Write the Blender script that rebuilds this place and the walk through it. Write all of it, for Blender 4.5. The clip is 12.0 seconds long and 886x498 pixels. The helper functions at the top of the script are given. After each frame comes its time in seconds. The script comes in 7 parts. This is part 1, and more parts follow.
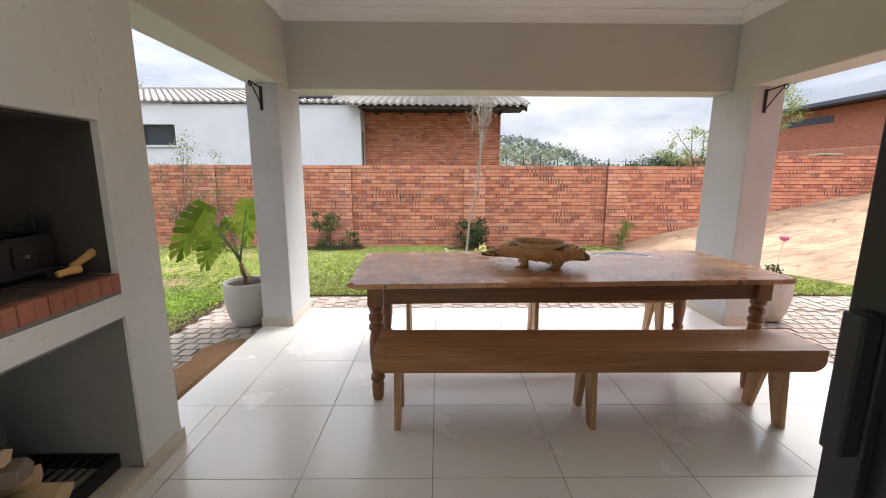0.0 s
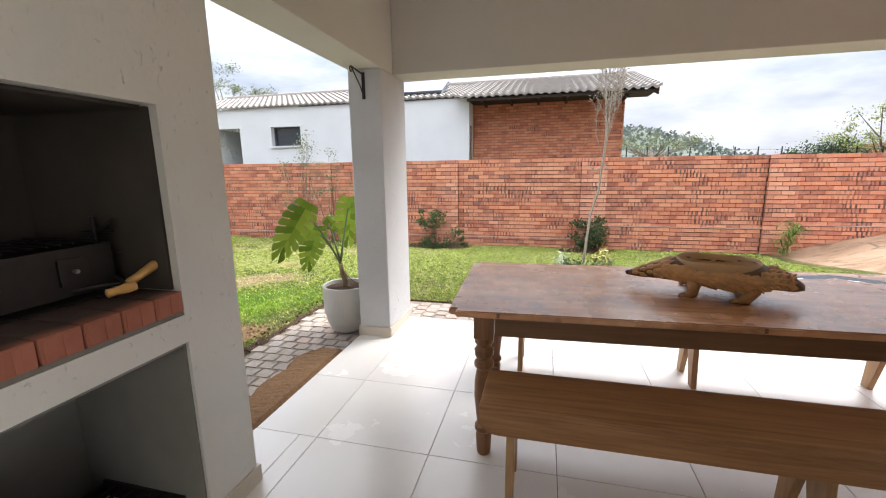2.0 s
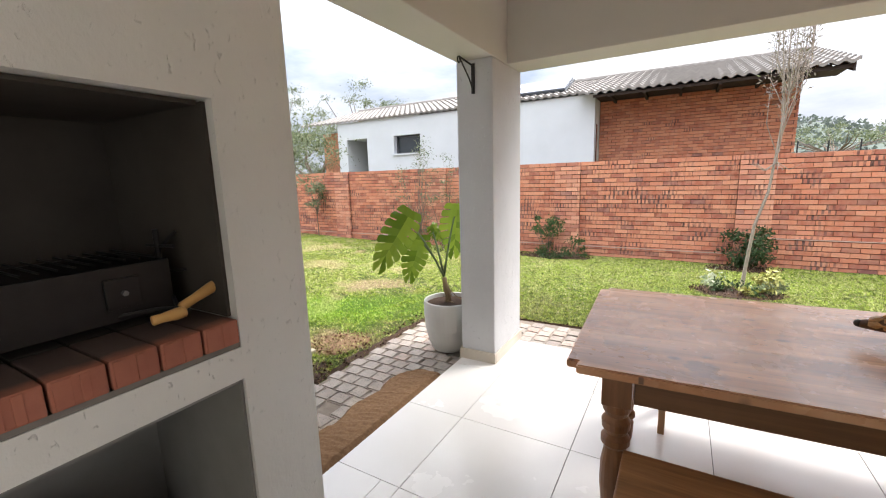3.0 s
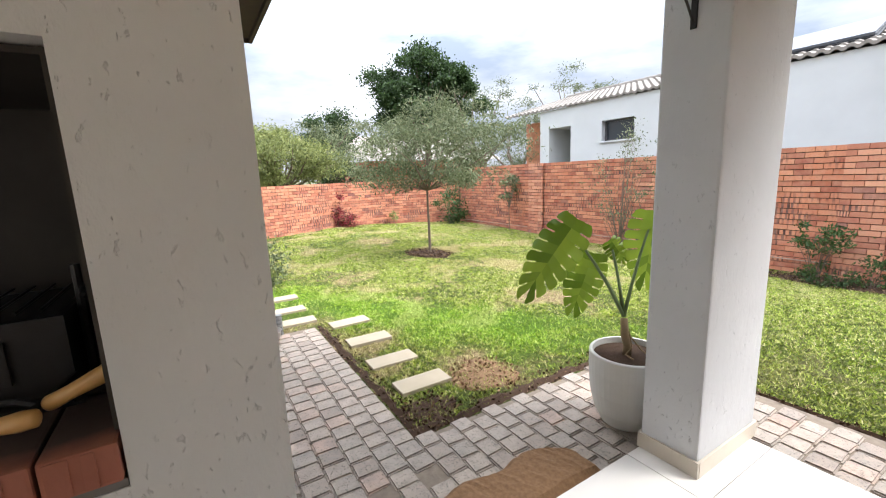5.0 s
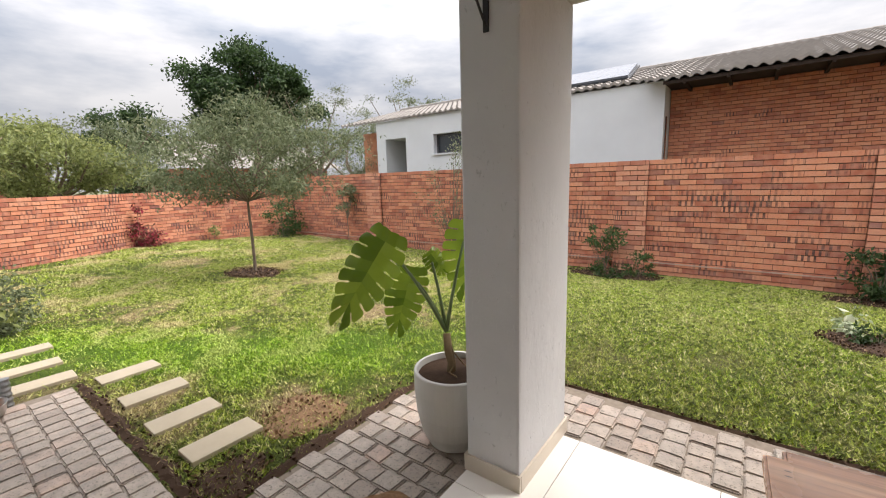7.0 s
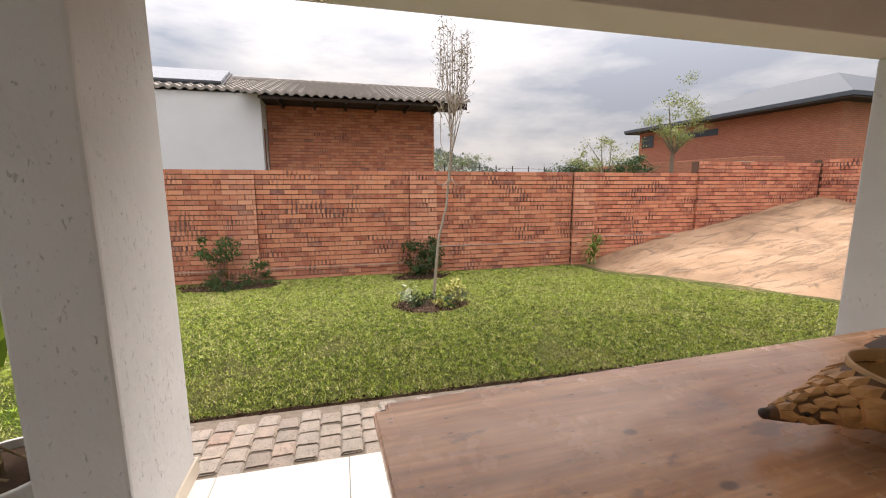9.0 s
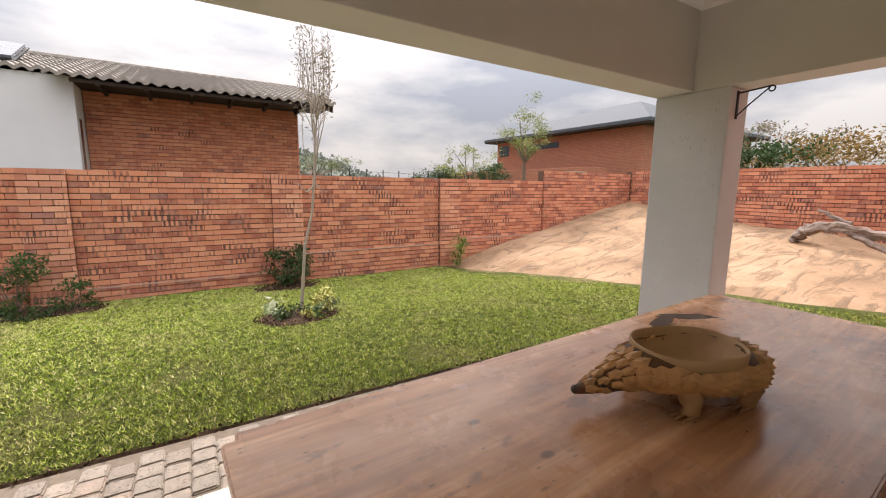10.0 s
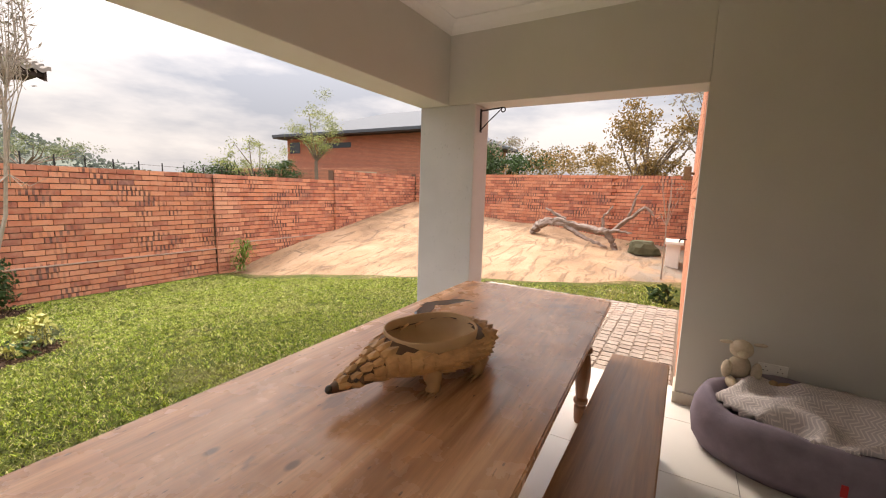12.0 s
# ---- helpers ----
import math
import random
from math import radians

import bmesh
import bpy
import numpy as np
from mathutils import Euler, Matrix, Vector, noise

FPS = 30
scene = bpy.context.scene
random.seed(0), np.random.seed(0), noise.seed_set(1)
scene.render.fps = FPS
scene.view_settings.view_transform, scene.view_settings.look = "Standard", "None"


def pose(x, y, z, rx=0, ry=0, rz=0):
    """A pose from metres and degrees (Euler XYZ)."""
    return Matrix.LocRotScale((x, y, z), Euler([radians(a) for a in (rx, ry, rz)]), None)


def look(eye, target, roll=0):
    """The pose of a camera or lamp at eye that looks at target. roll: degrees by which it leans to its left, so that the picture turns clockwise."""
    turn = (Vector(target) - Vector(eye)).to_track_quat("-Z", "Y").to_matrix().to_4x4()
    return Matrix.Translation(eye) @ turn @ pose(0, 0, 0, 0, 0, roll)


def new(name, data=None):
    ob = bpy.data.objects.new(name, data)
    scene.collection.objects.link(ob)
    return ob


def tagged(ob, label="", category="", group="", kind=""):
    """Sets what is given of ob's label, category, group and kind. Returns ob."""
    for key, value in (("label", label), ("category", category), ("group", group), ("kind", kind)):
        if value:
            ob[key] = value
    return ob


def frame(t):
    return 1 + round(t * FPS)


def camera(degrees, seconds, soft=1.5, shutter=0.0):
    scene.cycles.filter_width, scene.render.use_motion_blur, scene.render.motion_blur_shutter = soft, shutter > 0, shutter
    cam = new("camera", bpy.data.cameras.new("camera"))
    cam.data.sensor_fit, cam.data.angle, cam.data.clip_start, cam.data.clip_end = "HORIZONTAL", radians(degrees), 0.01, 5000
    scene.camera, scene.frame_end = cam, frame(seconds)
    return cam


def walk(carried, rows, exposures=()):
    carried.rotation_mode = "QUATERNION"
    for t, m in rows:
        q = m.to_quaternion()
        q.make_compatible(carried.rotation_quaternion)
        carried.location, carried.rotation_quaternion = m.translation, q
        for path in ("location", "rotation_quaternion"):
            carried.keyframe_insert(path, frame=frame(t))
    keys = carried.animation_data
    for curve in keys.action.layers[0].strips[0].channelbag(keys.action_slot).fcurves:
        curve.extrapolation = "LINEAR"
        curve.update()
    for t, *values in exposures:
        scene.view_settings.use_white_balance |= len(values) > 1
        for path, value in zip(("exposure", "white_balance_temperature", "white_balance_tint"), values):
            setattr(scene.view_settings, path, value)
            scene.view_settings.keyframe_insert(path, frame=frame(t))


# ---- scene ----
cam = camera(94.7, 12.0, soft=1.1)
PATH = [
    (0, (0.023, -2.243, 1.362), (0.048, -0.276, 1.003), 0.2),
    (0.5, (-0.015, -2.21, 1.364), (-0.008, -0.243, 1.002), 0.2),
    (1, (-0.034, -2.074, 1.356), (-0.139, -0.111, 0.986), 0.1),
    (1.5, (-0.054, -1.874, 1.358), (-0.332, 0.071, 0.987), -0.3),
    (2, (-0.096, -1.678, 1.351), (-0.571, 0.228, 0.972), -0.7),
    (2.5, (-0.172, -1.463, 1.365), (-0.885, 0.367, 0.985), -1.2),
    (3, (-0.203, -1.262, 1.341), (-1.197, 0.439, 0.996), -1.7),
    (3.5, (-0.23, -1.032, 1.339), (-1.504, 0.477, 1.022), -1.6),
    (5.5, (-0.589, -0.325, 1.362), (-2.292, 0.658, 0.997), -2.4),
    (6, (-0.629, -0.251, 1.345), (-2.289, 0.81, 1.0), -2.6),
    (6.5, (-0.61, -0.174, 1.336), (-2.105, 1.112, 1.004), -2.3),
    (7, (-0.59, -0.117, 1.338), (-1.782, 1.454, 1.006), -1.7),
    (7.5, (-0.593, -0.089, 1.324), (-1.36, 1.73, 1.001), -0.9),
    (9.5, (-0.592, -0.12, 1.362), (0.191, 1.694, 1.052), 0.3),
    (10, (-0.553, -0.16, 1.379), (0.485, 1.523, 1.081), 0.7),
    (10.5, (-0.517, -0.179, 1.377), (0.744, 1.346, 1.088), 1.1),
    (11, (-0.487, -0.209, 1.376), (0.959, 1.143, 1.093), 1.6),
    (11.5, (-0.45, -0.232, 1.377), (1.143, 0.944, 1.095), 1.8),
    (12, (-0.435, -0.25, 1.381), (1.271, 0.756, 1.101), 1.8),
]
walk(cam, [(t, look(eye, target, roll)) for t, eye, target, roll in PATH],
     [(0, 1.48, 6250, 10), (2.5, 1.62, 6250, 10), (3.7, 1.66, 6300, 10), (5.5, 1.46, 6150, 9), (6.5, 1.15, 6250, 9), (7.5, 0.98, 7050, 14), (9.5, 1.03, 6950, 14), (12, 1.35, 7350, 15)])

# ---- light ----
world = bpy.data.worlds.new("world")
scene.world = world
world.use_nodes = True
wn = world.node_tree.nodes
sky = wn.new("ShaderNodeTexSky")
sky.sky_type, sky.sun_disc = "NISHITA", False
sky.sun_elevation, sky.sun_rotation = radians(50), radians(42)
sky.air_density, sky.dust_density, sky.ozone_density = 1.0, 4.0, 1.0
wtc = wn.new("ShaderNodeTexCoord")
wmap = wn.new("ShaderNodeMapping")
wmap.inputs["Scale"].default_value = (1.0, 1.0, 3.5)
wnoise = wn.new("ShaderNodeTexNoise")
wnoise.inputs["Scale"].default_value, wnoise.inputs["Detail"].default_value = 2.2, 7
wnoise.inputs["Roughness"].default_value = 0.55
wramp = wn.new("ShaderNodeValToRGB")
wramp.color_ramp.elements[0].position, wramp.color_ramp.elements[0].color = 0.36, (4.3, 4.9, 6.0, 1)
wramp.color_ramp.elements[1].position, wramp.color_ramp.elements[1].color = 0.60, (9.6, 9.6, 9.9, 1)
wmix = wn.new("ShaderNodeMixRGB")
wmix.inputs["Fac"].default_value = 0.9
wl = world.node_tree.links
wl.new(wtc.outputs["Generated"], wmap.inputs["Vector"])
wl.new(wmap.outputs["Vector"], wnoise.inputs["Vector"])
wl.new(wnoise.outputs["Fac"], wramp.inputs["Fac"])
wl.new(sky.outputs["Color"], wmix.inputs["Color1"])
wl.new(wramp.outputs["Color"], wmix.inputs["Color2"])
wsep = wn.new("ShaderNodeSeparateXYZ")
wlift = wn.new("ShaderNodeMath")
wlift.operation, wlift.use_clamp = "MULTIPLY_ADD", False
wlift.inputs[1].default_value, wlift.inputs[2].default_value = 2.8, 0.385
wsquare = wn.new("ShaderNodeMath")
wsquare.operation = "MULTIPLY"
wl.new(wtc.outputs["Generated"], wsep.inputs[0])
wl.new(wsep.outputs["Z"], wsquare.inputs[0])
wl.new(wsep.outputs["Z"], wsquare.inputs[1])
wl.new(wsquare.outputs[0], wlift.inputs[0])
wscale = wn.new("ShaderNodeVectorMath")
wscale.operation = "SCALE"
wl.new(wmix.outputs["Color"], wscale.inputs[0])
wl.new(wlift.outputs[0], wscale.inputs["Scale"])
wl.new(wscale.outputs[0], wn["Background"].inputs["Color"])
wn["Background"].inputs["Strength"].default_value = 0.1
sun_data = bpy.data.lights.new("sun", "SUN")
sun_data.energy, sun_data.angle, sun_data.color = 2.0, radians(22), (1.0, 0.965, 0.91)
sun = new("sun", sun_data)
sun.matrix_world = look((0, 0, 30), (-17, -19, 0))
# Added fill lamp in the unseen room, brightens the fireplace and near floor
fill_data = bpy.data.lights.new("east_window_light", "AREA")
fill_data.shape, fill_data.size, fill_data.size_y, fill_data.energy, fill_data.color = "RECTANGLE", 2.6, 2.1, 50, (1.0, 0.97, 0.93)
fill_light = new("east_window_light", fill_data)
fill_light.matrix_world = look((2.78, -3.42, 1.5), (0, -3.42, 1.3))


# ---- helpers for meshes ----
def box(bm, a, b, bevel=0.0, mat=None):
    """A box from corner a to corner b in bm, its edges rounded by bevel, turned by mat."""
    r = bmesh.ops.create_cube(bm, size=1.0)
    vs = r["verts"]
    for v in vs:
        v.co = Vector([a[i] + (v.co[i] + 0.5) * (b[i] - a[i]) for i in range(3)])
    if bevel:
        es = list({e for v in vs for e in v.link_edges})
        r2 = bmesh.ops.bevel(bm, geom=es, offset=bevel, segments=2, affect="EDGES", profile=0.6)
        vs = list({v for f in r2["faces"] for v in f.verts} | {v for v in vs if v.is_valid})
    if mat is not None:
        bmesh.ops.transform(bm, matrix=mat, verts=vs)
    return vs


def boxes(*pairs, bevel=0.0):
    bm = bmesh.new()
    for a, b in pairs:
        box(bm, a, b, bevel)
    return bm


def tube(bm, pts, radii, n=8, caps=True):
    """A round tube along points with its own radius at each."""
    pts = [Vector(p) for p in pts]
    rings = []
    for i, p in enumerate(pts):
        d = (pts[min(i + 1, len(pts) - 1)] - pts[max(i - 1, 0)]).normalized()
        side = d.cross(Vector((0, 0, 1)) if abs(d.z) < 0.95 else Vector((1, 0, 0))).normalized()
        up = side.cross(d)
        r = radii[i] if hasattr(radii, "__len__") else radii
        rings.append([bm.verts.new(p + r * (math.cos(a) * side + math.sin(a) * up)) for a in [2 * math.pi * k / n for k in range(n)]])
    for q, w in zip(rings, rings[1:]):
        for k in range(n):
            bm.faces.new((q[k], q[(k + 1) % n], w[(k + 1) % n], w[k]))
    if caps:
        bm.faces.new(rings[0][::-1])
        bm.faces.new(rings[-1])
    return rings


def lathe(bm, profile, n=24, centre=(0, 0, 0)):
    """A turned body from (radius, height) pairs about a vertical axis."""
    rings = []
    for r, z in profile:
        rings.append([bm.verts.new((centre[0] + r * math.cos(2 * math.pi * k / n), centre[1] + r * math.sin(2 * math.pi * k / n), centre[2] + z)) for k in range(n)])
    for q, w in zip(rings, rings[1:]):
        for k in range(n):
            bm.faces.new((q[k], q[(k + 1) % n], w[(k + 1) % n], w[k]))
    bm.faces.new(rings[0][::-1])
    bm.faces.new(rings[-1])


def mesh_of(name, bm, material, smooth=False):
    bmesh.ops.recalc_face_normals(bm, faces=bm.faces)
    me = bpy.data.meshes.new(name)
    bm.to_mesh(me)
    bm.free()
    if material:
        me.materials.append(material)
    if smooth:
        me.shade_smooth()
    return me


def part(name, bm, material, parent=None, label="", kind="", smooth=False):
    ob = new(name, mesh_of(name, bm, material, smooth))
    if parent is not None:
        ob.parent = parent
    return tagged(ob, label=label, kind=kind)


def thing(name, at, label, category, group="", turn=0):
    ob = new(name)
    ob.empty_display_size = 0.1
    ob.matrix_world = pose(*at, 0, 0, turn)
    return tagged(ob, label=label, category=category, group=group)


def solid(name, bm, material, label="", category="", kind="", group="", smooth=False):
    ob = new(name, mesh_of(name, bm, material, smooth))
    return tagged(ob, label=label, category=category, kind=kind, group=group)


# ---- materials ----
class Mat:
    """A principled material with short calls for its nodes."""

    def __init__(self, name, rough=0.6, metal=0.0, color=(0.5, 0.5, 0.5)):
        self.m = bpy.data.materials.new(name)
        self.m.use_nodes = True
        self.n, self.l = self.m.node_tree.nodes, self.m.node_tree.links
        self.b = self.n["Principled BSDF"]
        self.b.inputs["Roughness"].default_value = rough
        self.b.inputs["Metallic"].default_value = metal
        self.b.inputs["Base Color"].default_value = (*color, 1)
        self.tc = self.n.new("ShaderNodeTexCoord")
        self.geo = self.n.new("ShaderNodeNewGeometry")
        self.world = self.geo.outputs["Position"]

    def put(self, socket, value):
        if hasattr(value, "is_output"):
            self.l.new(value, socket)
        elif isinstance(value, tuple) and len(value) == 3 and socket.type == "RGBA":
            socket.default_value = (*value, 1)
        else:
            socket.default_value = value

    def mapped(self, vec, scale=(1, 1, 1), rot=(0, 0, 0), loc=(0, 0, 0)):
        k = self.n.new("ShaderNodeMapping")
        k.inputs["Scale"].default_value, k.inputs["Rotation"].default_value, k.inputs["Location"].default_value = scale, rot, loc
        self.l.new(vec, k.inputs["Vector"])
        return k.outputs["Vector"]

    def noise(self, vec, scale, detail=4, rough=0.55, distort=0.0):
        k = self.n.new("ShaderNodeTexNoise")
        k.inputs["Scale"].default_value, k.inputs["Detail"].default_value = scale, detail
        k.inputs["Roughness"].default_value, k.inputs["Distortion"].default_value = rough, distort
        self.l.new(vec, k.inputs["Vector"])
        return k.outputs["Fac"]

    def voronoi(self, vec, scale, feature="F1", out="Distance"):
        k = self.n.new("ShaderNodeTexVoronoi")
        k.feature = feature
        k.inputs["Scale"].default_value = scale
        self.l.new(vec, k.inputs["Vector"])
        return k.outputs[out]

    def ramp(self, fac, *stops):
        k = self.n.new("ShaderNodeValToRGB")
        e = k.color_ramp.elements
        while len(e) < len(stops):
            e.new(0.5)
        for el, (p, c) in zip(e, stops):
            c = c if hasattr(c, "__len__") else (c, c, c)
            el.position, el.color = p, (*c, 1)
        self.l.new(fac, k.inputs["Fac"])
        return k.outputs["Color"]

    def mix(self, fac, a, b, how="MIX"):
        k = self.n.new("ShaderNodeMixRGB")
        k.blend_type = how
        for s, v in zip(("Fac", "Color1", "Color2"), (fac, a, b)):
            self.put(k.inputs[s], v)
        return k.outputs["Color"]

    def math(self, how, a, b=0.0):
        k = self.n.new("ShaderNodeMath")
        k.operation = how
        self.put(k.inputs[0], a)
        self.put(k.inputs[1], b)
        return k.outputs[0]

    def rand(self):
        k = self.n.new("ShaderNodeObjectInfo")
        r = self.math("ADD", k.outputs["Random"], self.geo.outputs["Random Per Island"])
        return self.math("FRACT", r)

    def color(self, c):
        self.put(self.b.inputs["Base Color"], c)
        return self

    def matte(self, level=0.15):
        self.b.inputs["Specular IOR Level"].default_value = level
        return self

    def rough(self, r):
        self.put(self.b.inputs["Roughness"], r)
        return self

    def bump(self, height, strength=0.3, distance=0.01):
        k = self.n.new("ShaderNodeBump")
        k.inputs["Strength"].default_value, k.inputs["Distance"].default_value = strength, distance
        self.l.new(height, k.inputs["Height"])
        self.l.new(k.outputs["Normal"], self.b.inputs["Normal"])
        return self


def plaster(name, base, dark, pits=True):
    k = Mat(name, 0.85)
    w = k.world
    n1 = k.noise(w, 1.3, 5)
    c = k.mix(k.ramp(n1, (0.35, 0.0), (0.7, 1.0)), dark, base)
    small = k.mix(0.5, k.noise(w, 26, 6, 0.7), k.noise(k.mapped(w, (1, 1, 0.6)), 85, 4, 0.6))
    pit = k.ramp(k.noise(k.mapped(w, (1, 1, 0.5)), 58, 5, 0.66, 0.5), (0.335, 0.0), (0.368, 1.0))
    patch = k.ramp(k.noise(w, 2.6, 4), (0.34, 0.0), (0.56, 1.0))
    holes = k.mix(patch, (1, 1, 1), pit)
    if pits:
        c = k.mix(k.mix(1.0, holes, (0, 0, 0), "DIFFERENCE"), tuple(v * 0.80 for v in base), c)
        h = k.mix(0.5, k.mix(0.4, holes, small), k.noise(k.mapped(w, (1, 1, 0.7)), 9, 5, 0.6))
        k.color(c).bump(h, 1.0, 0.010)
    else:
        k.color(c).bump(small, 0.3, 0.003)
    return k.m


def wood(name, light, mid, dark, scale=1.0, rough=0.45, axis=0):
    """Planed pine with long grain along its own x axis, knots and stain."""
    k = Mat(name, rough)
    o = k.tc.outputs["Object"]
    st = [3.0, 3.0, 3.0]
    rot = (0, 0, 0)
    st = [1.2 if i == axis else 22 for i in range(3)]
    grain = k.noise(k.mapped(o, tuple(v * scale for v in st)), 1.0, 6, 0.6, 1.4)
    fine = k.noise(k.mapped(o, tuple(v * scale * 5 for v in st)), 1.0, 4, 0.6)
    broad = k.noise(k.mapped(o, tuple((0.5 if i == axis else 3.2) for i in range(3))), 2.0, 4)
    c = k.ramp(grain, (0.3, dark), (0.5, mid), (0.68, light))
    c = k.mix(0.35, c, k.ramp(fine, (0.3, dark), (0.7, light)))
    c = k.mix(k.ramp(broad, (0.4, 0.0), (0.75, 0.5)), c, light)
    kn = k.voronoi(k.mapped(o, tuple((2.2 if i == axis else 4.6) for i in range(3))), 1.0)
    c = k.mix(k.ramp(kn, (0.035, 0.85), (0.075, 0.0)), c, tuple(v * 0.35 for v in dark))
    k.color(c).rough(k.ramp(fine, (0.3, rough - 0.08), (0.8, rough + 0.15)))
    k.bump(fine, 0.12, 0.002)
    return k.m


M_PLASTER = plaster("grey_plaster", (0.71, 0.70, 0.675), (0.61, 0.60, 0.58))
# The same plaster for the pillars, with shade put into a darker colour
M_PLASTER_SHADED = plaster("shaded_grey_plaster", (0.56, 0.56, 0.565), (0.47, 0.47, 0.475))
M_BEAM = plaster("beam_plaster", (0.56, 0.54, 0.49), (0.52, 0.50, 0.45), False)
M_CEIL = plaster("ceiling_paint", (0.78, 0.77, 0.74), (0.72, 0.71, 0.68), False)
M_WHITE = plaster("pale_wall_paint", (0.58, 0.59, 0.59), (0.54, 0.55, 0.55), False)
def table_mat():
    k = Mat("table_wood", 0.3)
    o = k.tc.outputs["Object"]
    g1 = k.noise(k.mapped(o, (0.9, 9, 3)), 1.0, 6, 0.6, 1.0)
    g2 = k.noise(k.mapped(o, (5, 75, 20)), 1.0, 4, 0.6)
    c = k.ramp(g1, (0.30, (0.30, 0.135, 0.062)), (0.5, (0.58, 0.29, 0.145)), (0.68, (0.77, 0.45, 0.255)))
    c = k.mix(k.ramp(g2, (0.35, 0.35), (0.6, 0.0)), c, (0.24, 0.11, 0.06))
    cloud = k.noise(k.mapped(o, (1.5, 2.4, 1)), 1.6, 4)
    c = k.mix(k.ramp(cloud, (0.5, 0.0), (0.72, 0.5)), c, (0.72, 0.47, 0.31))
    stain = k.ramp(k.noise(k.mapped(o, (2.2, 3.4, 1), (0, 0, 0), (3.1, 7.7, 0)), 1.6, 5, 0.6), (0.62, 0.0), (0.66, 0.55))
    c = k.mix(stain, c, (0.16, 0.085, 0.07))
    kn = k.voronoi(k.mapped(o, (4.2, 7.0, 1)), 1.0)
    c = k.mix(k.ramp(kn, (0.06, 0.75), (0.11, 0.0)), c, (0.10, 0.05, 0.04))
    dots = k.voronoi(k.mapped(o, (11, 30, 1)), 1.0)
    c = k.mix(k.ramp(dots, (0.06, 0.85), (0.10, 0.0)), c, (0.09, 0.05, 0.035))
    scratch = k.ramp(k.noise(k.mapped(o, (9, 60, 1), (0, 0, 0.25)), 1.0, 4, 0.6), (0.66, 0.0), (0.70, 0.5))
    c = k.mix(scratch, c, (0.13, 0.065, 0.045))
    k.color(c).rough(k.ramp(k.noise(o, 6, 5), (0.3, 0.20), (0.75, 0.36)))
    k.bump(g2, 0.10, 0.002)
    return k.m


M_TABLE = table_mat()
M_TABLE_SIDE = wood("table_side_wood", (0.36, 0.235, 0.155), (0.25, 0.145, 0.085), (0.15, 0.075, 0.04), 1.0, 0.33)
M_BENCH = wood("bench_wood", (0.43, 0.225, 0.095), (0.31, 0.145, 0.058), (0.13, 0.055, 0.022), 1.0, 0.4)
M_LEG = wood("turned_leg_wood", (0.28, 0.13, 0.055), (0.20, 0.085, 0.035), (0.12, 0.05, 0.02), 1.0, 0.4, 2)
M_PINE = wood("pale_pine", (0.48, 0.31, 0.16), (0.38, 0.22, 0.10), (0.25, 0.13, 0.06), 1.0, 0.5, 2)


def tile_mat():
    k = Mat("floor_tile_ceramic", 0.22)
    r = k.rand()
    c = k.mix(r, (0.68, 0.64, 0.59), (0.72, 0.68, 0.63))
    cl = k.noise(k.world, 3.5, 5)
    c = k.mix(k.ramp(cl, (0.35, 0.0), (0.7, 0.35)), c, (0.62, 0.58, 0.53))
    k.color(c).rough(k.ramp(k.noise(k.world, 2.2, 5), (0.3, 0.16), (0.75, 0.32)))
    k.bump(k.noise(k.world, 60, 2), 0.03, 0.001)
    return k.m


M_TILE = tile_mat()


def simple(name, color, rough=0.6, metal=0.0, scale=20, vary=0.25, bump=0.1):
    k = Mat(name, rough, metal)
    n = k.noise(k.world, scale, 5)
    k.color(k.mix(n, tuple(v * (1 - vary) for v in color), tuple(min(1, v * (1 + vary)) for v in color)))
    if bump:
        k.bump(k.noise(k.world, scale * 4, 4), bump, 0.003)
    if rough >= 0.8:
        k.matte()
    return k.m


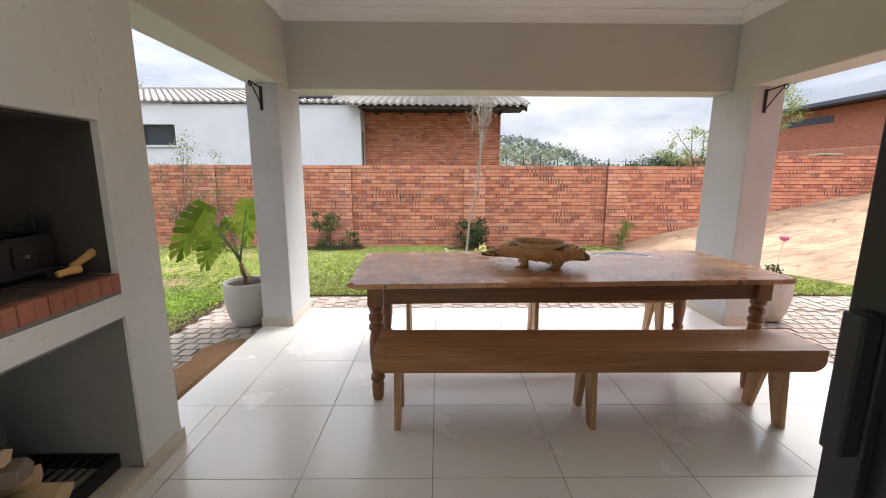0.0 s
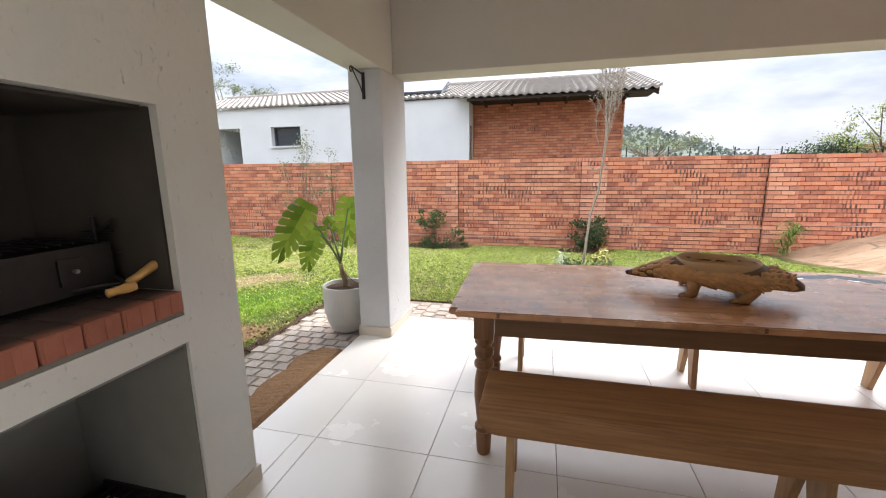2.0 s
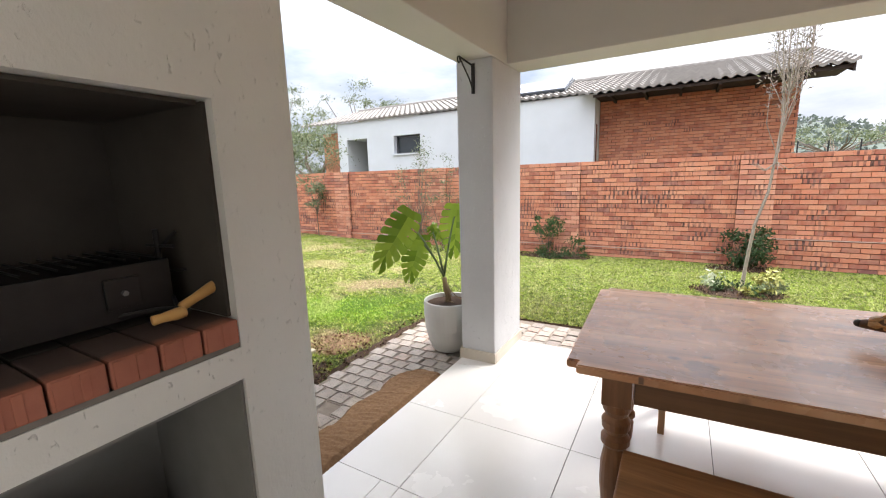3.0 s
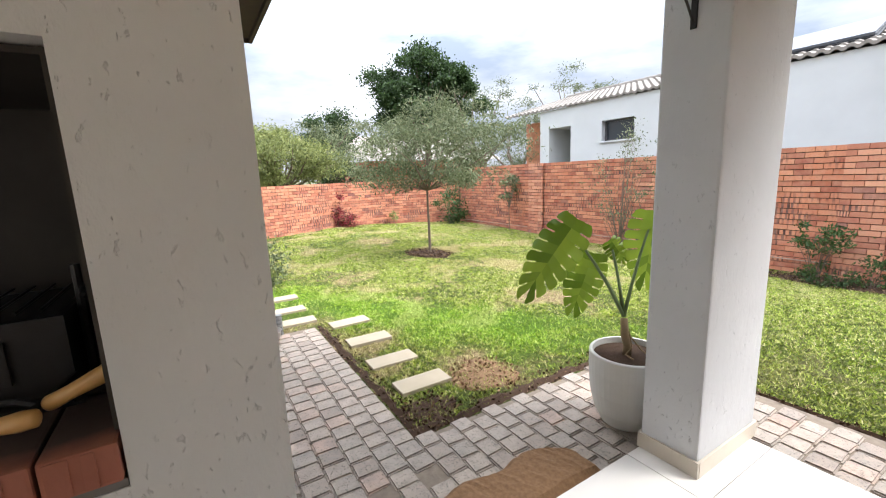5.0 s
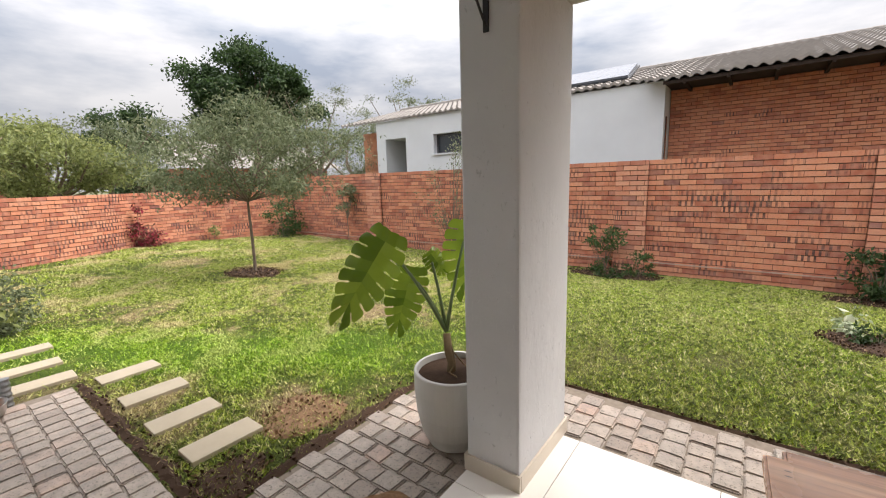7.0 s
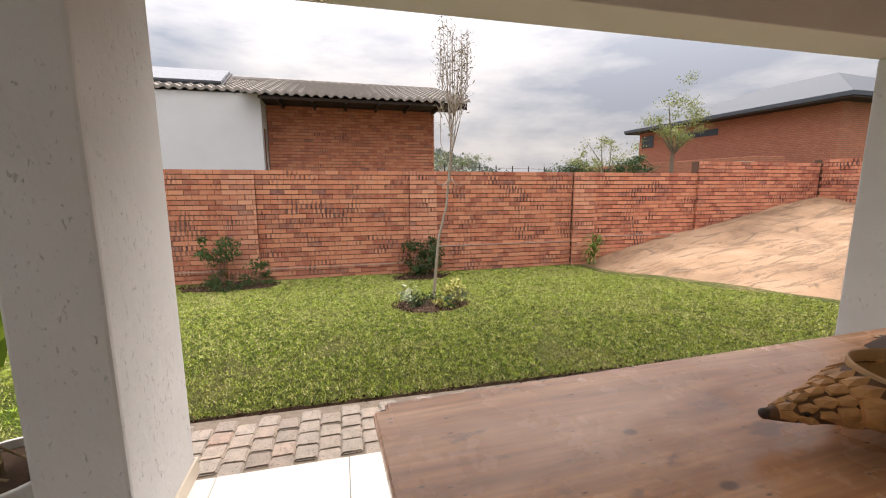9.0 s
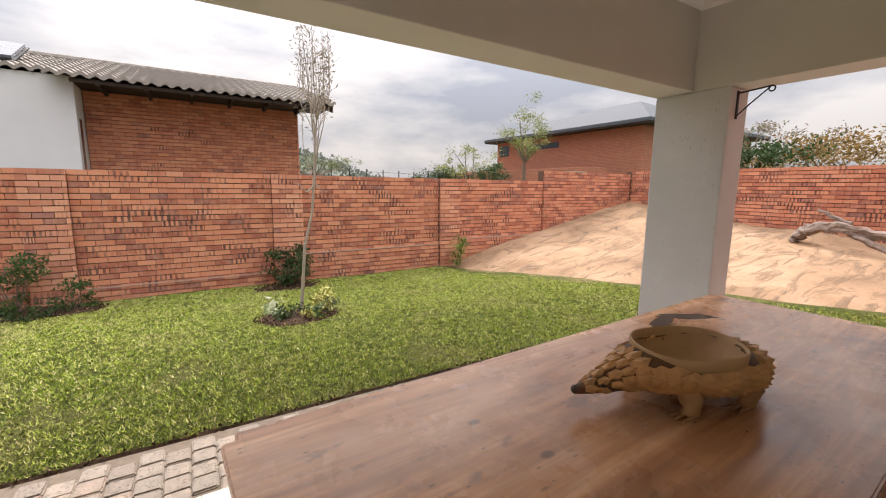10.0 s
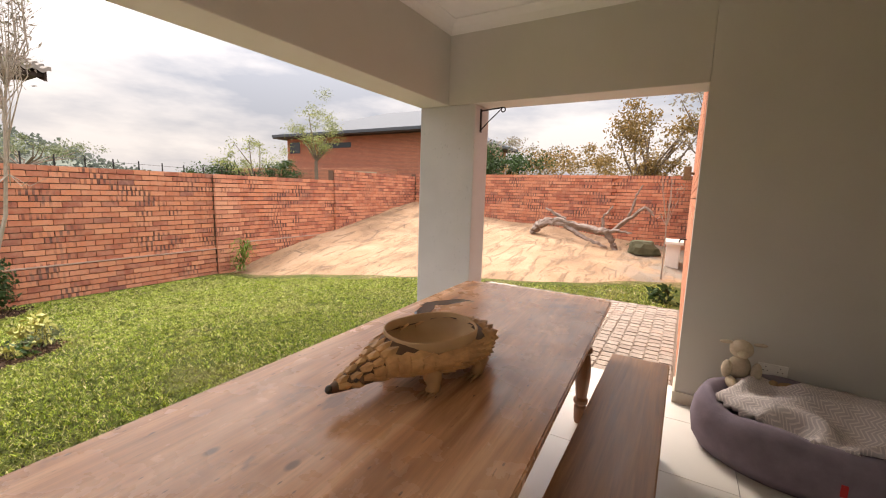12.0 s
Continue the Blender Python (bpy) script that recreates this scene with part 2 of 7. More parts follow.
def brick_mat(name="clay_brick", a=(0.53, 0.20, 0.115), b=(0.40, 0.14, 0.085), banded=0.62):
    """Orange-red clay, some bricks darker, many with dark burnt bands across."""
    k = Mat(name, 0.85)
    r = k.rand()
    c = k.ramp(r, (0.0, (b[0] * 0.85, b[1] * 0.85, b[2] * 0.95)), (0.2, b), (0.4, a), (0.7, (a[0] * 1.15, a[1] * 1.35, a[2] * 1.4)), (0.93, a), (1.0, (b[0] * 0.55, b[1] * 0.7, b[2] * 1.0)))
    uv = k.tc.outputs["UV"]
    sep = k.n.new("ShaderNodeSeparateXYZ")
    k.l.new(uv, sep.inputs[0])
    u = sep.outputs["X"]
    r2 = k.math("FRACT", k.math("MULTIPLY", r, 17.3))
    wave = k.math("SINE", k.math("ADD", k.math("MULTIPLY", u, k.math("ADD", 13.0, k.math("MULTIPLY", r2, 9.0))), k.math("MULTIPLY", r, 40.0)))
    band = k.ramp(wave, (0.05, 0.0), (0.35, 1.0))
    on = k.ramp(r2, (1.0 - banded, 0.0), (1.0 - banded + 0.04, 1.0))
    patchy = k.ramp(k.noise(k.mapped(k.world, (1.0, 1.0, 1.8)), 1.6, 3), (0.46, 0.06), (0.60, 1.0))
    f = k.mix(1.0, k.mix(1.0, band, on, "MULTIPLY"), patchy, "MULTIPLY")
    c = k.mix(f, c, (0.11, 0.06, 0.055))
    n = k.noise(k.world, 9, 5)
    c = k.mix(k.ramp(n, (0.40, 0.0), (0.75, 0.5)), c, (0.56, 0.31, 0.22))
    speck = k.ramp(k.noise(k.world, 55, 4, 0.7), (0.36, 0.3), (0.44, 0.0))
    c = k.mix(speck, c, (0.16, 0.06, 0.04))
    k.color(c).matte(0.2)
    k.bump(k.noise(k.world, 70, 4), 0.4, 0.004)
    return k.m


M_BRICK = brick_mat()
M_PIER = brick_mat("pier_brick", (0.57, 0.24, 0.15), (0.46, 0.175, 0.11), 0.22)
M_BRICK2 = brick_mat("neighbour_brick", (0.52, 0.195, 0.105), (0.45, 0.16, 0.09), 0.10)
# Mortar colour lowered to hold the shadow in the raked joints
M_MORTAR_SHADED = simple("shaded_mortar", (0.13, 0.080, 0.058), 0.95, 0, 30)
M_GROUT = simple("grout", (0.20, 0.185, 0.17), 0.9)


M_PLASTER_IN = plaster("inner_wall_paint", (0.56, 0.54, 0.49), (0.52, 0.50, 0.45), False)
M_SKIRT = simple("skirting_tile", (0.52, 0.46, 0.38), 0.4, 0, 8, 0.1, 0.03)
# Plaster of the wood store with the recess's shade put into its colour
M_RECESS_SHADE = simple("recess_shade_plaster", (0.24, 0.235, 0.225), 0.95, 0, 3, 0.3, 0.2)
def hearth_mat():
    k = Mat("sooty_terracotta_brick", 0.85)
    c = k.mix(k.noise(k.world, 9, 5), (0.25, 0.085, 0.055), (0.46, 0.175, 0.115))
    sep = k.n.new("ShaderNodeSeparateXYZ")
    k.l.new(k.world, sep.inputs[0])
    inward = k.math("MULTIPLY", k.math("ADD", sep.outputs["X"], 1.30), -12.0)
    f = k.ramp(k.math("ADD", inward, k.math("MULTIPLY", k.noise(k.world, 14, 5), 0.8)), (0.35, 0.0), (0.95, 0.9))
    k.color(k.mix(f, c, (0.055, 0.048, 0.045))).bump(k.noise(k.world, 60, 4), 0.3, 0.003)
    return k.m


M_HEARTH = hearth_mat()
M_IRON = simple("black_iron", (0.03, 0.028, 0.028), 0.5, 0.6, 30, 0.3, 0.1)
M_STEEL = simple("brushed_steel", (0.55, 0.55, 0.54), 0.3, 1.0, 30, 0.1, 0.05)
M_BOLT = simple("dull_steel", (0.22, 0.22, 0.22), 0.5, 0.8, 30, 0.2, 0.05)
M_HANDLE = simple("varnished_handle", (0.66, 0.38, 0.13), 0.3, 0, 14, 0.2, 0.02)
M_LOG = simple("split_wood", (0.42, 0.30, 0.18), 0.85, 0, 12, 0.35, 0.4)
M_BARK = simple("grey_bark", (0.17, 0.13, 0.10), 0.95, 0, 18, 0.4, 0.5)
M_PALEBARK = simple("pale_bark", (0.34, 0.29, 0.24), 0.95, 0, 25, 0.35, 0.4)
M_POT = simple("pale_concrete", (0.50, 0.49, 0.46), 0.8, 0, 5, 0.1, 0.12)
M_SOIL = simple("dark_soil", (0.050, 0.029, 0.018), 0.95, 0, 30, 0.4, 0.8)
M_STEM = simple("brown_stem", (0.20, 0.14, 0.08), 0.8, 0, 25, 0.4, 0.4)
M_STALK = simple("green_stalk", (0.13, 0.18, 0.07), 0.5, 0, 12, 0.2, 0.1)
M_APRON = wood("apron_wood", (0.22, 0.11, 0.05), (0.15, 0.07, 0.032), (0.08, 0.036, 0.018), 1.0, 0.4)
def water_mat():
    """Wood soaked dark under a film of water."""
    k = Mat("wet_wood_film", 0.04, 0.0, (0.075, 0.04, 0.03))
    k.b.inputs["IOR"].default_value = 1.33
    return k.m


M_WATER = water_mat()
M_CARVED = simple("carved_wood", (0.38, 0.20, 0.08), 0.6, 0, 14, 0.35, 0.3)
M_HIDE = simple("dark_carved_wood", (0.11, 0.05, 0.02), 0.65, 0, 14, 0.35, 0.3)
M_CARVED_IN = simple("carved_inner_wood", (0.48, 0.30, 0.15), 0.55, 0, 8, 0.2, 0.1)
M_DIRT = simple("dry_dirt", (0.17, 0.10, 0.055), 0.95, 0, 22, 0.5, 0.8)
M_BED = simple("joint_sand", (0.20, 0.16, 0.125), 0.95, 0, 30, 0.4, 0.5)
M_SCALE = simple("carved_scale_wood", (0.50, 0.27, 0.11), 0.5, 0, 22, 0.75, 0.3)
M_DARKWOOD = simple("burnt_wood", (0.04, 0.028, 0.02), 0.5, 0, 14, 0.2, 0.1)
M_STEP = simple("cast_stone_step", (0.35, 0.295, 0.215), 0.85, 0, 8, 0.12, 0.15)
M_COIR = simple("coir_mat", (0.20, 0.115, 0.06), 0.98, 0, 60, 0.5, 1.0)
M_PURPLE = simple("mauve_velvet", (0.20, 0.165, 0.20), 0.9, 0, 12, 0.3, 0.4)
M_PLUSH = simple("cream_plush", (0.55, 0.46, 0.34), 0.95, 0, 60, 0.2, 0.6)
M_PLUSH2 = simple("tan_plush", (0.36, 0.24, 0.13), 0.95, 0, 60, 0.2, 0.6)
M_RED = simple("red_fabric", (0.45, 0.02, 0.02), 0.7, 0, 20, 0.1, 0.1)
M_PLASTIC = simple("white_plastic", (0.72, 0.71, 0.67), 0.35, 0, 20, 0.04, 0.0)
M_HOSE = simple("green_hose", (0.02, 0.13, 0.09), 0.35, 0, 10, 0.2, 0.0)
M_ORANGE = simple("orange_plastic", (0.6, 0.12, 0.02), 0.4, 0, 10, 0.1, 0.0)
M_METROOF = simple("sheet_metal_roof", (0.075, 0.085, 0.10), 0.8, 0.0, 3, 0.1, 0.05)
M_TIMBER = simple("dark_timber", (0.045, 0.032, 0.026), 0.8, 0, 12, 0.3, 0.2)
M_GLASS = simple("dark_window_glass", (0.03, 0.035, 0.04), 0.06, 0, 2, 0.2, 0.0)
M_FRAME = simple("window_frame_grey", (0.06, 0.06, 0.065), 0.4, 0, 12, 0.1, 0.0)
M_PANEL = simple("solar_collector", (0.10, 0.11, 0.13), 0.25, 0.0, 3, 0.1, 0.0)
M_DEAD = simple("weathered_driftwood", (0.23, 0.18, 0.15), 0.95, 0, 16, 0.6, 1.0)
M_ROCK = simple("lichen_rock", (0.10, 0.098, 0.06), 0.9, 0, 6, 0.4, 0.5)
# Hill green with the haze of distance mixed into the colour
M_HILL = simple("hazy_hillside_bush", (0.12, 0.135, 0.11), 0.95, 0, 0.2, 0.4, 0.5)
M_PINK = simple("pink_petal", (0.65, 0.18, 0.30), 0.6, 0, 20, 0.3, 0.0)
M_YELLOW = simple("yellow_leaf", (0.46, 0.44, 0.13), 0.6, 0, 20, 0.3, 0.0)
M_CARWHITE = simple("white_car_paint", (0.75, 0.76, 0.78), 0.15, 0, 2, 0.03, 0.0)
M_RUBBER = simple("black_rubber", (0.015, 0.015, 0.015), 0.7, 0, 20, 0.2, 0.1)
M_PLINTH = simple("pale_mortar_ledge", (0.42, 0.30, 0.24), 0.95, 0, 14, 0.3, 0.4)


def leaf_mat(name, a, b, c=None, rough=0.55, thin=0.35):
    """Leaf green that differs from leaf to leaf and lets some light through."""
    k = Mat(name, rough)
    r = k.rand()
    n = k.noise(k.world, 2.5, 3)
    col = k.ramp(r, (0.0, a), (0.6, b), (0.92, b), (1.0, c or b))
    col = k.mix(k.ramp(n, (0.4, 0.0), (0.7, 0.45)), col, a)
    k.color(col).matte(0.3)
    tr = k.n.new("ShaderNodeBsdfTranslucent")
    k.l.new(col, tr.inputs["Color"])
    ms = k.n.new("ShaderNodeMixShader")
    ms.inputs["Fac"].default_value = thin
    k.l.new(k.b.outputs[0], ms.inputs[1])
    k.l.new(tr.outputs[0], ms.inputs[2])
    k.l.new(ms.outputs[0], k.n["Material Output"].inputs["Surface"])
    return k.m


M_MONSTERA = leaf_mat("monstera_green", (0.085, 0.14, 0.012), (0.21, 0.285, 0.03), None, 0.25, 0.45)
M_LEAF = leaf_mat("shrub_green", (0.03, 0.065, 0.018), (0.07, 0.125, 0.035), (0.13, 0.17, 0.05))
M_LEAF_OLIVE = leaf_mat("grey_olive_green", (0.085, 0.105, 0.05), (0.185, 0.21, 0.11), (0.28, 0.28, 0.16))
M_LEAF_LIME = leaf_mat("yellow_green", (0.11, 0.13, 0.045), (0.27, 0.30, 0.10), (0.42, 0.40, 0.16))
# Greyed, low-contrast leaf colours stand for haze over the far trees
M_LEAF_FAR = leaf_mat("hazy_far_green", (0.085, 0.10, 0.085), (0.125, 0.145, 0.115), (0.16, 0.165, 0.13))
M_LEAF_DARK = leaf_mat("deep_green", (0.022, 0.042, 0.014), (0.05, 0.088, 0.026), (0.085, 0.125, 0.04))
M_LEAF_AUTUMN = leaf_mat("autumn_ochre", (0.12, 0.085, 0.035), (0.27, 0.17, 0.055), (0.42, 0.24, 0.08))
M_LEAF_DRY = leaf_mat("dry_grey_twig", (0.17, 0.14, 0.11), (0.27, 0.24, 0.19), (0.20, 0.24, 0.10))
M_LEAF_BRIGHT = leaf_mat("bright_strap_leaf", (0.10, 0.16, 0.03), (0.22, 0.33, 0.07), (0.30, 0.36, 0.10))
M_LITTER = leaf_mat("dry_leaf_litter", (0.12, 0.07, 0.04), (0.33, 0.21, 0.12), (0.45, 0.33, 0.2), 0.8, 0.1)
M_VARIEGATED = leaf_mat("cream_variegated_leaf", (0.20, 0.26, 0.12), (0.55, 0.58, 0.42), (0.65, 0.66, 0.5))
M_FLOWER = leaf_mat("crimson_bract", (0.05, 0.07, 0.025), (0.36, 0.035, 0.07), (0.42, 0.06, 0.09))


def patches(k):
    """Bare and dry, and lush: where the lawn is worn, where it borders the mound, and the strip that is freshly green."""
    sep = k.n.new("ShaderNodeSeparateXYZ")
    k.l.new(k.world, sep.inputs[0])
    x, y = sep.outputs["X"], sep.outputs["Y"]
    wob = k.math("MULTIPLY", k.math("SUBTRACT", k.noise(k.world, 1.5, 5, 0.65), 0.5), 2.6)
    west = k.ramp(k.math("ADD", k.math("MULTIPLY", x, -0.5), -1.0), (0.0, 0.0), (0.5, 1.0))
    n = k.ramp(k.noise(k.world, 1.15, 7, 0.68, 0.4), (0.50, 0.0), (0.60, 1.0))
    dry = k.mix(1.0, n, k.mix(1.0, west, (0.22, 0.22, 0.22), "ADD"), "MULTIPLY")
    rim = k.ramp(k.math("ADD", k.math("ADD", x, k.math("MULTIPLY", y, 0.45)), k.math("SUBTRACT", wob, 6.9)), (0.0, 0.0), (0.9, 1.0))
    dry = k.mix(1.0, dry, rim, "LIGHTEN")
    along = k.math("SUBTRACT", y, k.math("ADD", k.math("MULTIPLY", x, 0.62), 3.95))
    off = k.math("ABSOLUTE", k.math("ADD", along, k.math("MULTIPLY", wob, 0.75)))
    band = k.mix(1.0, k.ramp(off, (0.25, 1.0), (0.75, 0.0)), west, "MULTIPLY")
    return dry, band


def lawn_mats():
    k = Mat("lawn_ground", 0.95)
    w = k.world
    dry, band = patches(k)
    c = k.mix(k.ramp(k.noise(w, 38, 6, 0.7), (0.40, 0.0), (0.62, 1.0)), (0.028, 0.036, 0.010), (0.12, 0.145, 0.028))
    bare = k.mix(k.ramp(k.noise(w, 25, 6, 0.7), (0.36, 0.0), (0.62, 1.0)), (0.085, 0.052, 0.028), (0.33, 0.25, 0.13))
    c = k.mix(dry, c, bare)
    c = k.mix(band, c, (0.07, 0.12, 0.012))
    k.color(c).matte(0.1).bump(k.noise(w, 55, 6, 0.7), 1.0, 0.03)
    b = Mat("grass_blades", 0.6)
    r = b.rand()
    c = b.ramp(r, (0.0, (0.10, 0.17, 0.012)), (0.4, (0.30, 0.41, 0.035)), (0.70, (0.43, 0.50, 0.07)), (0.80, (0.56, 0.52, 0.22)), (1.0, (0.68, 0.58, 0.34)))
    big = b.ramp(b.noise(b.world, 1.4, 4), (0.35, 0.0), (0.7, 0.5))
    c = b.mix(big, c, (0.34, 0.36, 0.08))
    # Shadow specks between tufts, painted into the blades as dark clumps
    tuft_shade = b.ramp(b.noise(b.world, 15, 5, 0.75), (0.42, 0.85), (0.50, 0.0))
    c = b.mix(tuft_shade, c, (0.055, 0.075, 0.014))
    dry2, band2 = patches(b)
    c = b.mix(b.mix(0.65, (0, 0, 0), dry2), c, (0.50, 0.41, 0.21))
    c = b.mix(b.mix(0.45, (0, 0, 0), band2), c, (0.25, 0.48, 0.015))
    b.color(c).matte(0.2)
    return k.m, b.m


M_LAWN, M_BLADE = lawn_mats()
M_FIELD = simple("rough_field", (0.14, 0.14, 0.08), 0.95, 0, 0.05, 0.3, 0.3)


def sand_mat():
    k = Mat("sandy_rock_face", 0.95)
    w = k.world
    c = k.ramp(k.noise(w, 0.9, 7, 0.6, 0.6), (0.3, (0.19, 0.112, 0.062)), (0.5, (0.30, 0.185, 0.105)), (0.7, (0.36, 0.24, 0.15)))
    st = k.ramp(k.noise(k.mapped(w, (1.2, 5, 3), (0, 0, 0.5)), 1.0, 6, 0.65, 1.2), (0.38, 1.0), (0.48, 0.0))
    c = k.mix(k.mix(0.3, st, (0, 0, 0)), c, (0.15, 0.095, 0.055))
    crack = k.ramp(k.voronoi(k.mapped(k.tc.outputs["Object"], (0.8, 1.5, 1), (0, 0, 0.6)), 1.0, "DISTANCE_TO_EDGE"), (0.0, 1.0), (0.03, 0.0))
    broken = k.ramp(k.noise(w, 1.7, 4), (0.52, 0.0), (0.6, 0.8))
    c = k.mix(k.mix(1.0, crack, broken, "MULTIPLY"), c, (0.10, 0.065, 0.04))
    sep = k.n.new("ShaderNodeSeparateXYZ")
    k.l.new(w, sep.inputs[0])
    grey = k.mix(1.0, k.ramp(k.math("ADD", sep.outputs["Y"], 0.0), (0.0, 1.0), (1.0, 0.0)), k.ramp(k.noise(w, 1.6, 5), (0.4, 0.0), (0.55, 1.0)), "MULTIPLY")
    c = k.mix(grey, c, (0.20, 0.17, 0.135))
    k.color(c)
    k.bump(k.mix(0.4, st, k.noise(w, 22, 7, 0.7)), 0.6, 0.04)
    return k.m


M_SAND = sand_mat()


def paver_mat():
    k = Mat("cobble_paver", 0.92)
    r = k.rand()
    c = k.ramp(r, (0.0, (0.30, 0.245, 0.205)), (0.35, (0.385, 0.32, 0.265)), (0.7, (0.345, 0.295, 0.25)), (0.9, (0.42, 0.345, 0.285)), (1.0, (0.41, 0.29, 0.23)))
    n = k.noise(k.world, 16, 7, 0.7)
    c = k.mix(k.ramp(n, (0.42, 0.0), (0.64, 0.55)), c, (0.22, 0.20, 0.18))
    pit = k.ramp(k.noise(k.world, 95, 4, 0.65), (0.36, 0.6), (0.43, 0.0))
    c = k.mix(pit, c, (0.10, 0.09, 0.075))
    k.color(c).matte(0.2).bump(k.mix(0.5, k.noise(k.world, 50, 5, 0.7), pit), 0.8, 0.008)
    return k.m


M_PAVER = paver_mat()


def herringbone():
    k = Mat("cream_patterned_cotton", 0.95)
    o = k.mapped(k.tc.outputs["Object"], (36, 36, 36), (0, 0, 0.5))
    sep = k.n.new("ShaderNodeSeparateXYZ")
    k.l.new(o, sep.inputs[0])
    zig = k.math("PINGPONG", sep.outputs["X"], 1.0)
    s = k.math("SINE", k.math("MULTIPLY", k.math("ADD", k.math("MULTIPLY", sep.outputs["Y"], 1.0), zig), 9.0))
    c = k.mix(k.ramp(s, (0.35, 0.0), (0.6, 1.0)), (0.46, 0.41, 0.41), (0.64, 0.57, 0.55))
    k.color(c)
    k.bump(k.noise(k.world, 14, 5), 0.5, 0.01)
    return k.m


M_HERRING = herringbone()
def coursed_brick(name, color, joint):
    """Brickwork too far off for single bricks: courses and joints by height."""
    k = Mat(name, 0.9)
    t = k.n.new("ShaderNodeTexBrick")
    t.inputs["Scale"].default_value = 1.0
    for key, v in (("Mortar Size", 0.012), ("Brick Width", 0.232), ("Row Height", 0.083)):
        t.inputs[key].default_value = v
    t.inputs["Color1"].default_value = (*color, 1)
    t.inputs["Color2"].default_value = (color[0] * 0.8, color[1] * 0.72, color[2] * 0.7, 1)
    t.inputs["Mortar"].default_value = (*joint, 1)
    sep = k.n.new("ShaderNodeSeparateXYZ")
    k.l.new(k.world, sep.inputs[0])
    cmb = k.n.new("ShaderNodeCombineXYZ")
    k.l.new(k.math("ADD", sep.outputs["X"], sep.outputs["Y"]), cmb.inputs["X"])
    k.l.new(sep.outputs["Z"], cmb.inputs["Y"])
    k.l.new(cmb.outputs[0], t.inputs["Vector"])
    k.color(k.mix(k.ramp(k.noise(k.world, 0.7, 5), (0.35, 0.0), (0.7, 0.35)), t.outputs["Color"], (color[0] * 0.7, color[1] * 0.7, color[2] * 0.8)))
    k.bump(t.outputs["Fac"], -0.4, 0.01)
    return k.m


M_BRICK3 = coursed_brick("hill_house_brick", (0.44, 0.17, 0.095), (0.20, 0.10, 0.07))
M_ROOFPALE = simple("pale_roof", (0.20, 0.145, 0.11), 0.9, 0, 3, 0.2, 0.1)
M_DARK = simple("black_aluminium", (0.012, 0.012, 0.014), 0.35, 0.0, 10, 0.2, 0.0)
M_ROOF = simple("roof_tile", (0.25, 0.225, 0.20), 0.85, 0, 5, 0.25, 0.3)
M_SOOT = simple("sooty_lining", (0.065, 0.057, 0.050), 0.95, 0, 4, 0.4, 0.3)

# ---- structure ----
CEIL, SOFFIT = 2.745, 2.097
CW, CE = -1.563, 2.925
SOUTH, NORTH = 1.308, 1.845
WALL_X, WALL_Y = 2.72, -0.30
GW_Y, GW_TOP = 7.3, 1.57
E_X, E_TOP = 10.5, 1.905
W_X, W_TOP = -12.05, 1.25
COURSE = 0.083


def bulge(y):
    """How far the low west wall curves in or out from its corner, along the garden."""
    return float(np.interp(y, [-6, 0.3, 1.2, 2.2, 3.4, 4.6, 5.8, 7.3], [0.65, 0.62, 0.42, -0.05, -0.72, -0.90, -0.62, 0.0]))


def bend(me):
    for v in me.vertices:
        v.co.x += bulge(v.co.y)


def smooth01(t):
    t = min(1.0, max(0.0, t))
    return t * t * (3 - 2 * t)


def wobble(x, y, s=1.0):
    return noise.noise(Vector((x * s, y * s, 3.7)))


def lawn_z(x, y):
    fall = 0.245 - 0.11 * smooth01((-x - 6) / 5)
    z = -0.065 - fall * smooth01((y - 2.3) / 5.2) + 0.012 * wobble(x, y, 1.3)
    return z


def mound_edge(y):
    return float(np.interp(y, [-3, -0.3, 1.3, 4.1, 6.1, 7.4], [8.2, 7.6, 6.2, 5.0, 4.3, 4.0]))


def mound_z(x, y):
    s = x - mound_edge(y) + 0.25 * wobble(x, y, 0.8)
    k = float(np.interp(y, [-3, 0, 3, 5, 7.4], [0.06, 0.075, 0.125, 0.15, 0.20]))
    base = lawn_z(x, y)
    rise = max(-0.3, s) * k + 0.05 * smooth01(s / 0.6) + 0.04 * smooth01(s / 1.5) * smooth01((y - 4.5) / 2.5)
    return base + rise + (0.05 * wobble(x, y, 0.9) + 0.03 * wobble(x, y, 2.7)) * smooth01(s / 0.5) - 0.03


def grid_mesh(bm, x0, x1, y0, y1, step, z):
    nx, ny = int((x1 - x0) / step) + 1, int((y1 - y0) / step) + 1
    vs = [[bm.verts.new((x0 + (x1 - x0) * i / (nx - 1), y0 + (y1 - y0) * j / (ny - 1), z(x0 + (x1 - x0) * i / (nx - 1), y0 + (y1 - y0) * j / (ny - 1)))) for j in range(ny)] for i in range(nx)]
    for i in range(nx - 1):
        for j in range(ny - 1):
            bm.faces.new((vs[i][j], vs[i + 1][j], vs[i + 1][j + 1], vs[i][j + 1]))


bm = bmesh.new()
grid_mesh(bm, -900, 900, -900, 900, 50, lambda x, y: -0.62)
solid("ground", bm, M_FIELD, kind="structure")
bm = bmesh.new()
grid_mesh(bm, W_X - 1.1, 10.6, 2.41, GW_Y, 0.16, lawn_z)
grid_mesh(bm, W_X - 1.1, -2.32, 0.445, 2.41, 0.16, lawn_z)
grid_mesh(bm, W_X - 1.1, -4.42, -6, 0.445, 0.16, lawn_z)
grid_mesh(bm, 5.6, 10.6, -1.0, 2.41, 0.16, lawn_z)
solid("lawn", bm, M_LAWN, kind="structure", smooth=True)
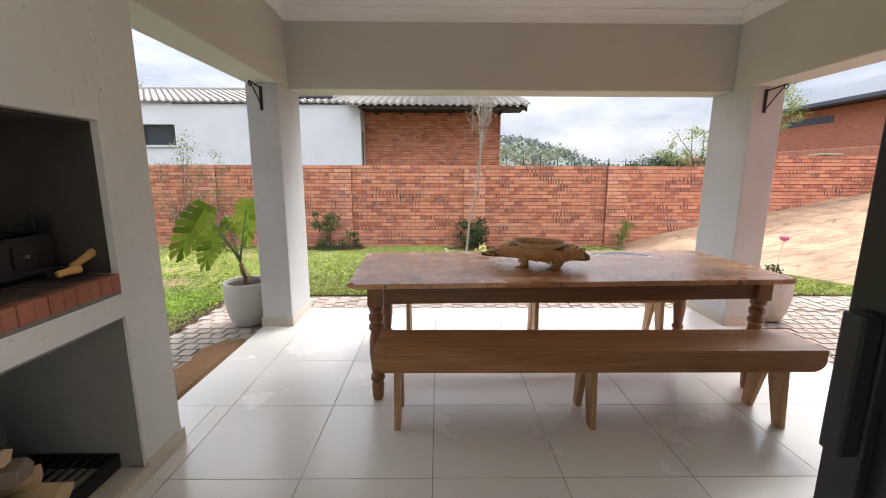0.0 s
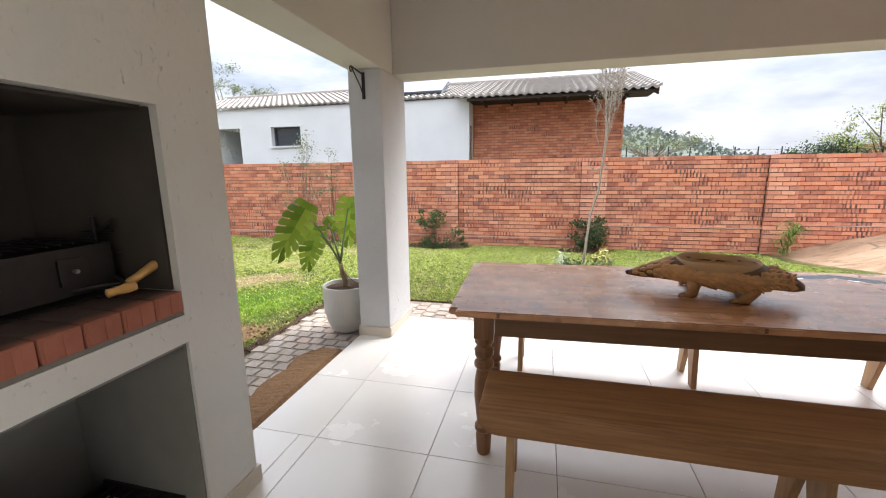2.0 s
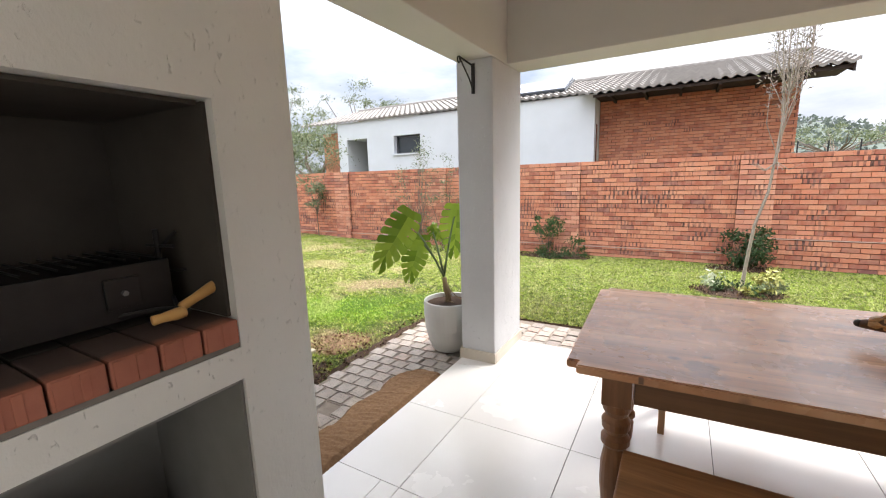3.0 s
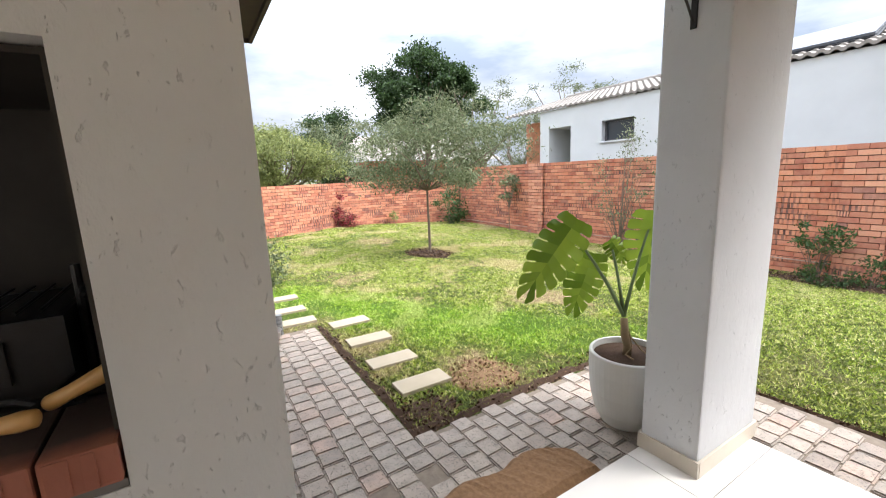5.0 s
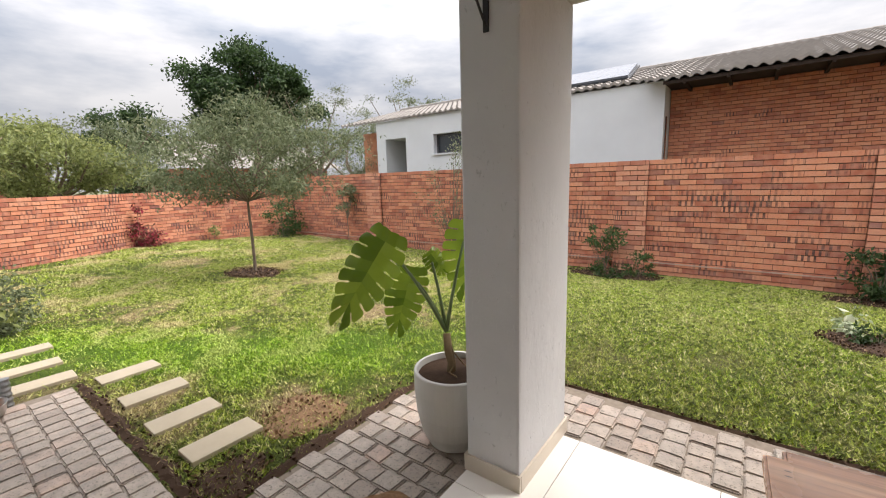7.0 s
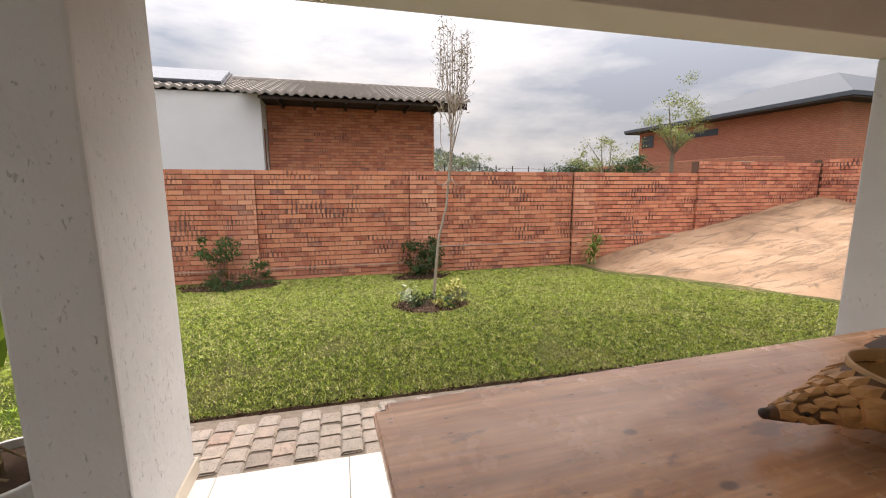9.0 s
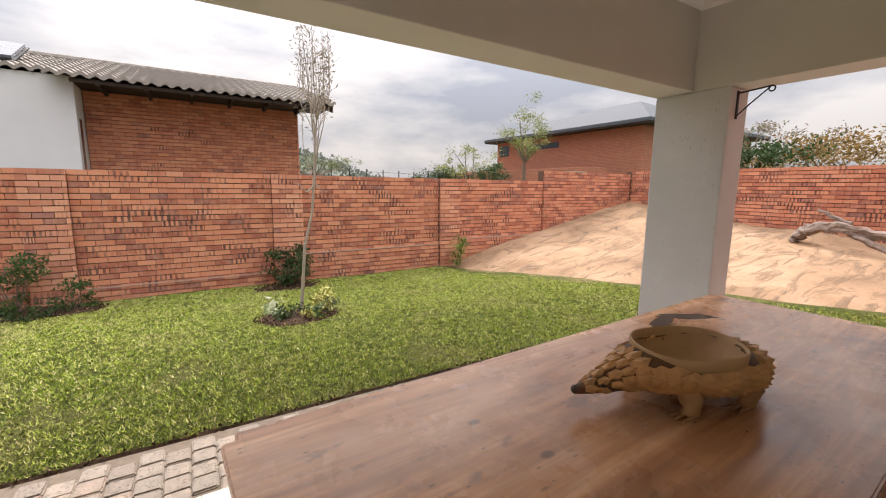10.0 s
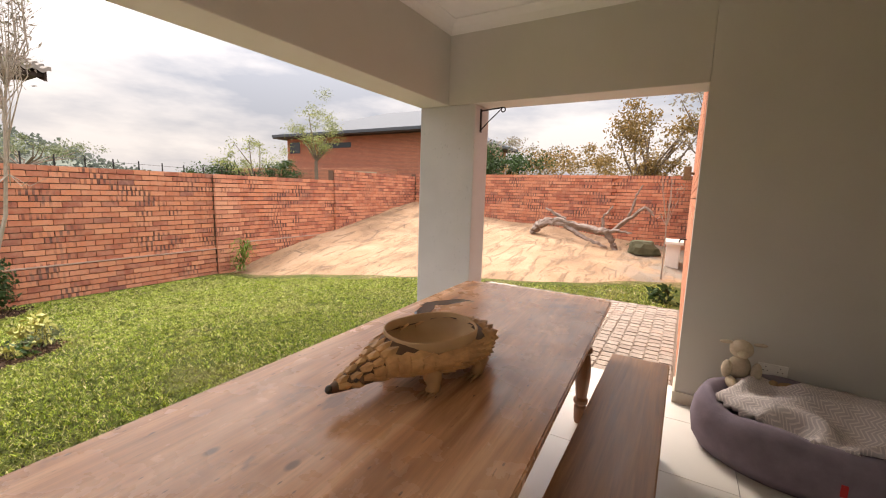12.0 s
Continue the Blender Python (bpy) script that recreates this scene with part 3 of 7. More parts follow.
bm = bmesh.new()
grid_mesh(bm, 3.0, 10.6, -1.5, GW_Y, 0.12, mound_z)
solid("sandy_mound", bm, M_SAND, kind="structure", smooth=True)

# slab under the tiles and the bed under the pavers
solid("floor", boxes(((CW, -0.33, -0.2), (CE, 1.795, -0.012)), ((-1.97, -5.2, -0.2), (3.0, -0.33, -0.012))), M_GROUT, kind="structure")
floor = bpy.data.objects["floor"]
solid("pavement", boxes(((-4.42, -4.2, -0.3), (-1.98, 0.44, -0.059)), ((-2.32, 0.44, -0.3), (-1.58, 2.41, -0.059)), ((-1.98, -0.25, -0.3), (-1.58, 0.44, -0.059)), ((-1.58, 1.81, -0.3), (5.6, 2.41, -0.059)), ((2.915, -0.3, -0.3), (5.6, 1.81, -0.059))), M_BED, kind="structure")
pavement = bpy.data.objects["pavement"]

beam_y = 1.56
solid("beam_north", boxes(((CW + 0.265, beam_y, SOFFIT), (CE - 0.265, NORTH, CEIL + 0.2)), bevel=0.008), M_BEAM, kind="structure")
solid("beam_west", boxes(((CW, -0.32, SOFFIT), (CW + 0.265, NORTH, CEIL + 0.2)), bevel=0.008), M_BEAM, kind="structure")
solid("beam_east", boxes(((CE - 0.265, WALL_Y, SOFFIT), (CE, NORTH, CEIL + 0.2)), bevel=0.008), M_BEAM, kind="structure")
solid("ceiling", boxes(((CW + 0.1, -5.1, CEIL), (CE - 0.1, 1.7, CEIL + 0.12))), M_CEIL, kind="structure")
# Unseen roof, its eaves added wide to keep sky light off the pillars
solid("roof_slab", boxes(((-2.45, -5.4, CEIL + 0.21), (3.7, 2.75, CEIL + 0.34))), M_ROOF, kind="structure")
bm = bmesh.new()
for depth, drop in ((0.0, 0.092), (0.006, 0.092), (0.012, 0.072), (0.030, 0.042), (0.058, 0.020), (0.085, 0.008), (0.088, 0.0), (0.0, 0.0)):
    q = [(CW + 0.265 + depth, -1.6), (CW + 0.265 + depth, beam_y - depth), (CE - 0.265 - depth, beam_y - depth), (CE - 0.265 - depth, -1.6)]
    for x, y in q:
        bm.verts.new((x, y, CEIL - 0.001 - drop))
bm.verts.ensure_lookup_table()
for r in range(8):
    for k in range(3):
        a, b = r * 4 + k, (r + 1) % 8 * 4 + k
        bm.faces.new((bm.verts[a], bm.verts[a + 1], bm.verts[b + 1], bm.verts[b]))
solid("cornice", bm, M_CEIL, kind="structure")


def pillar(name, x0, x1):
    ob = solid(name, boxes(((x0, SOUTH, 0), (x1, NORTH, SOFFIT)), bevel=0.012), M_PLASTER_SHADED, kind="structure")
    part("skirting", boxes(((x0 - 0.01, SOUTH - 0.012, 0), (x1 + 0.01, SOUTH - 0.001, 0.078)), ((x0 - 0.01, NORTH + 0.001, 0), (x1 + 0.01, NORTH + 0.012, 0.078)), ((x0 - 0.012, SOUTH, 0), (x0 - 0.001, NORTH, 0.078)), ((x1 + 0.001, SOUTH, 0), (x1 + 0.012, NORTH, 0.078))), M_SKIRT, ob, kind="structure")


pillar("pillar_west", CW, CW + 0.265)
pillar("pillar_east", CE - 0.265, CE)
wall_e = solid("wall_east", boxes(((CE - 0.264, -1.75, 0), (CE - 0.001, WALL_Y, CEIL + 0.2)), bevel=0.0), M_PLASTER_IN, kind="structure")
part("skirting", boxes(((CE - 0.277, -1.75, 0), (CE - 0.266, WALL_Y + 0.012, 0.078)), ((CE - 0.265, WALL_Y + 0.001, 0), (CE - 0.01, WALL_Y + 0.012, 0.078))), M_SKIRT, wall_e, kind="structure")
WALL_X = CE - 0.265
solid("wall_south", boxes(((0.80, -1.95, 0), (CE - 0.3, -1.75, CEIL))), M_PLASTER_IN, kind="structure")
# Unseen room; its wide east opening is made up to let more light in
solid("room_wall", boxes(((2.64, -5.2, 0), (2.9, -4.8, CEIL)), ((2.64, -4.8, 2.6), (2.9, -2.05, CEIL)), ((2.64, -2.05, 0), (2.9, -1.95, CEIL)), ((-1.97, -5.2, 0), (2.64, -5.0, CEIL)), ((-1.97, -5.0, 0), (-1.3, -1.85, CEIL)), ((-1.3, -1.95, 2.3), (0.8, -1.75, CEIL))), M_PLASTER_IN, kind="structure")

# brick wall of the house going east, and its eave
solid("house_wall_core", boxes(((CE + 0.001, -0.52, -0.4), (10.5, -0.31, 2.9))), M_MORTAR_SHADED, kind="structure")

# the built-in fireplace
BX, BY = -1.295, -0.332
Y_R, Y_L = -0.585, -1.74
fire = solid("fireplace_wall", boxes(
    ((-1.94, Y_R, 0), (BX, BY, CEIL)), ((-1.94, -1.85, 0), (BX, Y_L, CEIL)),
    ((-1.94, Y_L, 1.566), (BX, Y_R, CEIL)), ((-1.94, Y_L, 0.77), (BX, Y_R, 0.868))), M_PLASTER, kind="structure")
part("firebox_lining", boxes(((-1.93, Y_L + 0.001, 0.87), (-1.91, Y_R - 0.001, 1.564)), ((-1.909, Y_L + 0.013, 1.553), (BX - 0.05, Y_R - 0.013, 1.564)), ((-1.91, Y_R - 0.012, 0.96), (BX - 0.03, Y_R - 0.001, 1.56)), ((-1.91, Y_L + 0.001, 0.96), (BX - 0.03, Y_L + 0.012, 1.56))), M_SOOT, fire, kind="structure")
# Dark plates at back, side and top stand for shade in the wood store
part("wood_store_back", boxes(((-1.93, Y_L + 0.001, 0.0), (-1.88, Y_R - 0.001, 0.765)), ((-1.879, Y_R - 0.010, 0.061), (BX - 0.012, Y_R - 0.001, 0.765)), ((-1.879, Y_R - 0.6, 0.757), (BX - 0.012, Y_R - 0.011, 0.765))), M_RECESS_SHADE, fire, kind="structure")
part("hearth_slab", boxes(((-1.88, Y_L + 0.002, 0.0), (BX - 0.002, Y_R - 0.002, 0.06))), M_SKIRT, fire, kind="structure")
part("mortar_bed", boxes(((-1.9, Y_L + 0.002, 0.869), (BX - 0.002, Y_R - 0.002, 0.884))), M_GROUT, fire, kind="structure")
part("skirting", boxes(((BX + 0.001, Y_R, 0), (BX + 0.013, BY + 0.013, 0.078)), ((-1.94, BY + 0.001, -0.04), (BX, BY + 0.013, 0.078)), ((BX + 0.001, Y_L - 0.1, 0), (BX + 0.013, Y_R - 0.001, 0.055))), M_SKIRT, fire, kind="structure")
for r in range(2):
    for i in range(11):
        y = Y_R - 0.055 - i * 0.1055
        x1 = BX + 0.006 - r * 0.232
        bm = boxes(((x1 - 0.222, y - 0.050, 0.885), (x1, y + 0.050, 0.956)), bevel=0.006)
        if r == 0:
            for g0, g1 in ((-0.044, -0.012), (0.002, 0.020)):
                box(bm, (x1 - 0.002, y + g0, 0.889), (x1 + 0.003, y + g1, 0.952), 0.002)
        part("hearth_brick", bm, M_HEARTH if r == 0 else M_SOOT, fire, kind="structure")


# ---- brickwork ----
def unit_box(nm, half, mat, bevel=0.0):
    """A brick's mesh with its length along u, for sharing."""
    me = bpy.data.meshes.new(nm)
    add_boxes(me, [(0, 0, 0)], [half])
    me.materials.append(mat)
    return me


def add_boxes(me, centres, halves):
    """Fills a mesh with boxes; u runs along each box's length, v up it."""
    c = np.array(centres, float).reshape(-1, 1, 3)
    h = np.array(halves, float).reshape(-1, 1, 3)
    corner = np.array([[-1, -1, -1], [1, -1, -1], [1, 1, -1], [-1, 1, -1], [-1, -1, 1], [1, -1, 1], [1, 1, 1], [-1, 1, 1]], float)
    verts = (c + h * corner).reshape(-1, 3)
    quad = np.array([[0, 3, 2, 1], [4, 5, 6, 7], [0, 1, 5, 4], [1, 2, 6, 5], [2, 3, 7, 6], [3, 0, 4, 7]])
    faces = (quad[None] + 8 * np.arange(len(c))[:, None, None]).reshape(-1, 4)
    me.vertices.add(len(verts))
    me.vertices.foreach_set("co", verts.ravel())
    me.loops.add(faces.size)
    me.loops.foreach_set("vertex_index", faces.ravel())
    me.polygons.add(len(faces))
    me.polygons.foreach_set("loop_start", np.arange(0, faces.size, 4))
    uv = me.uv_layers.new(name="brick")
    lng = (h[:, 0, 1] > h[:, 0, 0]).astype(float)[:, None]
    u = lng * (corner[:, 1] + 1) / 2 + (1 - lng) * (corner[:, 0] + 1) / 2
    v = np.repeat(((corner[:, 2] + 1) / 2)[None], len(c), 0)
    both = np.stack([u, v], -1).reshape(-1, 2)
    uv.data.foreach_set("uv", both[faces.ravel()].ravel())
    me.polygons.foreach_set("use_smooth", np.zeros(len(faces), bool))
    me.update()
    me.validate()


def joined_boxes(name, centres, halves, mat, parent=None):
    me = bpy.data.meshes.new(name)
    add_boxes(me, centres, halves)
    me.materials.append(mat)
    ob = new(name, me)
    if parent is not None:
        ob.parent = parent
    return tagged(ob, kind="stuff")


BR = random.Random(5)


def courses(run, lo, hi, top, proud, depth=0.05, face=1.0, axis="x", at=0.0, bottom=-0.6, length=0.222):
    """Bricks of one flat stretch: run axis from lo to hi, the outer face at 'at' plus proud."""
    out = []
    n = int((top - bottom) / COURSE)
    for j in range(n):
        z = top - (j + 0.5) * COURSE
        a = lo - (length / 2 if (j % 2) else 0)
        while a < hi - 0.01:
            s, e = max(a, lo), min(a + length, hi)
            if e - s > 0.03:
                d = depth + BR.uniform(-0.002, 0.002)
                mid = (s + e) / 2
                off = at + face * (proud(mid, z) - d / 2)
                c = (mid, off, z) if axis == "x" else (off, mid, z)
                hx, hz = (e - s) / 2, 0.0352
                h = (hx - 0.001, d / 2, hz) if axis == "x" else (d / 2, hx - 0.001, hz)
                out.append((c, h))
            a += length + 0.004
    return out

# ---- table, benches ----
def turned_leg(bm, x, y, top=0.735):
    box(bm, (x - 0.045, y - 0.045, 0.60), (x + 0.045, y + 0.045, top), 0.004)
    lathe(bm, [(0.030, 0.0), (0.034, 0.02), (0.038, 0.10), (0.030, 0.115), (0.043, 0.13), (0.043, 0.15), (0.032, 0.165), (0.036, 0.20), (0.046, 0.30), (0.044, 0.38), (0.034, 0.44), (0.046, 0.455), (0.046, 0.475), (0.033, 0.49), (0.044, 0.51), (0.046, 0.535), (0.034, 0.555), (0.044, 0.575), (0.045, 0.60)], 20, (x, y, 0))


table = thing("dining_table", (0.828, 0.508, 0), "long stained pine dining table on turned legs on the tiled patio", "table", "", 2.6)
bm = bmesh.new()
box(bm, (-1.34, -0.483, 0.725), (1.34, 0.483, 0.755))
bmesh.ops.bevel(bm, geom=[e for e in bm.edges if abs(e.verts[0].co.z - e.verts[1].co.z) > 0.02], offset=0.035, segments=4, affect="EDGES")
bmesh.ops.bevel(bm, geom=[e for e in bm.edges if abs(e.verts[0].co.z - e.verts[1].co.z) < 0.001], offset=0.005, segments=2, affect="EDGES")
part("tabletop", bm, M_TABLE, table)
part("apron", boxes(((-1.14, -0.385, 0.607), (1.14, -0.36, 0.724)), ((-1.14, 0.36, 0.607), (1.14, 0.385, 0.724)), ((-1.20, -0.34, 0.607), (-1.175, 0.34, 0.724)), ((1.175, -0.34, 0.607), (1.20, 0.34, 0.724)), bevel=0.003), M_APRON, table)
for sx in (-1, 1):
    for sy in (-1, 1):
        bm = bmesh.new()
        turned_leg(bm, sx * 1.19, sy * 0.37, 0.724)
        part("leg", bm, M_LEG, table, smooth=False)


def bench(at, label, mat, legmat):
    b = thing("bench", at, label, "bench", "benches along the table")
    L = 1.2
    bm = bmesh.new()
    box(bm, (-L, -0.15, 0.430), (L, 0.15, 0.46), 0.005)
    part("seat", bm, mat, b)
    for sy in (-1, 1):
        bm = bmesh.new()
        outline = [(-L, 0.428), (-L, 0.39)] + [(-L + 0.075 * (1 - math.cos(a)), 0.39 - 0.055 * math.sin(a)) for a in np.linspace(0.2, math.pi / 2, 6)]
        outline += [(-x, z) for x, z in outline[::-1]]
        y0, y1 = sorted((sy * 0.118, sy * 0.146))
        f = [bm.verts.new((x, y0, z)) for x, z in outline]
        g = [bm.verts.new((x, y1, z)) for x, z in outline]
        bm.faces.new(f)
        bm.faces.new(g[::-1])
        for i in range(len(f)):
            j = (i + 1) % len(f)
            bm.faces.new((f[j], f[i], g[i], g[j]))
        part("side_rail", bm, mat, b)
    for x in (-1.08, -0.02, 1.02):
        bm = bmesh.new()
        shape = [(-0.113, 0.429), (-0.145, 0.0), (-0.085, 0.0), (-0.012, 0.29), (0.0, 0.315), (0.012, 0.29), (0.085, 0.0), (0.145, 0.0), (0.113, 0.429)]
        f = [bm.verts.new((x - 0.016, y, z)) for y, z in shape]
        g = [bm.verts.new((x + 0.016, y, z)) for y, z in shape]
        bm.faces.new(f)
        bm.faces.new(g[::-1])
        for i in range(len(f)):
            j = (i + 1) % len(f)
            bm.faces.new((f[j], f[i], g[i], g[j]))
        bmesh.ops.bevel(bm, geom=[e for e in bm.edges if abs(e.verts[0].co.x - e.verts[1].co.x) < 1e-4], offset=0.003, segments=1, affect="EDGES")
        part("leg", bm, legmat, b)
    return b


bench((0.885, -0.105, 0), "long brown wooden bench with notched plank legs before the table", M_BENCH, M_PINE)
bench((0.86, 1.085, 0), "long pine bench tucked along the garden side of the table", M_BENCH, M_PINE)

water = thing("water_spill", (1.42, 0.90, 0.7552), "thin wet patch of spilt water on the wooden tabletop", "puddle")
bm = bmesh.new()
for cx, cy, ru, rv, slant in ((-0.075, -0.005, 0.135, 0.040, 0.25), (0.105, -0.022, 0.130, 0.052, -0.55)):
    rim, low = [], []
    for k in range(36):
        a = 2 * math.pi * k / 36
        r = 1 + 0.08 * math.sin(5 * a + cx * 40) + 0.05 * math.sin(9 * a)
        u, v = ru * r * math.cos(a), rv * r * math.sin(a)
        low.append(bm.verts.new((cx + u, cy + v + slant * u, 0.0)))
        rim.append(bm.verts.new((cx + u * 0.97, cy + v * 0.94 + slant * u * 0.97, 0.0006 + 0.0002 * (cx > 0))))
    bm.faces.new(rim)
    bm.faces.new(low[::-1])
    for k in range(36):
        bm.faces.new((low[k], low[(k + 1) % 36], rim[(k + 1) % 36], rim[k]))
part("puddle", bm, M_WATER, water)

# ---- carved bowl ----
bowl = thing("pangolin_bowl", (0.7265, 0.4538, 0.755), "carved ochre bowl shaped as a scaly pangolin on the table", "bowl", turn=-16)


def body_r(x):
    """Half width, and the height of the body's centre, along the animal."""
    xs = [-0.40, -0.37, -0.33, -0.27, -0.21, -0.15, -0.08, 0.0, 0.08, 0.14, 0.17, 0.21, 0.27, 0.305]
    w = float(np.interp(x, xs, [0.012, 0.021, 0.034, 0.052, 0.085, 0.118, 0.142, 0.150, 0.142, 0.118, 0.09, 0.07, 0.046, 0.018]))
    z = float(np.interp(x, xs, [0.062, 0.066, 0.075, 0.090, 0.104, 0.108, 0.106, 0.104, 0.104, 0.104, 0.100, 0.094, 0.082, 0.072]))
    h = float(np.interp(x, xs, [0.012, 0.019, 0.029, 0.042, 0.056, 0.063, 0.068, 0.070, 0.068, 0.062, 0.052, 0.043, 0.033, 0.015]))
    return w, z, h


bm = bmesh.new()
rings = []
for i in range(40):
    x = -0.40 + 0.705 * i / 39
    w, z, h = body_r(x)
    rings.append([bm.verts.new((x, w * math.cos(a), min(z + h * math.sin(a), 0.157 if abs(x + 0.02) < 0.166 else 9))) for a in [2 * math.pi * k / 24 for k in range(24)]])
for q, w_ in zip(rings, rings[1:]):
    for k in range(24):
        bm.faces.new((q[k], q[(k + 1) % 24], w_[(k + 1) % 24], w_[k]))
bm.faces.new(rings[0][::-1])
bm.faces.new(rings[-1])
bmesh.ops.delete(bm, geom=[f for f in bm.faces if f.calc_center_median().z > 0.12 and ((f.calc_center_median().x + 0.02) / 0.162) ** 2 + (f.calc_center_median().y / 0.135) ** 2 < 1], context="FACES")
body = part("body", bm, M_HIDE, bowl, smooth=True)
bm = bmesh.new()
prof = [(1.005, 0.166), (0.985, 0.171), (0.965, 0.167), (0.95, 0.14), (0.84, 0.095), (0.55, 0.066), (0.02, 0.06)]
rr = []
for s, z in [(0.93, 0.115), (0.99, 0.135), (1.0, 0.15)] + prof:
    rr.append([bm.verts.new((-0.02 + 0.170 * s * math.cos(a), 0.146 * s * math.sin(a), z + 0.004 * math.sin(3 * a) * (s > 0.88))) for a in [2 * math.pi * k / 40 for k in range(40)]])
for q, w_ in zip(rr, rr[1:]):
    for k in range(40):
        bm.faces.new((q[k], q[(k + 1) % 40], w_[(k + 1) % 40], w_[k]))
bm.faces.new(rr[-1])
part("basin", bm, M_CARVED_IN, bowl, "smooth sandy inner basin", smooth=True)
SC = random.Random(3)
bm = bmesh.new()
for row in range(19):
    x = -0.365 + row * 0.034
    w, z, h = body_r(x)
    n = max(5, int(w * 2 * math.pi / 0.040))
    for k in range(n):
        a = -0.75 + (math.pi + 1.5) * (k + 0.5 * (row % 2)) / n
        if abs(x + 0.015) < 0.185 and z + h * math.sin(a) > (0.136 if abs(x + 0.02) > 0.14 else 0.125):
            continue
        p = Vector((x, w * math.cos(a), z + h * math.sin(a)))
        nrm = Vector((0, math.cos(a) / max(w, 0.02), math.sin(a) / max(h, 0.02))).normalized()
        back = Vector((1, 0, 0))
        sd = nrm.cross(back).normalized()
        s = 0.010 + 0.015 * min(1, w / 0.12) + SC.uniform(-0.002, 0.003)
        pts = [p - back * s * 1.1 - sd * s * 0.5 - nrm * 0.002, p - back * s * 1.1 + sd * s * 0.5 - nrm * 0.002, p + back * s * 0.4 + sd * s * 0.85 + nrm * 0.004, p + back * s * 1.5 + nrm * (0.003 + s * (0.62 if x < 0.12 else 0.25)), p + back * s * 0.4 - sd * s * 0.85 + nrm * 0.004]
        up = [bm.verts.new(q) for q in pts]
        dn = [bm.verts.new(q - nrm * 0.010) for q in pts]
        mid = bm.verts.new(p + nrm * 0.011 + back * s * 0.2)
        for i in range(5):
            j = (i + 1) % 5
            bm.faces.new((up[i], up[j], mid))
            bm.faces.new((up[j], up[i], dn[i], dn[j]))
tagged(part("scaly_hide", bm, M_SCALE, bowl, "overlapping carved scales"), kind="stuff")
for sx, xx in ((-1, -0.10), (1, 0.10)):
    for sy in (-1, 1):
        bm = bmesh.new()
        tube(bm, [(xx, sy * 0.085, 0.085), (xx + 0.012 * sx, sy * 0.115, 0.05), (xx - 0.01, sy * 0.118, 0.018), (xx - 0.035, sy * 0.12, 0.012)], [0.034, 0.030, 0.022, 0.015], 10)
        for t in (-1, 0, 1):
            tube(bm, [(xx - 0.025, sy * 0.12 + t * 0.012, 0.012), (xx - 0.05, sy * 0.12 + t * 0.018, 0.010), (xx - 0.068, sy * 0.12 + t * 0.022, 0.002)], [0.007, 0.005, 0.0015], 6)
        part("leg", bm, M_CARVED, bowl, smooth=True)
for sy in (-1, 1):
    bm = bmesh.new()
    bmesh.ops.create_uvsphere(bm, u_segments=10, v_segments=8, radius=0.007)
    bmesh.ops.transform(bm, matrix=Matrix.Translation((-0.335, sy * 0.031, 0.082)), verts=bm.verts)
    part("eye", bm, M_DARKWOOD, bowl, "dark painted eye", smooth=True)
bm = bmesh.new()
bmesh.ops.create_uvsphere(bm, u_segments=10, v_segments=8, radius=0.013)
bmesh.ops.transform(bm, matrix=Matrix.Translation((-0.402, 0, 0.063)), verts=bm.verts)
part("nose", bm, M_DARKWOOD, bowl, "dark nose tip", smooth=True)

# ---- fireplace contents ----
grill = thing("charcoal_grill", (-1.60, -1.075, 0.915), "black steel charcoal grill box with raised grid on the hearth bricks", "grill")
for a, b_ in (((-0.16, -0.5, 0.075), (0.13, -0.488, 0.22)), ((-0.16, 0.4, 0.075), (0.13, 0.412, 0.22)), ((0.118, -0.488, 0.075), (0.13, 0.4, 0.22)), ((-0.16, -0.488, 0.075), (-0.148, 0.4, 0.22)), ((-0.148, -0.488, 0.075), (0.118, 0.4, 0.087))):
    part("trough_plate", boxes((a, b_)), M_IRON, grill)
for x in (-0.14, 0.11):
    for y in (-0.46, 0.385):
        part("foot", boxes(((x - 0.012, y - 0.015, 0.042), (x + 0.012, y + 0.015, 0.074)), ((x - 0.012, y - 0.03, 0.042), (x + 0.012, y + 0.03, 0.048)), bevel=0.001), M_IRON, grill)
for k in range(26):
    y = -0.47 + k * 0.034
    bm = bmesh.new()
    tube(bm, [(-0.147, y, 0.232), (0.117, y, 0.232)], 0.003, 6)
    part("grid_bar", bm, M_IRON, grill)
part("bracket_plate", boxes(((0.1301, 0.25, 0.11), (0.138, 0.33, 0.19)), bevel=0.002), M_IRON, grill)
bm = bmesh.new()
tube(bm, [(0.138, 0.29, 0.15), (0.150, 0.29, 0.15)], 0.0075, 6)
part("bolt", bm, M_BOLT, grill, "dull grey hexagonal bolt")
bm = bmesh.new()
tube(bm, [(0.05, 0.425, 0.05), (0.05, 0.425, 0.30)], 0.008, 8)
tube(bm, [(0.02, 0.425, 0.22), (0.09, 0.46, 0.29)], 0.006, 8)
tube(bm, [(0.0, 0.42, 0.25), (0.11, 0.44, 0.25)], 0.005, 8)
tube(bm, [(0.05, 0.425, 0.17), (0.10, 0.50, 0.17)], 0.005, 8)
part("spit_support", bm, M_IRON, grill)
tongs = thing("braai_tongs", (-1.43, -0.66, 1.06), "black tongs with two pale turned wooden handles on the grill", "tongs")
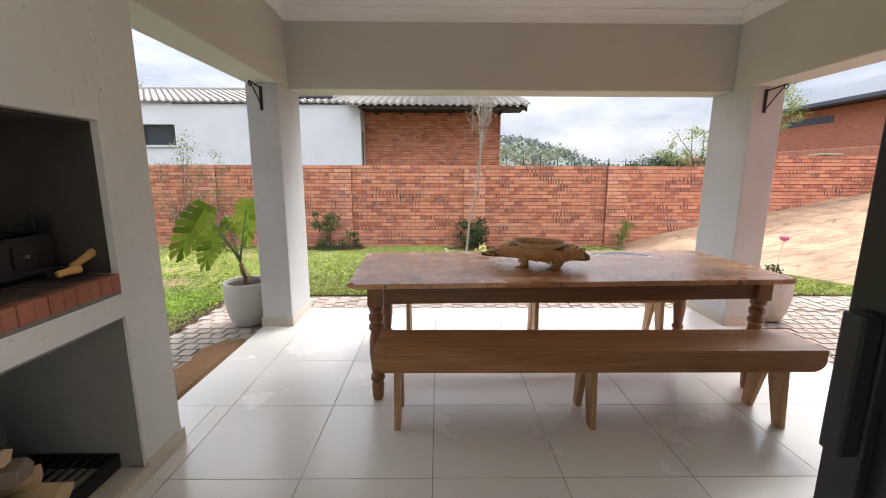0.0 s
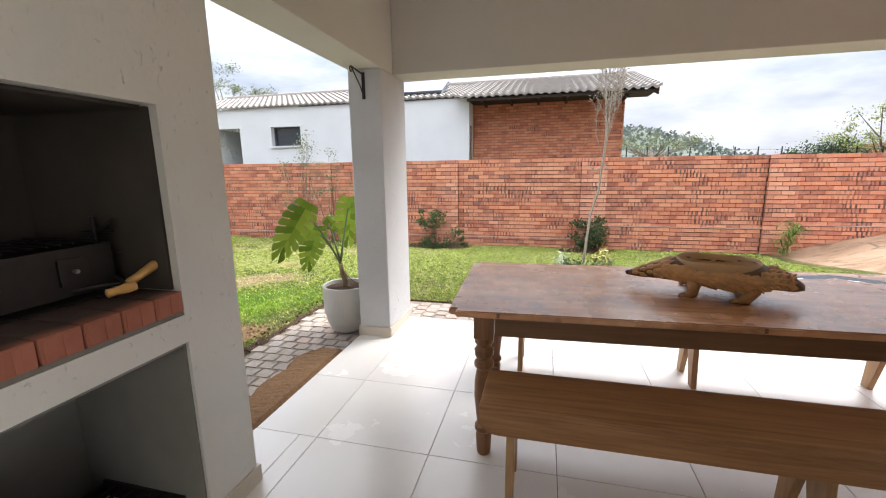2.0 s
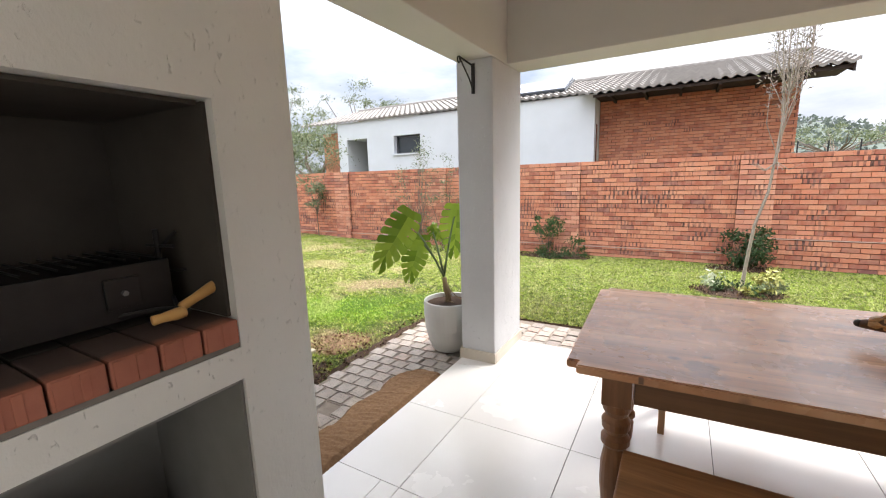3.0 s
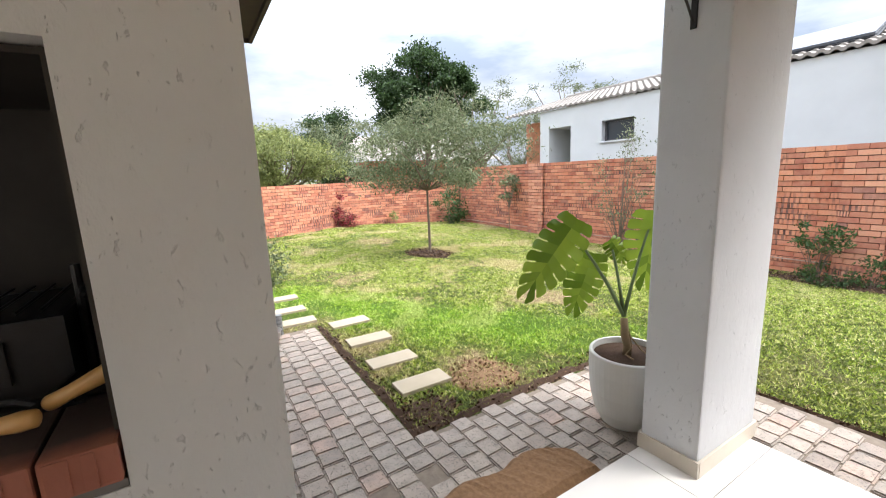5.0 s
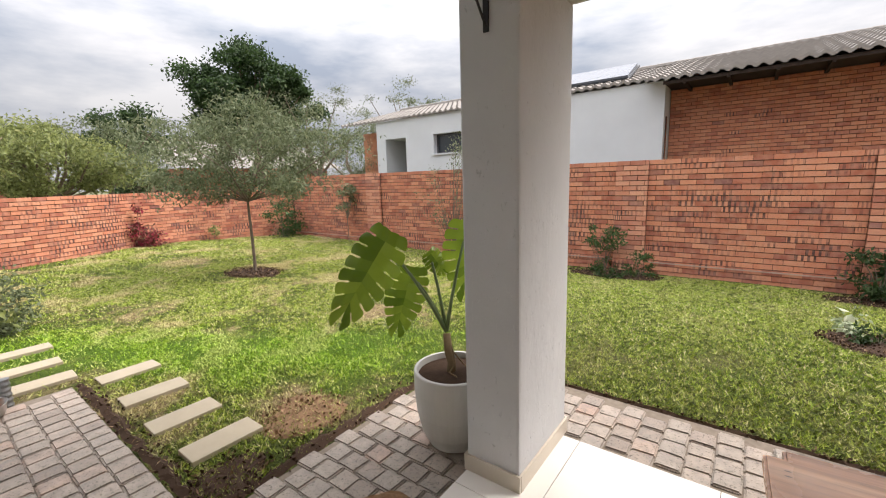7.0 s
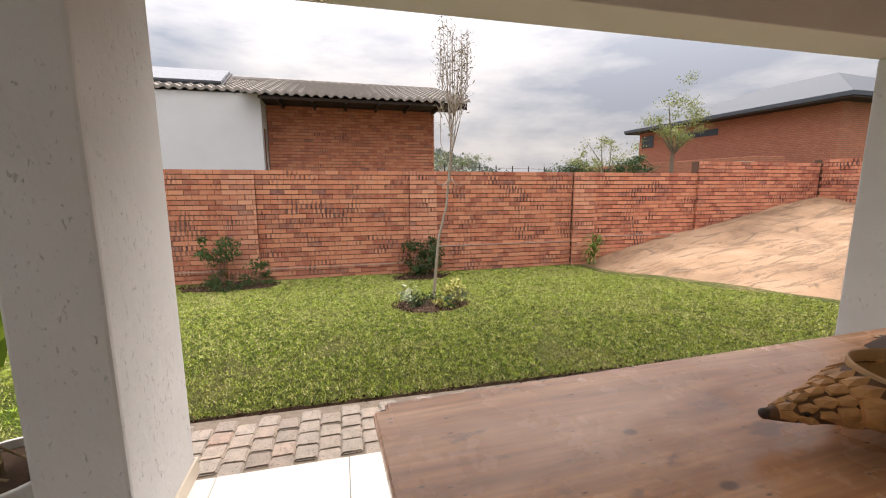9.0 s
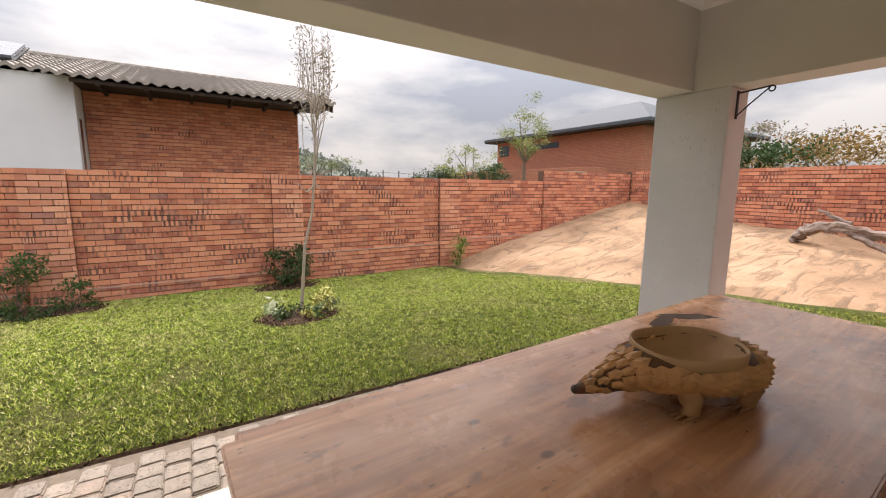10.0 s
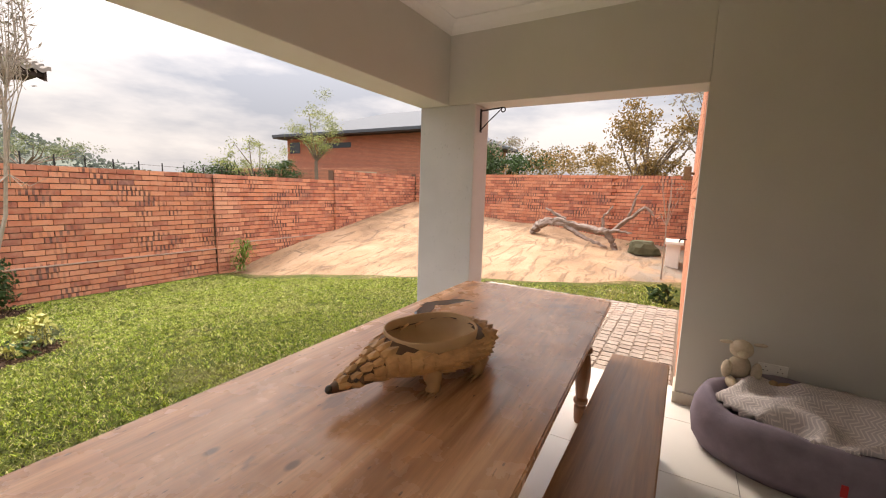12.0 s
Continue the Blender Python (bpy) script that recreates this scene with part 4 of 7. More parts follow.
for a, b_ in (((0.04, -0.03, -0.055), (0.05, 0.10, 0.0)), ((0.055, -0.11, -0.065), (0.075, -0.03, -0.058))):
    a, b_ = Vector(a), Vector(b_)
    bm = bmesh.new()
    tube(bm, [a.lerp(b_, t) for t in (0, 0.05, 0.3, 0.7, 0.95, 1)], [0.010, 0.014, 0.013, 0.017, 0.015, 0.008], 12)
    part("handle", bm, M_HANDLE, tongs, "pale varnished wooden handle", smooth=True)
bm = bmesh.new()
tube(bm, [(0.04, -0.03, -0.055), (0.01, -0.07, -0.05), (-0.06, -0.16, -0.06)], 0.006, 6)
tube(bm, [(0.065, -0.06, -0.06), (0.03, -0.03, -0.05), (-0.05, 0.0, -0.04)], 0.006, 6)
part("arm", bm, M_IRON, tongs)
poker = thing("flue_rod", (-1.86, -1.1, 0.96), "thin dark flue rod leaning on the sooty back wall", "rod")
bm = bmesh.new()
tube(bm, [(0.12, -0.32, 0.26), (0.0, 0.06, 0.62)], 0.012, 8)
part("rod", bm, M_IRON, poker)

FW = random.Random(11)
for i in range(33):
    L = FW.uniform(0.26, 0.36)
    r = FW.uniform(0.035, 0.055)
    log = thing("split_log", (0, 0, 0), "split firewood log with pale cut face in the wood store", "firewood", "firewood under the fireplace")
    bm = bmesh.new()
    n = 5
    pr = [(r * FW.uniform(0.75, 1.1) * math.cos(2 * math.pi * k / n), r * FW.uniform(0.75, 1.1) * math.sin(2 * math.pi * k / n)) for k in range(n)]
    a_ = [bm.verts.new((-L / 2, u, v)) for u, v in pr]
    b_ = [bm.verts.new((L / 2, u * 0.95, v * 1.02)) for u, v in pr]
    bm.faces.new(a_)
    bm.faces.new(b_[::-1])
    for k in range(n):
        bm.faces.new((a_[(k + 1) % n], a_[k], b_[k], b_[(k + 1) % n]))
    bmesh.ops.bevel(bm, geom=bm.edges[:], offset=0.003, segments=1, affect="EDGES")
    part("wood", bm, M_LOG if i % 3 else M_BARK, log)
    row, col = divmod(i, 7)
    log.matrix_world = pose(-1.50 - FW.uniform(0, 0.1), -0.86 - col * 0.10 - row * 0.05, 0.062 + r + row * 0.082, FW.uniform(0, 360), FW.uniform(-6, 6), FW.uniform(-22, 22) + 12)
grid = thing("cooking_grid", (-1.6, -0.76, 0.062), "folded black steel cooking grid lying on the wood store floor", "grid")
for zz in (0.02, 0.06):
    for k in range(9):
        bm = bmesh.new()
        tube(bm, [(-0.18 + k * 0.045, -0.16, zz), (-0.18 + k * 0.045, 0.16, zz)], 0.004, 6)
        part("bar", bm, M_IRON, grid)
part("frame", boxes(((-0.2, -0.17, 0.0), (0.2, -0.155, 0.07)), ((-0.2, 0.155, 0.0), (0.2, 0.17, 0.07)), ((-0.2, -0.155, 0.0), (-0.185, 0.155, 0.06)), ((0.185, -0.155, 0.0), (0.2, 0.155, 0.06)), bevel=0.002), M_IRON, grid)


# ---- pots, plants ----
def planter(at, label, plantlabel=""):
    p = thing("planter", at, label, "plant pot", "round planters beside the patio pillars")
    bm = bmesh.new()
    lathe(bm, [(0.10, 0.0), (0.135, 0.015), (0.172, 0.09), (0.196, 0.20), (0.204, 0.32), (0.204, 0.415), (0.200, 0.42), (0.186, 0.42), (0.184, 0.37)], 40)
    part("pot", bm, M_POT, p, smooth=False)
    bm = bmesh.new()
    lathe(bm, [(0.183, 0.36), (0.183, 0.388), (0.12, 0.396), (0.03, 0.40)], 24)
    part("soil", bm, M_SOIL, p, "dark potting soil")
    return p


def monstera_leaf(bm, base, tip, up, width, curl=0.15):
    """A split leaf: a midrib from base to tip and fingers on both sides."""
    base, tip = Vector(base), Vector(tip)
    d = tip - base
    L = d.length
    d.normalize()
    sd = d.cross(Vector(up)).normalized()
    nr = sd.cross(d).normalized()

    def at(s, w):
        half = width * math.sin(math.pi * min(1, (s + 0.12) / 1.14)) ** 0.62 * (1 - 0.35 * s)
        y = w * half
        return base + d * (s * L + abs(w) * (-0.06 + 0.46 * s) * L * 0.6) + sd * y + nr * (-curl * L * (s * s) - 0.55 * y * y / max(width, 0.01) + 0.03 + 0.012 * math.sin(s * 19 + w * 3) * abs(w))

    n = 8
    for sgn in (-1, 1):
        for k in range(n):
            s0, s1 = k / n, (k + 1) / n
            g = 0.10 / n
            rows = []
            for w, gap in ((0, 0), (0.3, 0.0), (0.46, 0.0), (0.53, g * 0.8), (0.85, g * 0.6), (0.95, g * 1.2), (1.0, g * 3.2)):
                a, b = at(s0 + gap, sgn * w), at(s1 - gap, sgn * w)
                rows.append((bm.verts.new(a), bm.verts.new((a + b) / 2 + nr * 0.004 * (w > 0)), bm.verts.new(b)))
            for q, w_ in zip(rows, rows[1:]):
                bm.faces.new((q[0], q[1], w_[1], w_[0]))
                bm.faces.new((q[1], q[2], w_[2], w_[1]))


pw = planter((-1.775, 1.50, -0.045), "pale grey round concrete planter holding a monstera on the pavers")
mon = thing("monstera_plant", (-1.78, 1.49, 0.34), "leggy green monstera with large split leaves in a round planter", "plant")
P0 = Vector((0, 0, 0))
top = Vector((-0.05, 0.035, 0.21))
bm = bmesh.new()
tube(bm, [(0, 0, 0), (0.005, 0.0, 0.06), (-0.02, 0.008, 0.12), (-0.045, 0.032, 0.20)], [0.026, 0.022, 0.023, 0.02], 10)
part("stem", bm, M_STEM, mon, "knotted brown stem", smooth=True)
leafs = [((-0.20, -0.24, 0.70), (-0.33, -0.40, 0.39), 0.155), ((-0.24, -0.02, 0.50), (-0.33, -0.04, 0.21), 0.135), ((-0.01, 0.19, 0.73), (-0.07, 0.25, 0.39), 0.150), ((-0.20, 0.10, 0.60), (-0.16, 0.16, 0.50), 0.075)]
for b_, t_, w in leafs:
    bm = bmesh.new()
    b_, t_ = Vector(b_), Vector(t_)
    mid = top.lerp(b_, 0.55) + Vector((0, 0, 0.04))
    tube(bm, [top, top.lerp(mid, 0.5) + Vector((0, 0, 0.012)), mid, mid.lerp(b_, 0.6) + Vector((0, 0, 0.012)), b_], [0.011, 0.009, 0.008, 0.007, 0.005], 8)
    part("stalk", bm, M_STALK, mon, smooth=True)
    bm = bmesh.new()
    outward = Vector((b_.x, b_.y, 0)).normalized() if b_.x or b_.y else Vector((1, 0, 0))
    monstera_leaf(bm, b_ - (t_ - b_) * 0.2, t_, Vector((0.70, -0.62, 0.45)), w, 0.08)
    part("leaf", bm, M_MONSTERA, mon, smooth=True)
bm = bmesh.new()
tube(bm, [(0.01, 0, 0.15), (0.05, -0.03, 0.08), (0.04, -0.07, 0.045), (0.10, -0.09, 0.045)], 0.004, 6)
tube(bm, [(0.01, 0, 0.13), (0.07, 0.02, 0.06), (0.13, 0.01, 0.045)], 0.004, 6)
part("aerial_root", bm, M_STEM, mon)


# ---- foliage ----
def leaf_mesh(name, pts, size, seed, mat, parent, droop=0.3, slim=0.45, label=""):
    """Many small bent leaves at points, as one mesh."""
    g = np.random.default_rng(seed)
    pts = np.asarray(pts, float)
    n = len(pts)
    d = g.normal(size=(n, 3))
    d[:, 2] -= droop
    d /= np.linalg.norm(d, axis=1)[:, None]
    s = np.cross(d, g.normal(size=(n, 3)))
    s /= np.linalg.norm(s, axis=1)[:, None]
    k = np.cross(s, d)
    L = size * g.uniform(0.6, 1.3, size=(n, 1))
    a, b = pts, pts + d * L
    m = pts + d * L * 0.45
    l_, r_ = m + s * L * slim * 0.5 + k * L * 0.08, m - s * L * slim * 0.5 + k * L * 0.08
    verts = np.stack([a, l_, b, r_], 1).reshape(-1, 3)
    faces = (np.array([[0, 1, 2], [0, 2, 3]])[None] + 4 * np.arange(n)[:, None, None]).reshape(-1, 3)
    me = bpy.data.meshes.new(name)
    me.vertices.add(len(verts))
    me.vertices.foreach_set("co", verts.ravel())
    me.loops.add(faces.size)
    me.loops.foreach_set("vertex_index", faces.ravel())
    me.polygons.add(len(faces))
    me.polygons.foreach_set("loop_start", np.arange(0, faces.size, 3))
    me.update()
    me.materials.append(mat)
    ob = new(name, me)
    ob.parent = parent
    return tagged(ob, label=label, kind="stuff")


def plant(name, at, height, spread, leaves, size, mat, label, seed, trunk=0.0, lean=(0, 0), clumps=14, clump=0.22, slim=0.45, base=0.0, category="shrub", bark=None, flat=1.0, thick=0.02, limbs=True, droop=0.3, ragged=0.0, limb_step=1):
    """A tree or shrub: a trunk up to its crown, limbs to each clump, leaves round the clumps and along the limbs' ends."""
    g = np.random.default_rng(seed)
    t = thing(name, at, label, category)
    lo = trunk
    cz = (lo + height) / 2
    fork = Vector((lean[0] * 0.6, lean[1] * 0.6, max(lo * 0.9, 0.03)))
    bm = bmesh.new()
    if trunk > 0:
        q = [Vector((0, 0, -0.03))] + [Vector((fork.x * s + 0.02 * thick * 20 * math.sin(5 * s), fork.y * s, fork.z * s)) for s in (0.25, 0.5, 0.75, 1)]
        tube(bm, q, [thick * 1.3, thick * 1.05, thick, thick * 0.9, thick * 0.75], 8)
    pts = []
    for c in range(clumps):
        v = g.normal(size=3)
        v /= np.linalg.norm(v)
        v *= g.uniform(0.45, 1.0) ** 0.5 * (1 + ragged * math.sin(3.1 * v[0] + 4.3 * v[1] + 5.2 * v[2] + seed) + ragged * g.uniform(-0.6, 0.6))
        p = Vector((lean[0] + v[0] * spread, lean[1] + v[1] * spread, cz + v[2] * (height - lo) / 2 * flat))
        mid = fork.lerp(p, 0.5) + Vector((g.uniform(-1, 1) * spread * 0.12, g.uniform(-1, 1) * spread * 0.12, 0.03))
        if limbs and c % limb_step == 0:
            tube(bm, [fork if trunk > 0 else Vector((g.uniform(-0.04, 0.04), g.uniform(-0.04, 0.04), -0.02)), mid, p], [thick * 0.6, thick * 0.35, thick * 0.12], 5)
        k = int(leaves / clumps * g.uniform(0.5, 1.5))
        sp = clump * g.uniform(0.6, 1.3)
        q = g.normal(size=(k, 3)) * np.array([sp, sp, sp * 0.6]) * 0.55 + np.array(p)
        pts.append(q)
        m = k // 5
        f = g.uniform(0.3, 1, size=(m, 1))
        pts.append(np.array(mid) * (1 - f) + np.array(p) * f + g.normal(size=(m, 3)) * sp * 0.25)
    part("trunk" if trunk > 0 else "stem", bm, bark or M_BARK, t)
    allp = np.concatenate(pts)
    allp = allp[allp[:, 2] > base + 0.01]
    leaf_mesh("crown" if trunk > 0 else "foliage", allp, size, seed + 1, mat, t, droop=droop, slim=slim)
    return t

# ---- plants and trees of the garden ----
plant("rose_bush", (-2.55, 6.95, -0.33), 0.98, 0.30, 900, 0.055, M_LEAF, "leafy rose bush with an orange bud before the brick boundary wall", 21, 0.0, clumps=16, clump=0.12, thick=0.012)
plant("low_shrub", (-1.95, 6.85, -0.31), 0.42, 0.22, 500, 0.05, M_LEAF, "low green shrub in the bed under the brick wall", 22, clumps=10, clump=0.10, thick=0.008)
plant("low_shrub", (-2.3, 6.6, -0.30), 0.16, 0.2, 260, 0.05, M_LEAF_DARK, "small dark groundcover shrub in the wall bed", 23, clumps=7, clump=0.08, thick=0.006)
plant("camellia_bush", (0.78, 6.9, -0.29), 0.78, 0.34, 1300, 0.065, M_LEAF_DARK, "dark glossy bush at the foot of the brick wall", 24, clumps=18, clump=0.12, thick=0.014)
plant("tall_shrub", (-5.6, 6.85, -0.31), 2.75, 0.62, 900, 0.05, M_LEAF_OLIVE, "tall wispy shrub with thin bare twigs against the wall", 25, clumps=34, clump=0.16, thick=0.014)
plant("tall_shrub", (-4.9, 6.85, -0.31), 2.3, 0.5, 500, 0.05, M_LEAF_OLIVE, "tall wispy shrub with thin bare twigs against the wall", 26, clumps=22, clump=0.14, thick=0.012)
plant("climber", (-9.2, 7.05, -0.33), 1.65, 0.26, 500, 0.08, M_LEAF_OLIVE, "sparse climbing plant on the brick wall", 27, trunk=0.8, clumps=12, clump=0.14, thick=0.012)
plant("bougainvillea", (-12.50, 3.55, -0.18), 0.45, 0.32, 700, 0.07, M_FLOWER, "crimson flowering bougainvillea at the low wall", 28, clumps=12, clump=0.13, thick=0.01)
plant("bougainvillea", (-12.62, 3.32, -0.18), 1.30, 0.15, 480, 0.08, M_FLOWER, "upright green and crimson climber on the low wall", 29, clumps=12, clump=0.12, thick=0.01)
plant("corner_shrub", (-11.6, 6.6, -0.25), 1.2, 0.55, 1000, 0.09, M_LEAF, "loose green shrub in the garden corner", 30, clumps=16, clump=0.2, thick=0.015)
plant("small_shrub", (-12.6, 5.1, -0.2), 0.5, 0.12, 160, 0.07, M_LEAF_LIME, "small lime green shrub at the low wall", 31, clumps=6, clump=0.1, thick=0.008)
plant("lavender_bush", (-6.6, 0.25, -0.12), 0.62, 0.34, 2200, 0.05, M_LEAF_OLIVE, "grey-green rounded bush beyond the tap", 32, clumps=22, clump=0.16, thick=0.01)
plant("low_shrub", (-6.2, 0.1, -0.1), 0.85, 0.22, 400, 0.07, M_LEAF_LIME, "lime green shrub behind the hose", 33, clumps=9, clump=0.13, thick=0.01)
plant("lawn_tree", (-7.12, 3.30, -0.12), 2.66, 1.45, 15000, 0.08, M_LEAF_OLIVE, "young olive-green tree with a wide airy crown on the lawn", 34, trunk=1.35, clumps=120, clump=0.26, thick=0.024, slim=0.28, bark=M_BARK, category="tree", droop=0.6, ragged=0.3, limb_step=5)
plant("small_shrub", (10.1, 1.0, 0.05), 0.25, 0.16, 160, 0.06, M_LEAF_DARK, "small dark shrub at the edge of the mound", 37, clumps=6, clump=0.08, thick=0.006)
plant("agave_plant", (5.95, -0.12, -0.08), 0.22, 0.15, 120, 0.12, M_LEAF_DARK, "small dark spiky plant beside the pavers", 38, clumps=6, clump=0.08, thick=0.006)

# slanting sapling with its ring of soil
sap = thing("sapling", (0.515, 4.86, -0.14), "thin leaning sapling with a bare upright crown in a round bed", "tree")
g = np.random.default_rng(40)
bm = bmesh.new()
tube(bm, [(0, 0, -0.04), (0.03, 0, 0.35), (0.07, 0, 0.8), (0.17, 0, 1.2), (0.21, 0, 1.7), (0.24, 0, 2.2)], [0.024, 0.020, 0.017, 0.015, 0.012, 0.010], 8)
part("trunk", bm, M_PALEBARK, sap)
bm = bmesh.new()
tw = []
for k in range(34):
    z = 1.5 + 1.5 * (k / 34) ** 0.8
    a = g.uniform(0, 6.28)
    p = Vector((0.22 + 0.04 * (z - 1.5), 0, min(z, 2.3)))
    L = g.uniform(0.5, 0.95) * (1.25 - 0.25 * z / 3)
    e = p + Vector((math.cos(a) * 0.16, math.sin(a) * 0.16, L))
    mid = p.lerp(e, 0.45) + Vector((math.cos(a) * 0.09, math.sin(a) * 0.09, 0))
    tube(bm, [p, mid, e], [0.006, 0.004, 0.0015], 4)
    for s in np.linspace(0.3, 1, 9):
        q = mid.lerp(e, s)
        tw.append(q + Vector(g.normal(size=3)) * 0.03)
        e2 = q + Vector(g.normal(size=3)) * 0.07 + Vector((0, 0, 0.05))
        tube(bm, [q, e2], [0.002, 0.001], 3, False)
for k in range(7):
    a = g.uniform(0, 6.28)
    tube(bm, [(0.22, 0, 1.55), (0.22 + 0.12 * math.cos(a), 0.12 * math.sin(a), 1.45), (0.22 + 0.27 * math.cos(a), 0.27 * math.sin(a), 1.55)], [0.004, 0.003, 0.001], 4)
tube(bm, [(0.22, 0, 2.1), (0.18, 0.02, 2.7), (0.12, 0, 3.35)], [0.011, 0.007, 0.002], 6)
tube(bm, [(0.22, 0, 2.0), (0.30, 0.02, 2.5), (0.34, 0, 3.05)], [0.010, 0.006, 0.002], 6)
part("branch", bm, M_PALEBARK, sap)
pts = [Vector((0.12 + g.normal() * 0.07, g.normal() * 0.07, g.uniform(2.3, 3.45))) for _ in range(170)] + [Vector((0.36 + g.normal() * 0.05, g.normal() * 0.06, g.uniform(2.3, 3.1))) for _ in range(80)] + tw
leaf_mesh("crown", [tuple(p) for p in pts], 0.055, 41, M_LEAF_DRY, sap, droop=-0.4, slim=0.25)
plant("bed_plant", (0.80, 4.86, -0.155), 0.27, 0.13, 170, 0.07, M_YELLOW, "yellow leafed plant in the sapling's bed", 42, clumps=6, clump=0.07, thick=0.006)
plant("bed_plant", (0.20, 4.98, -0.155), 0.20, 0.15, 130, 0.075, M_VARIEGATED, "cream variegated low plant in the sapling's bed", 43, clumps=6, clump=0.07, thick=0.006)
plant("bed_plant", (0.54, 4.55, -0.155), 0.10, 0.09, 60, 0.07, M_YELLOW, "small yellow leafed plant in the sapling's bed", 46, clumps=5, clump=0.05, thick=0.006)
plant("bed_plant", (0.82, 4.72, -0.155), 0.16, 0.16, 260, 0.04, M_LEAF_OLIVE, "grey-green low plant in the sapling's bed", 47, clumps=8, clump=0.06, thick=0.006)
plant("bed_plant", (0.35, 4.70, -0.155), 0.16, 0.16, 200, 0.05, M_LEAF_DARK, "dark low plant in the sapling's bed", 44, clumps=6, clump=0.07, thick=0.006)
plant("bed_plant", (0.68, 4.58, -0.155), 0.12, 0.12, 90, 0.05, M_LEAF, "low green plant in the sapling's bed", 45, clumps=5, clump=0.06, thick=0.006)


def soil_ring(at, rx, ry, seed, mat=None, rise=1.0):
    g = random.Random(seed)
    bm = bmesh.new()
    mid = bm.verts.new((at[0], at[1], lawn_z(at[0], at[1]) + 0.035 * rise))
    rings = []
    for f in (0.55, 0.85, 1.05):
        ring = []
        for k in range(30):
            a = 2 * math.pi * k / 30
            r = f * (1 + 0.12 * math.sin(3 * a + seed) + g.uniform(-0.06, 0.06))
            x, y = at[0] + rx * r * math.cos(a), at[1] + ry * r * math.sin(a)
            ring.append(bm.verts.new((x, y, lawn_z(x, y) + rise * (0.03 if f < 0.8 else 0.022 if f < 1 else -0.03) + g.uniform(-0.006, 0.006))))
        rings.append(ring)
    for k in range(30):
        bm.faces.new((mid, rings[0][k], rings[0][(k + 1) % 30]))
        for q, w_ in zip(rings, rings[1:]):
            bm.faces.new((q[k], w_[k], w_[(k + 1) % 30], q[(k + 1) % 30]))
    bed = tagged(part("soil_bed", bm, mat or M_SOIL, None), "dark dug soil bed round a plant in the lawn", "soil bed")
    n = int(900 * rx * ry / 0.15)
    q = np.random.default_rng(seed + 300)
    a, r = q.uniform(0, 2 * math.pi, n), np.sqrt(q.uniform(0, 1.1, n))
    pts = [(at[0] + rx * u * math.cos(t), at[1] + ry * u * math.sin(t)) for t, u in zip(a, r)]
    pts = [(x, y, lawn_z(x, y) + rise * 0.03) for x, y in pts]
    leaf_mesh("soil_crumb", pts[: n * 2 // 3], 0.022, seed + 400, mat or M_SOIL, bed, droop=-0.4, slim=0.9)
    leaf_mesh("leaf_litter", pts[n * 2 // 3:], 0.032, seed + 500, M_LITTER, bed, droop=0.0, slim=0.4, label="dry brown leaf litter")


soil_ring((0.45, 4.73), 0.48, 0.36, 1)
soil_ring((-7.08, 3.26), 0.55, 0.40, 2)
soil_ring((-2.35, 6.85), 0.72, 0.33, 3)
soil_ring((0.75, 6.85), 0.5, 0.3, 4)

def soil_edge(a, b, width, seed):
    g = random.Random(seed)
    bm = bmesh.new()
    a, b = Vector(a), Vector(b)
    n = max(4, int((b - a).length / 0.06))
    d = (b - a).normalized()
    side = Vector((-d.y, d.x))
    prev = None
    for i in range(n + 1):
        p = a.lerp(b, i / n)
        w = width * g.uniform(0.6, 1.25)
        q = [p, p + side * w * 0.5, p + side * w]
        row = [bm.verts.new((v.x, v.y, lawn_z(v.x, v.y) + h + g.uniform(-0.004, 0.004))) for v, h in zip(q, (-0.004, 0.014, -0.008))]
        if prev:
            for k in range(2):
                bm.faces.new((prev[k], prev[k + 1], row[k + 1], row[k]))
        prev = row
    edge = tagged(part("soil_edging", bm, M_SOIL, None), "dark soil edge between the lawn and the pavers", "soil edge")
    q = np.random.default_rng(seed + 700)
    along, across = q.uniform(0, 1, n * 14), q.uniform(-0.1, 1.3, n * 14)
    pts = [a.lerp(b, u) + side * width * v for u, v in zip(along, across)]
    pts = [(v.x, v.y, lawn_z(v.x, v.y) + 0.008) for v in pts]
    leaf_mesh("soil_crumb", pts[::2], 0.02, seed + 720, M_SOIL, edge, droop=-0.4, slim=0.9)
    leaf_mesh("leaf_litter", pts[1::4], 0.028, seed + 740, M_LITTER, edge, droop=0.0, slim=0.3, label="dry straw and leaf litter")


soil_edge((-2.32, 2.412), (5.6, 2.412), 0.045, 1)
soil_edge((-2.322, 0.445), (-2.322, 2.44), 0.13, 2)
soil_edge((-4.42, 0.447), (-2.30, 0.447), 0.10, 3)
soil_ring((-2.52, 0.66), 0.17, 0.19, 8, None, 0.3)
soil_ring((-2.70, 1.20), 0.24, 0.26, 12, M_DIRT, 0.3)

# strap-leafed plant at the third pier
lily = thing("strap_plant", (4.22, 6.98, -0.29), "bright green strap-leafed plant climbing the brick pier", "plant")
g = np.random.default_rng(50)
bm = bmesh.new()
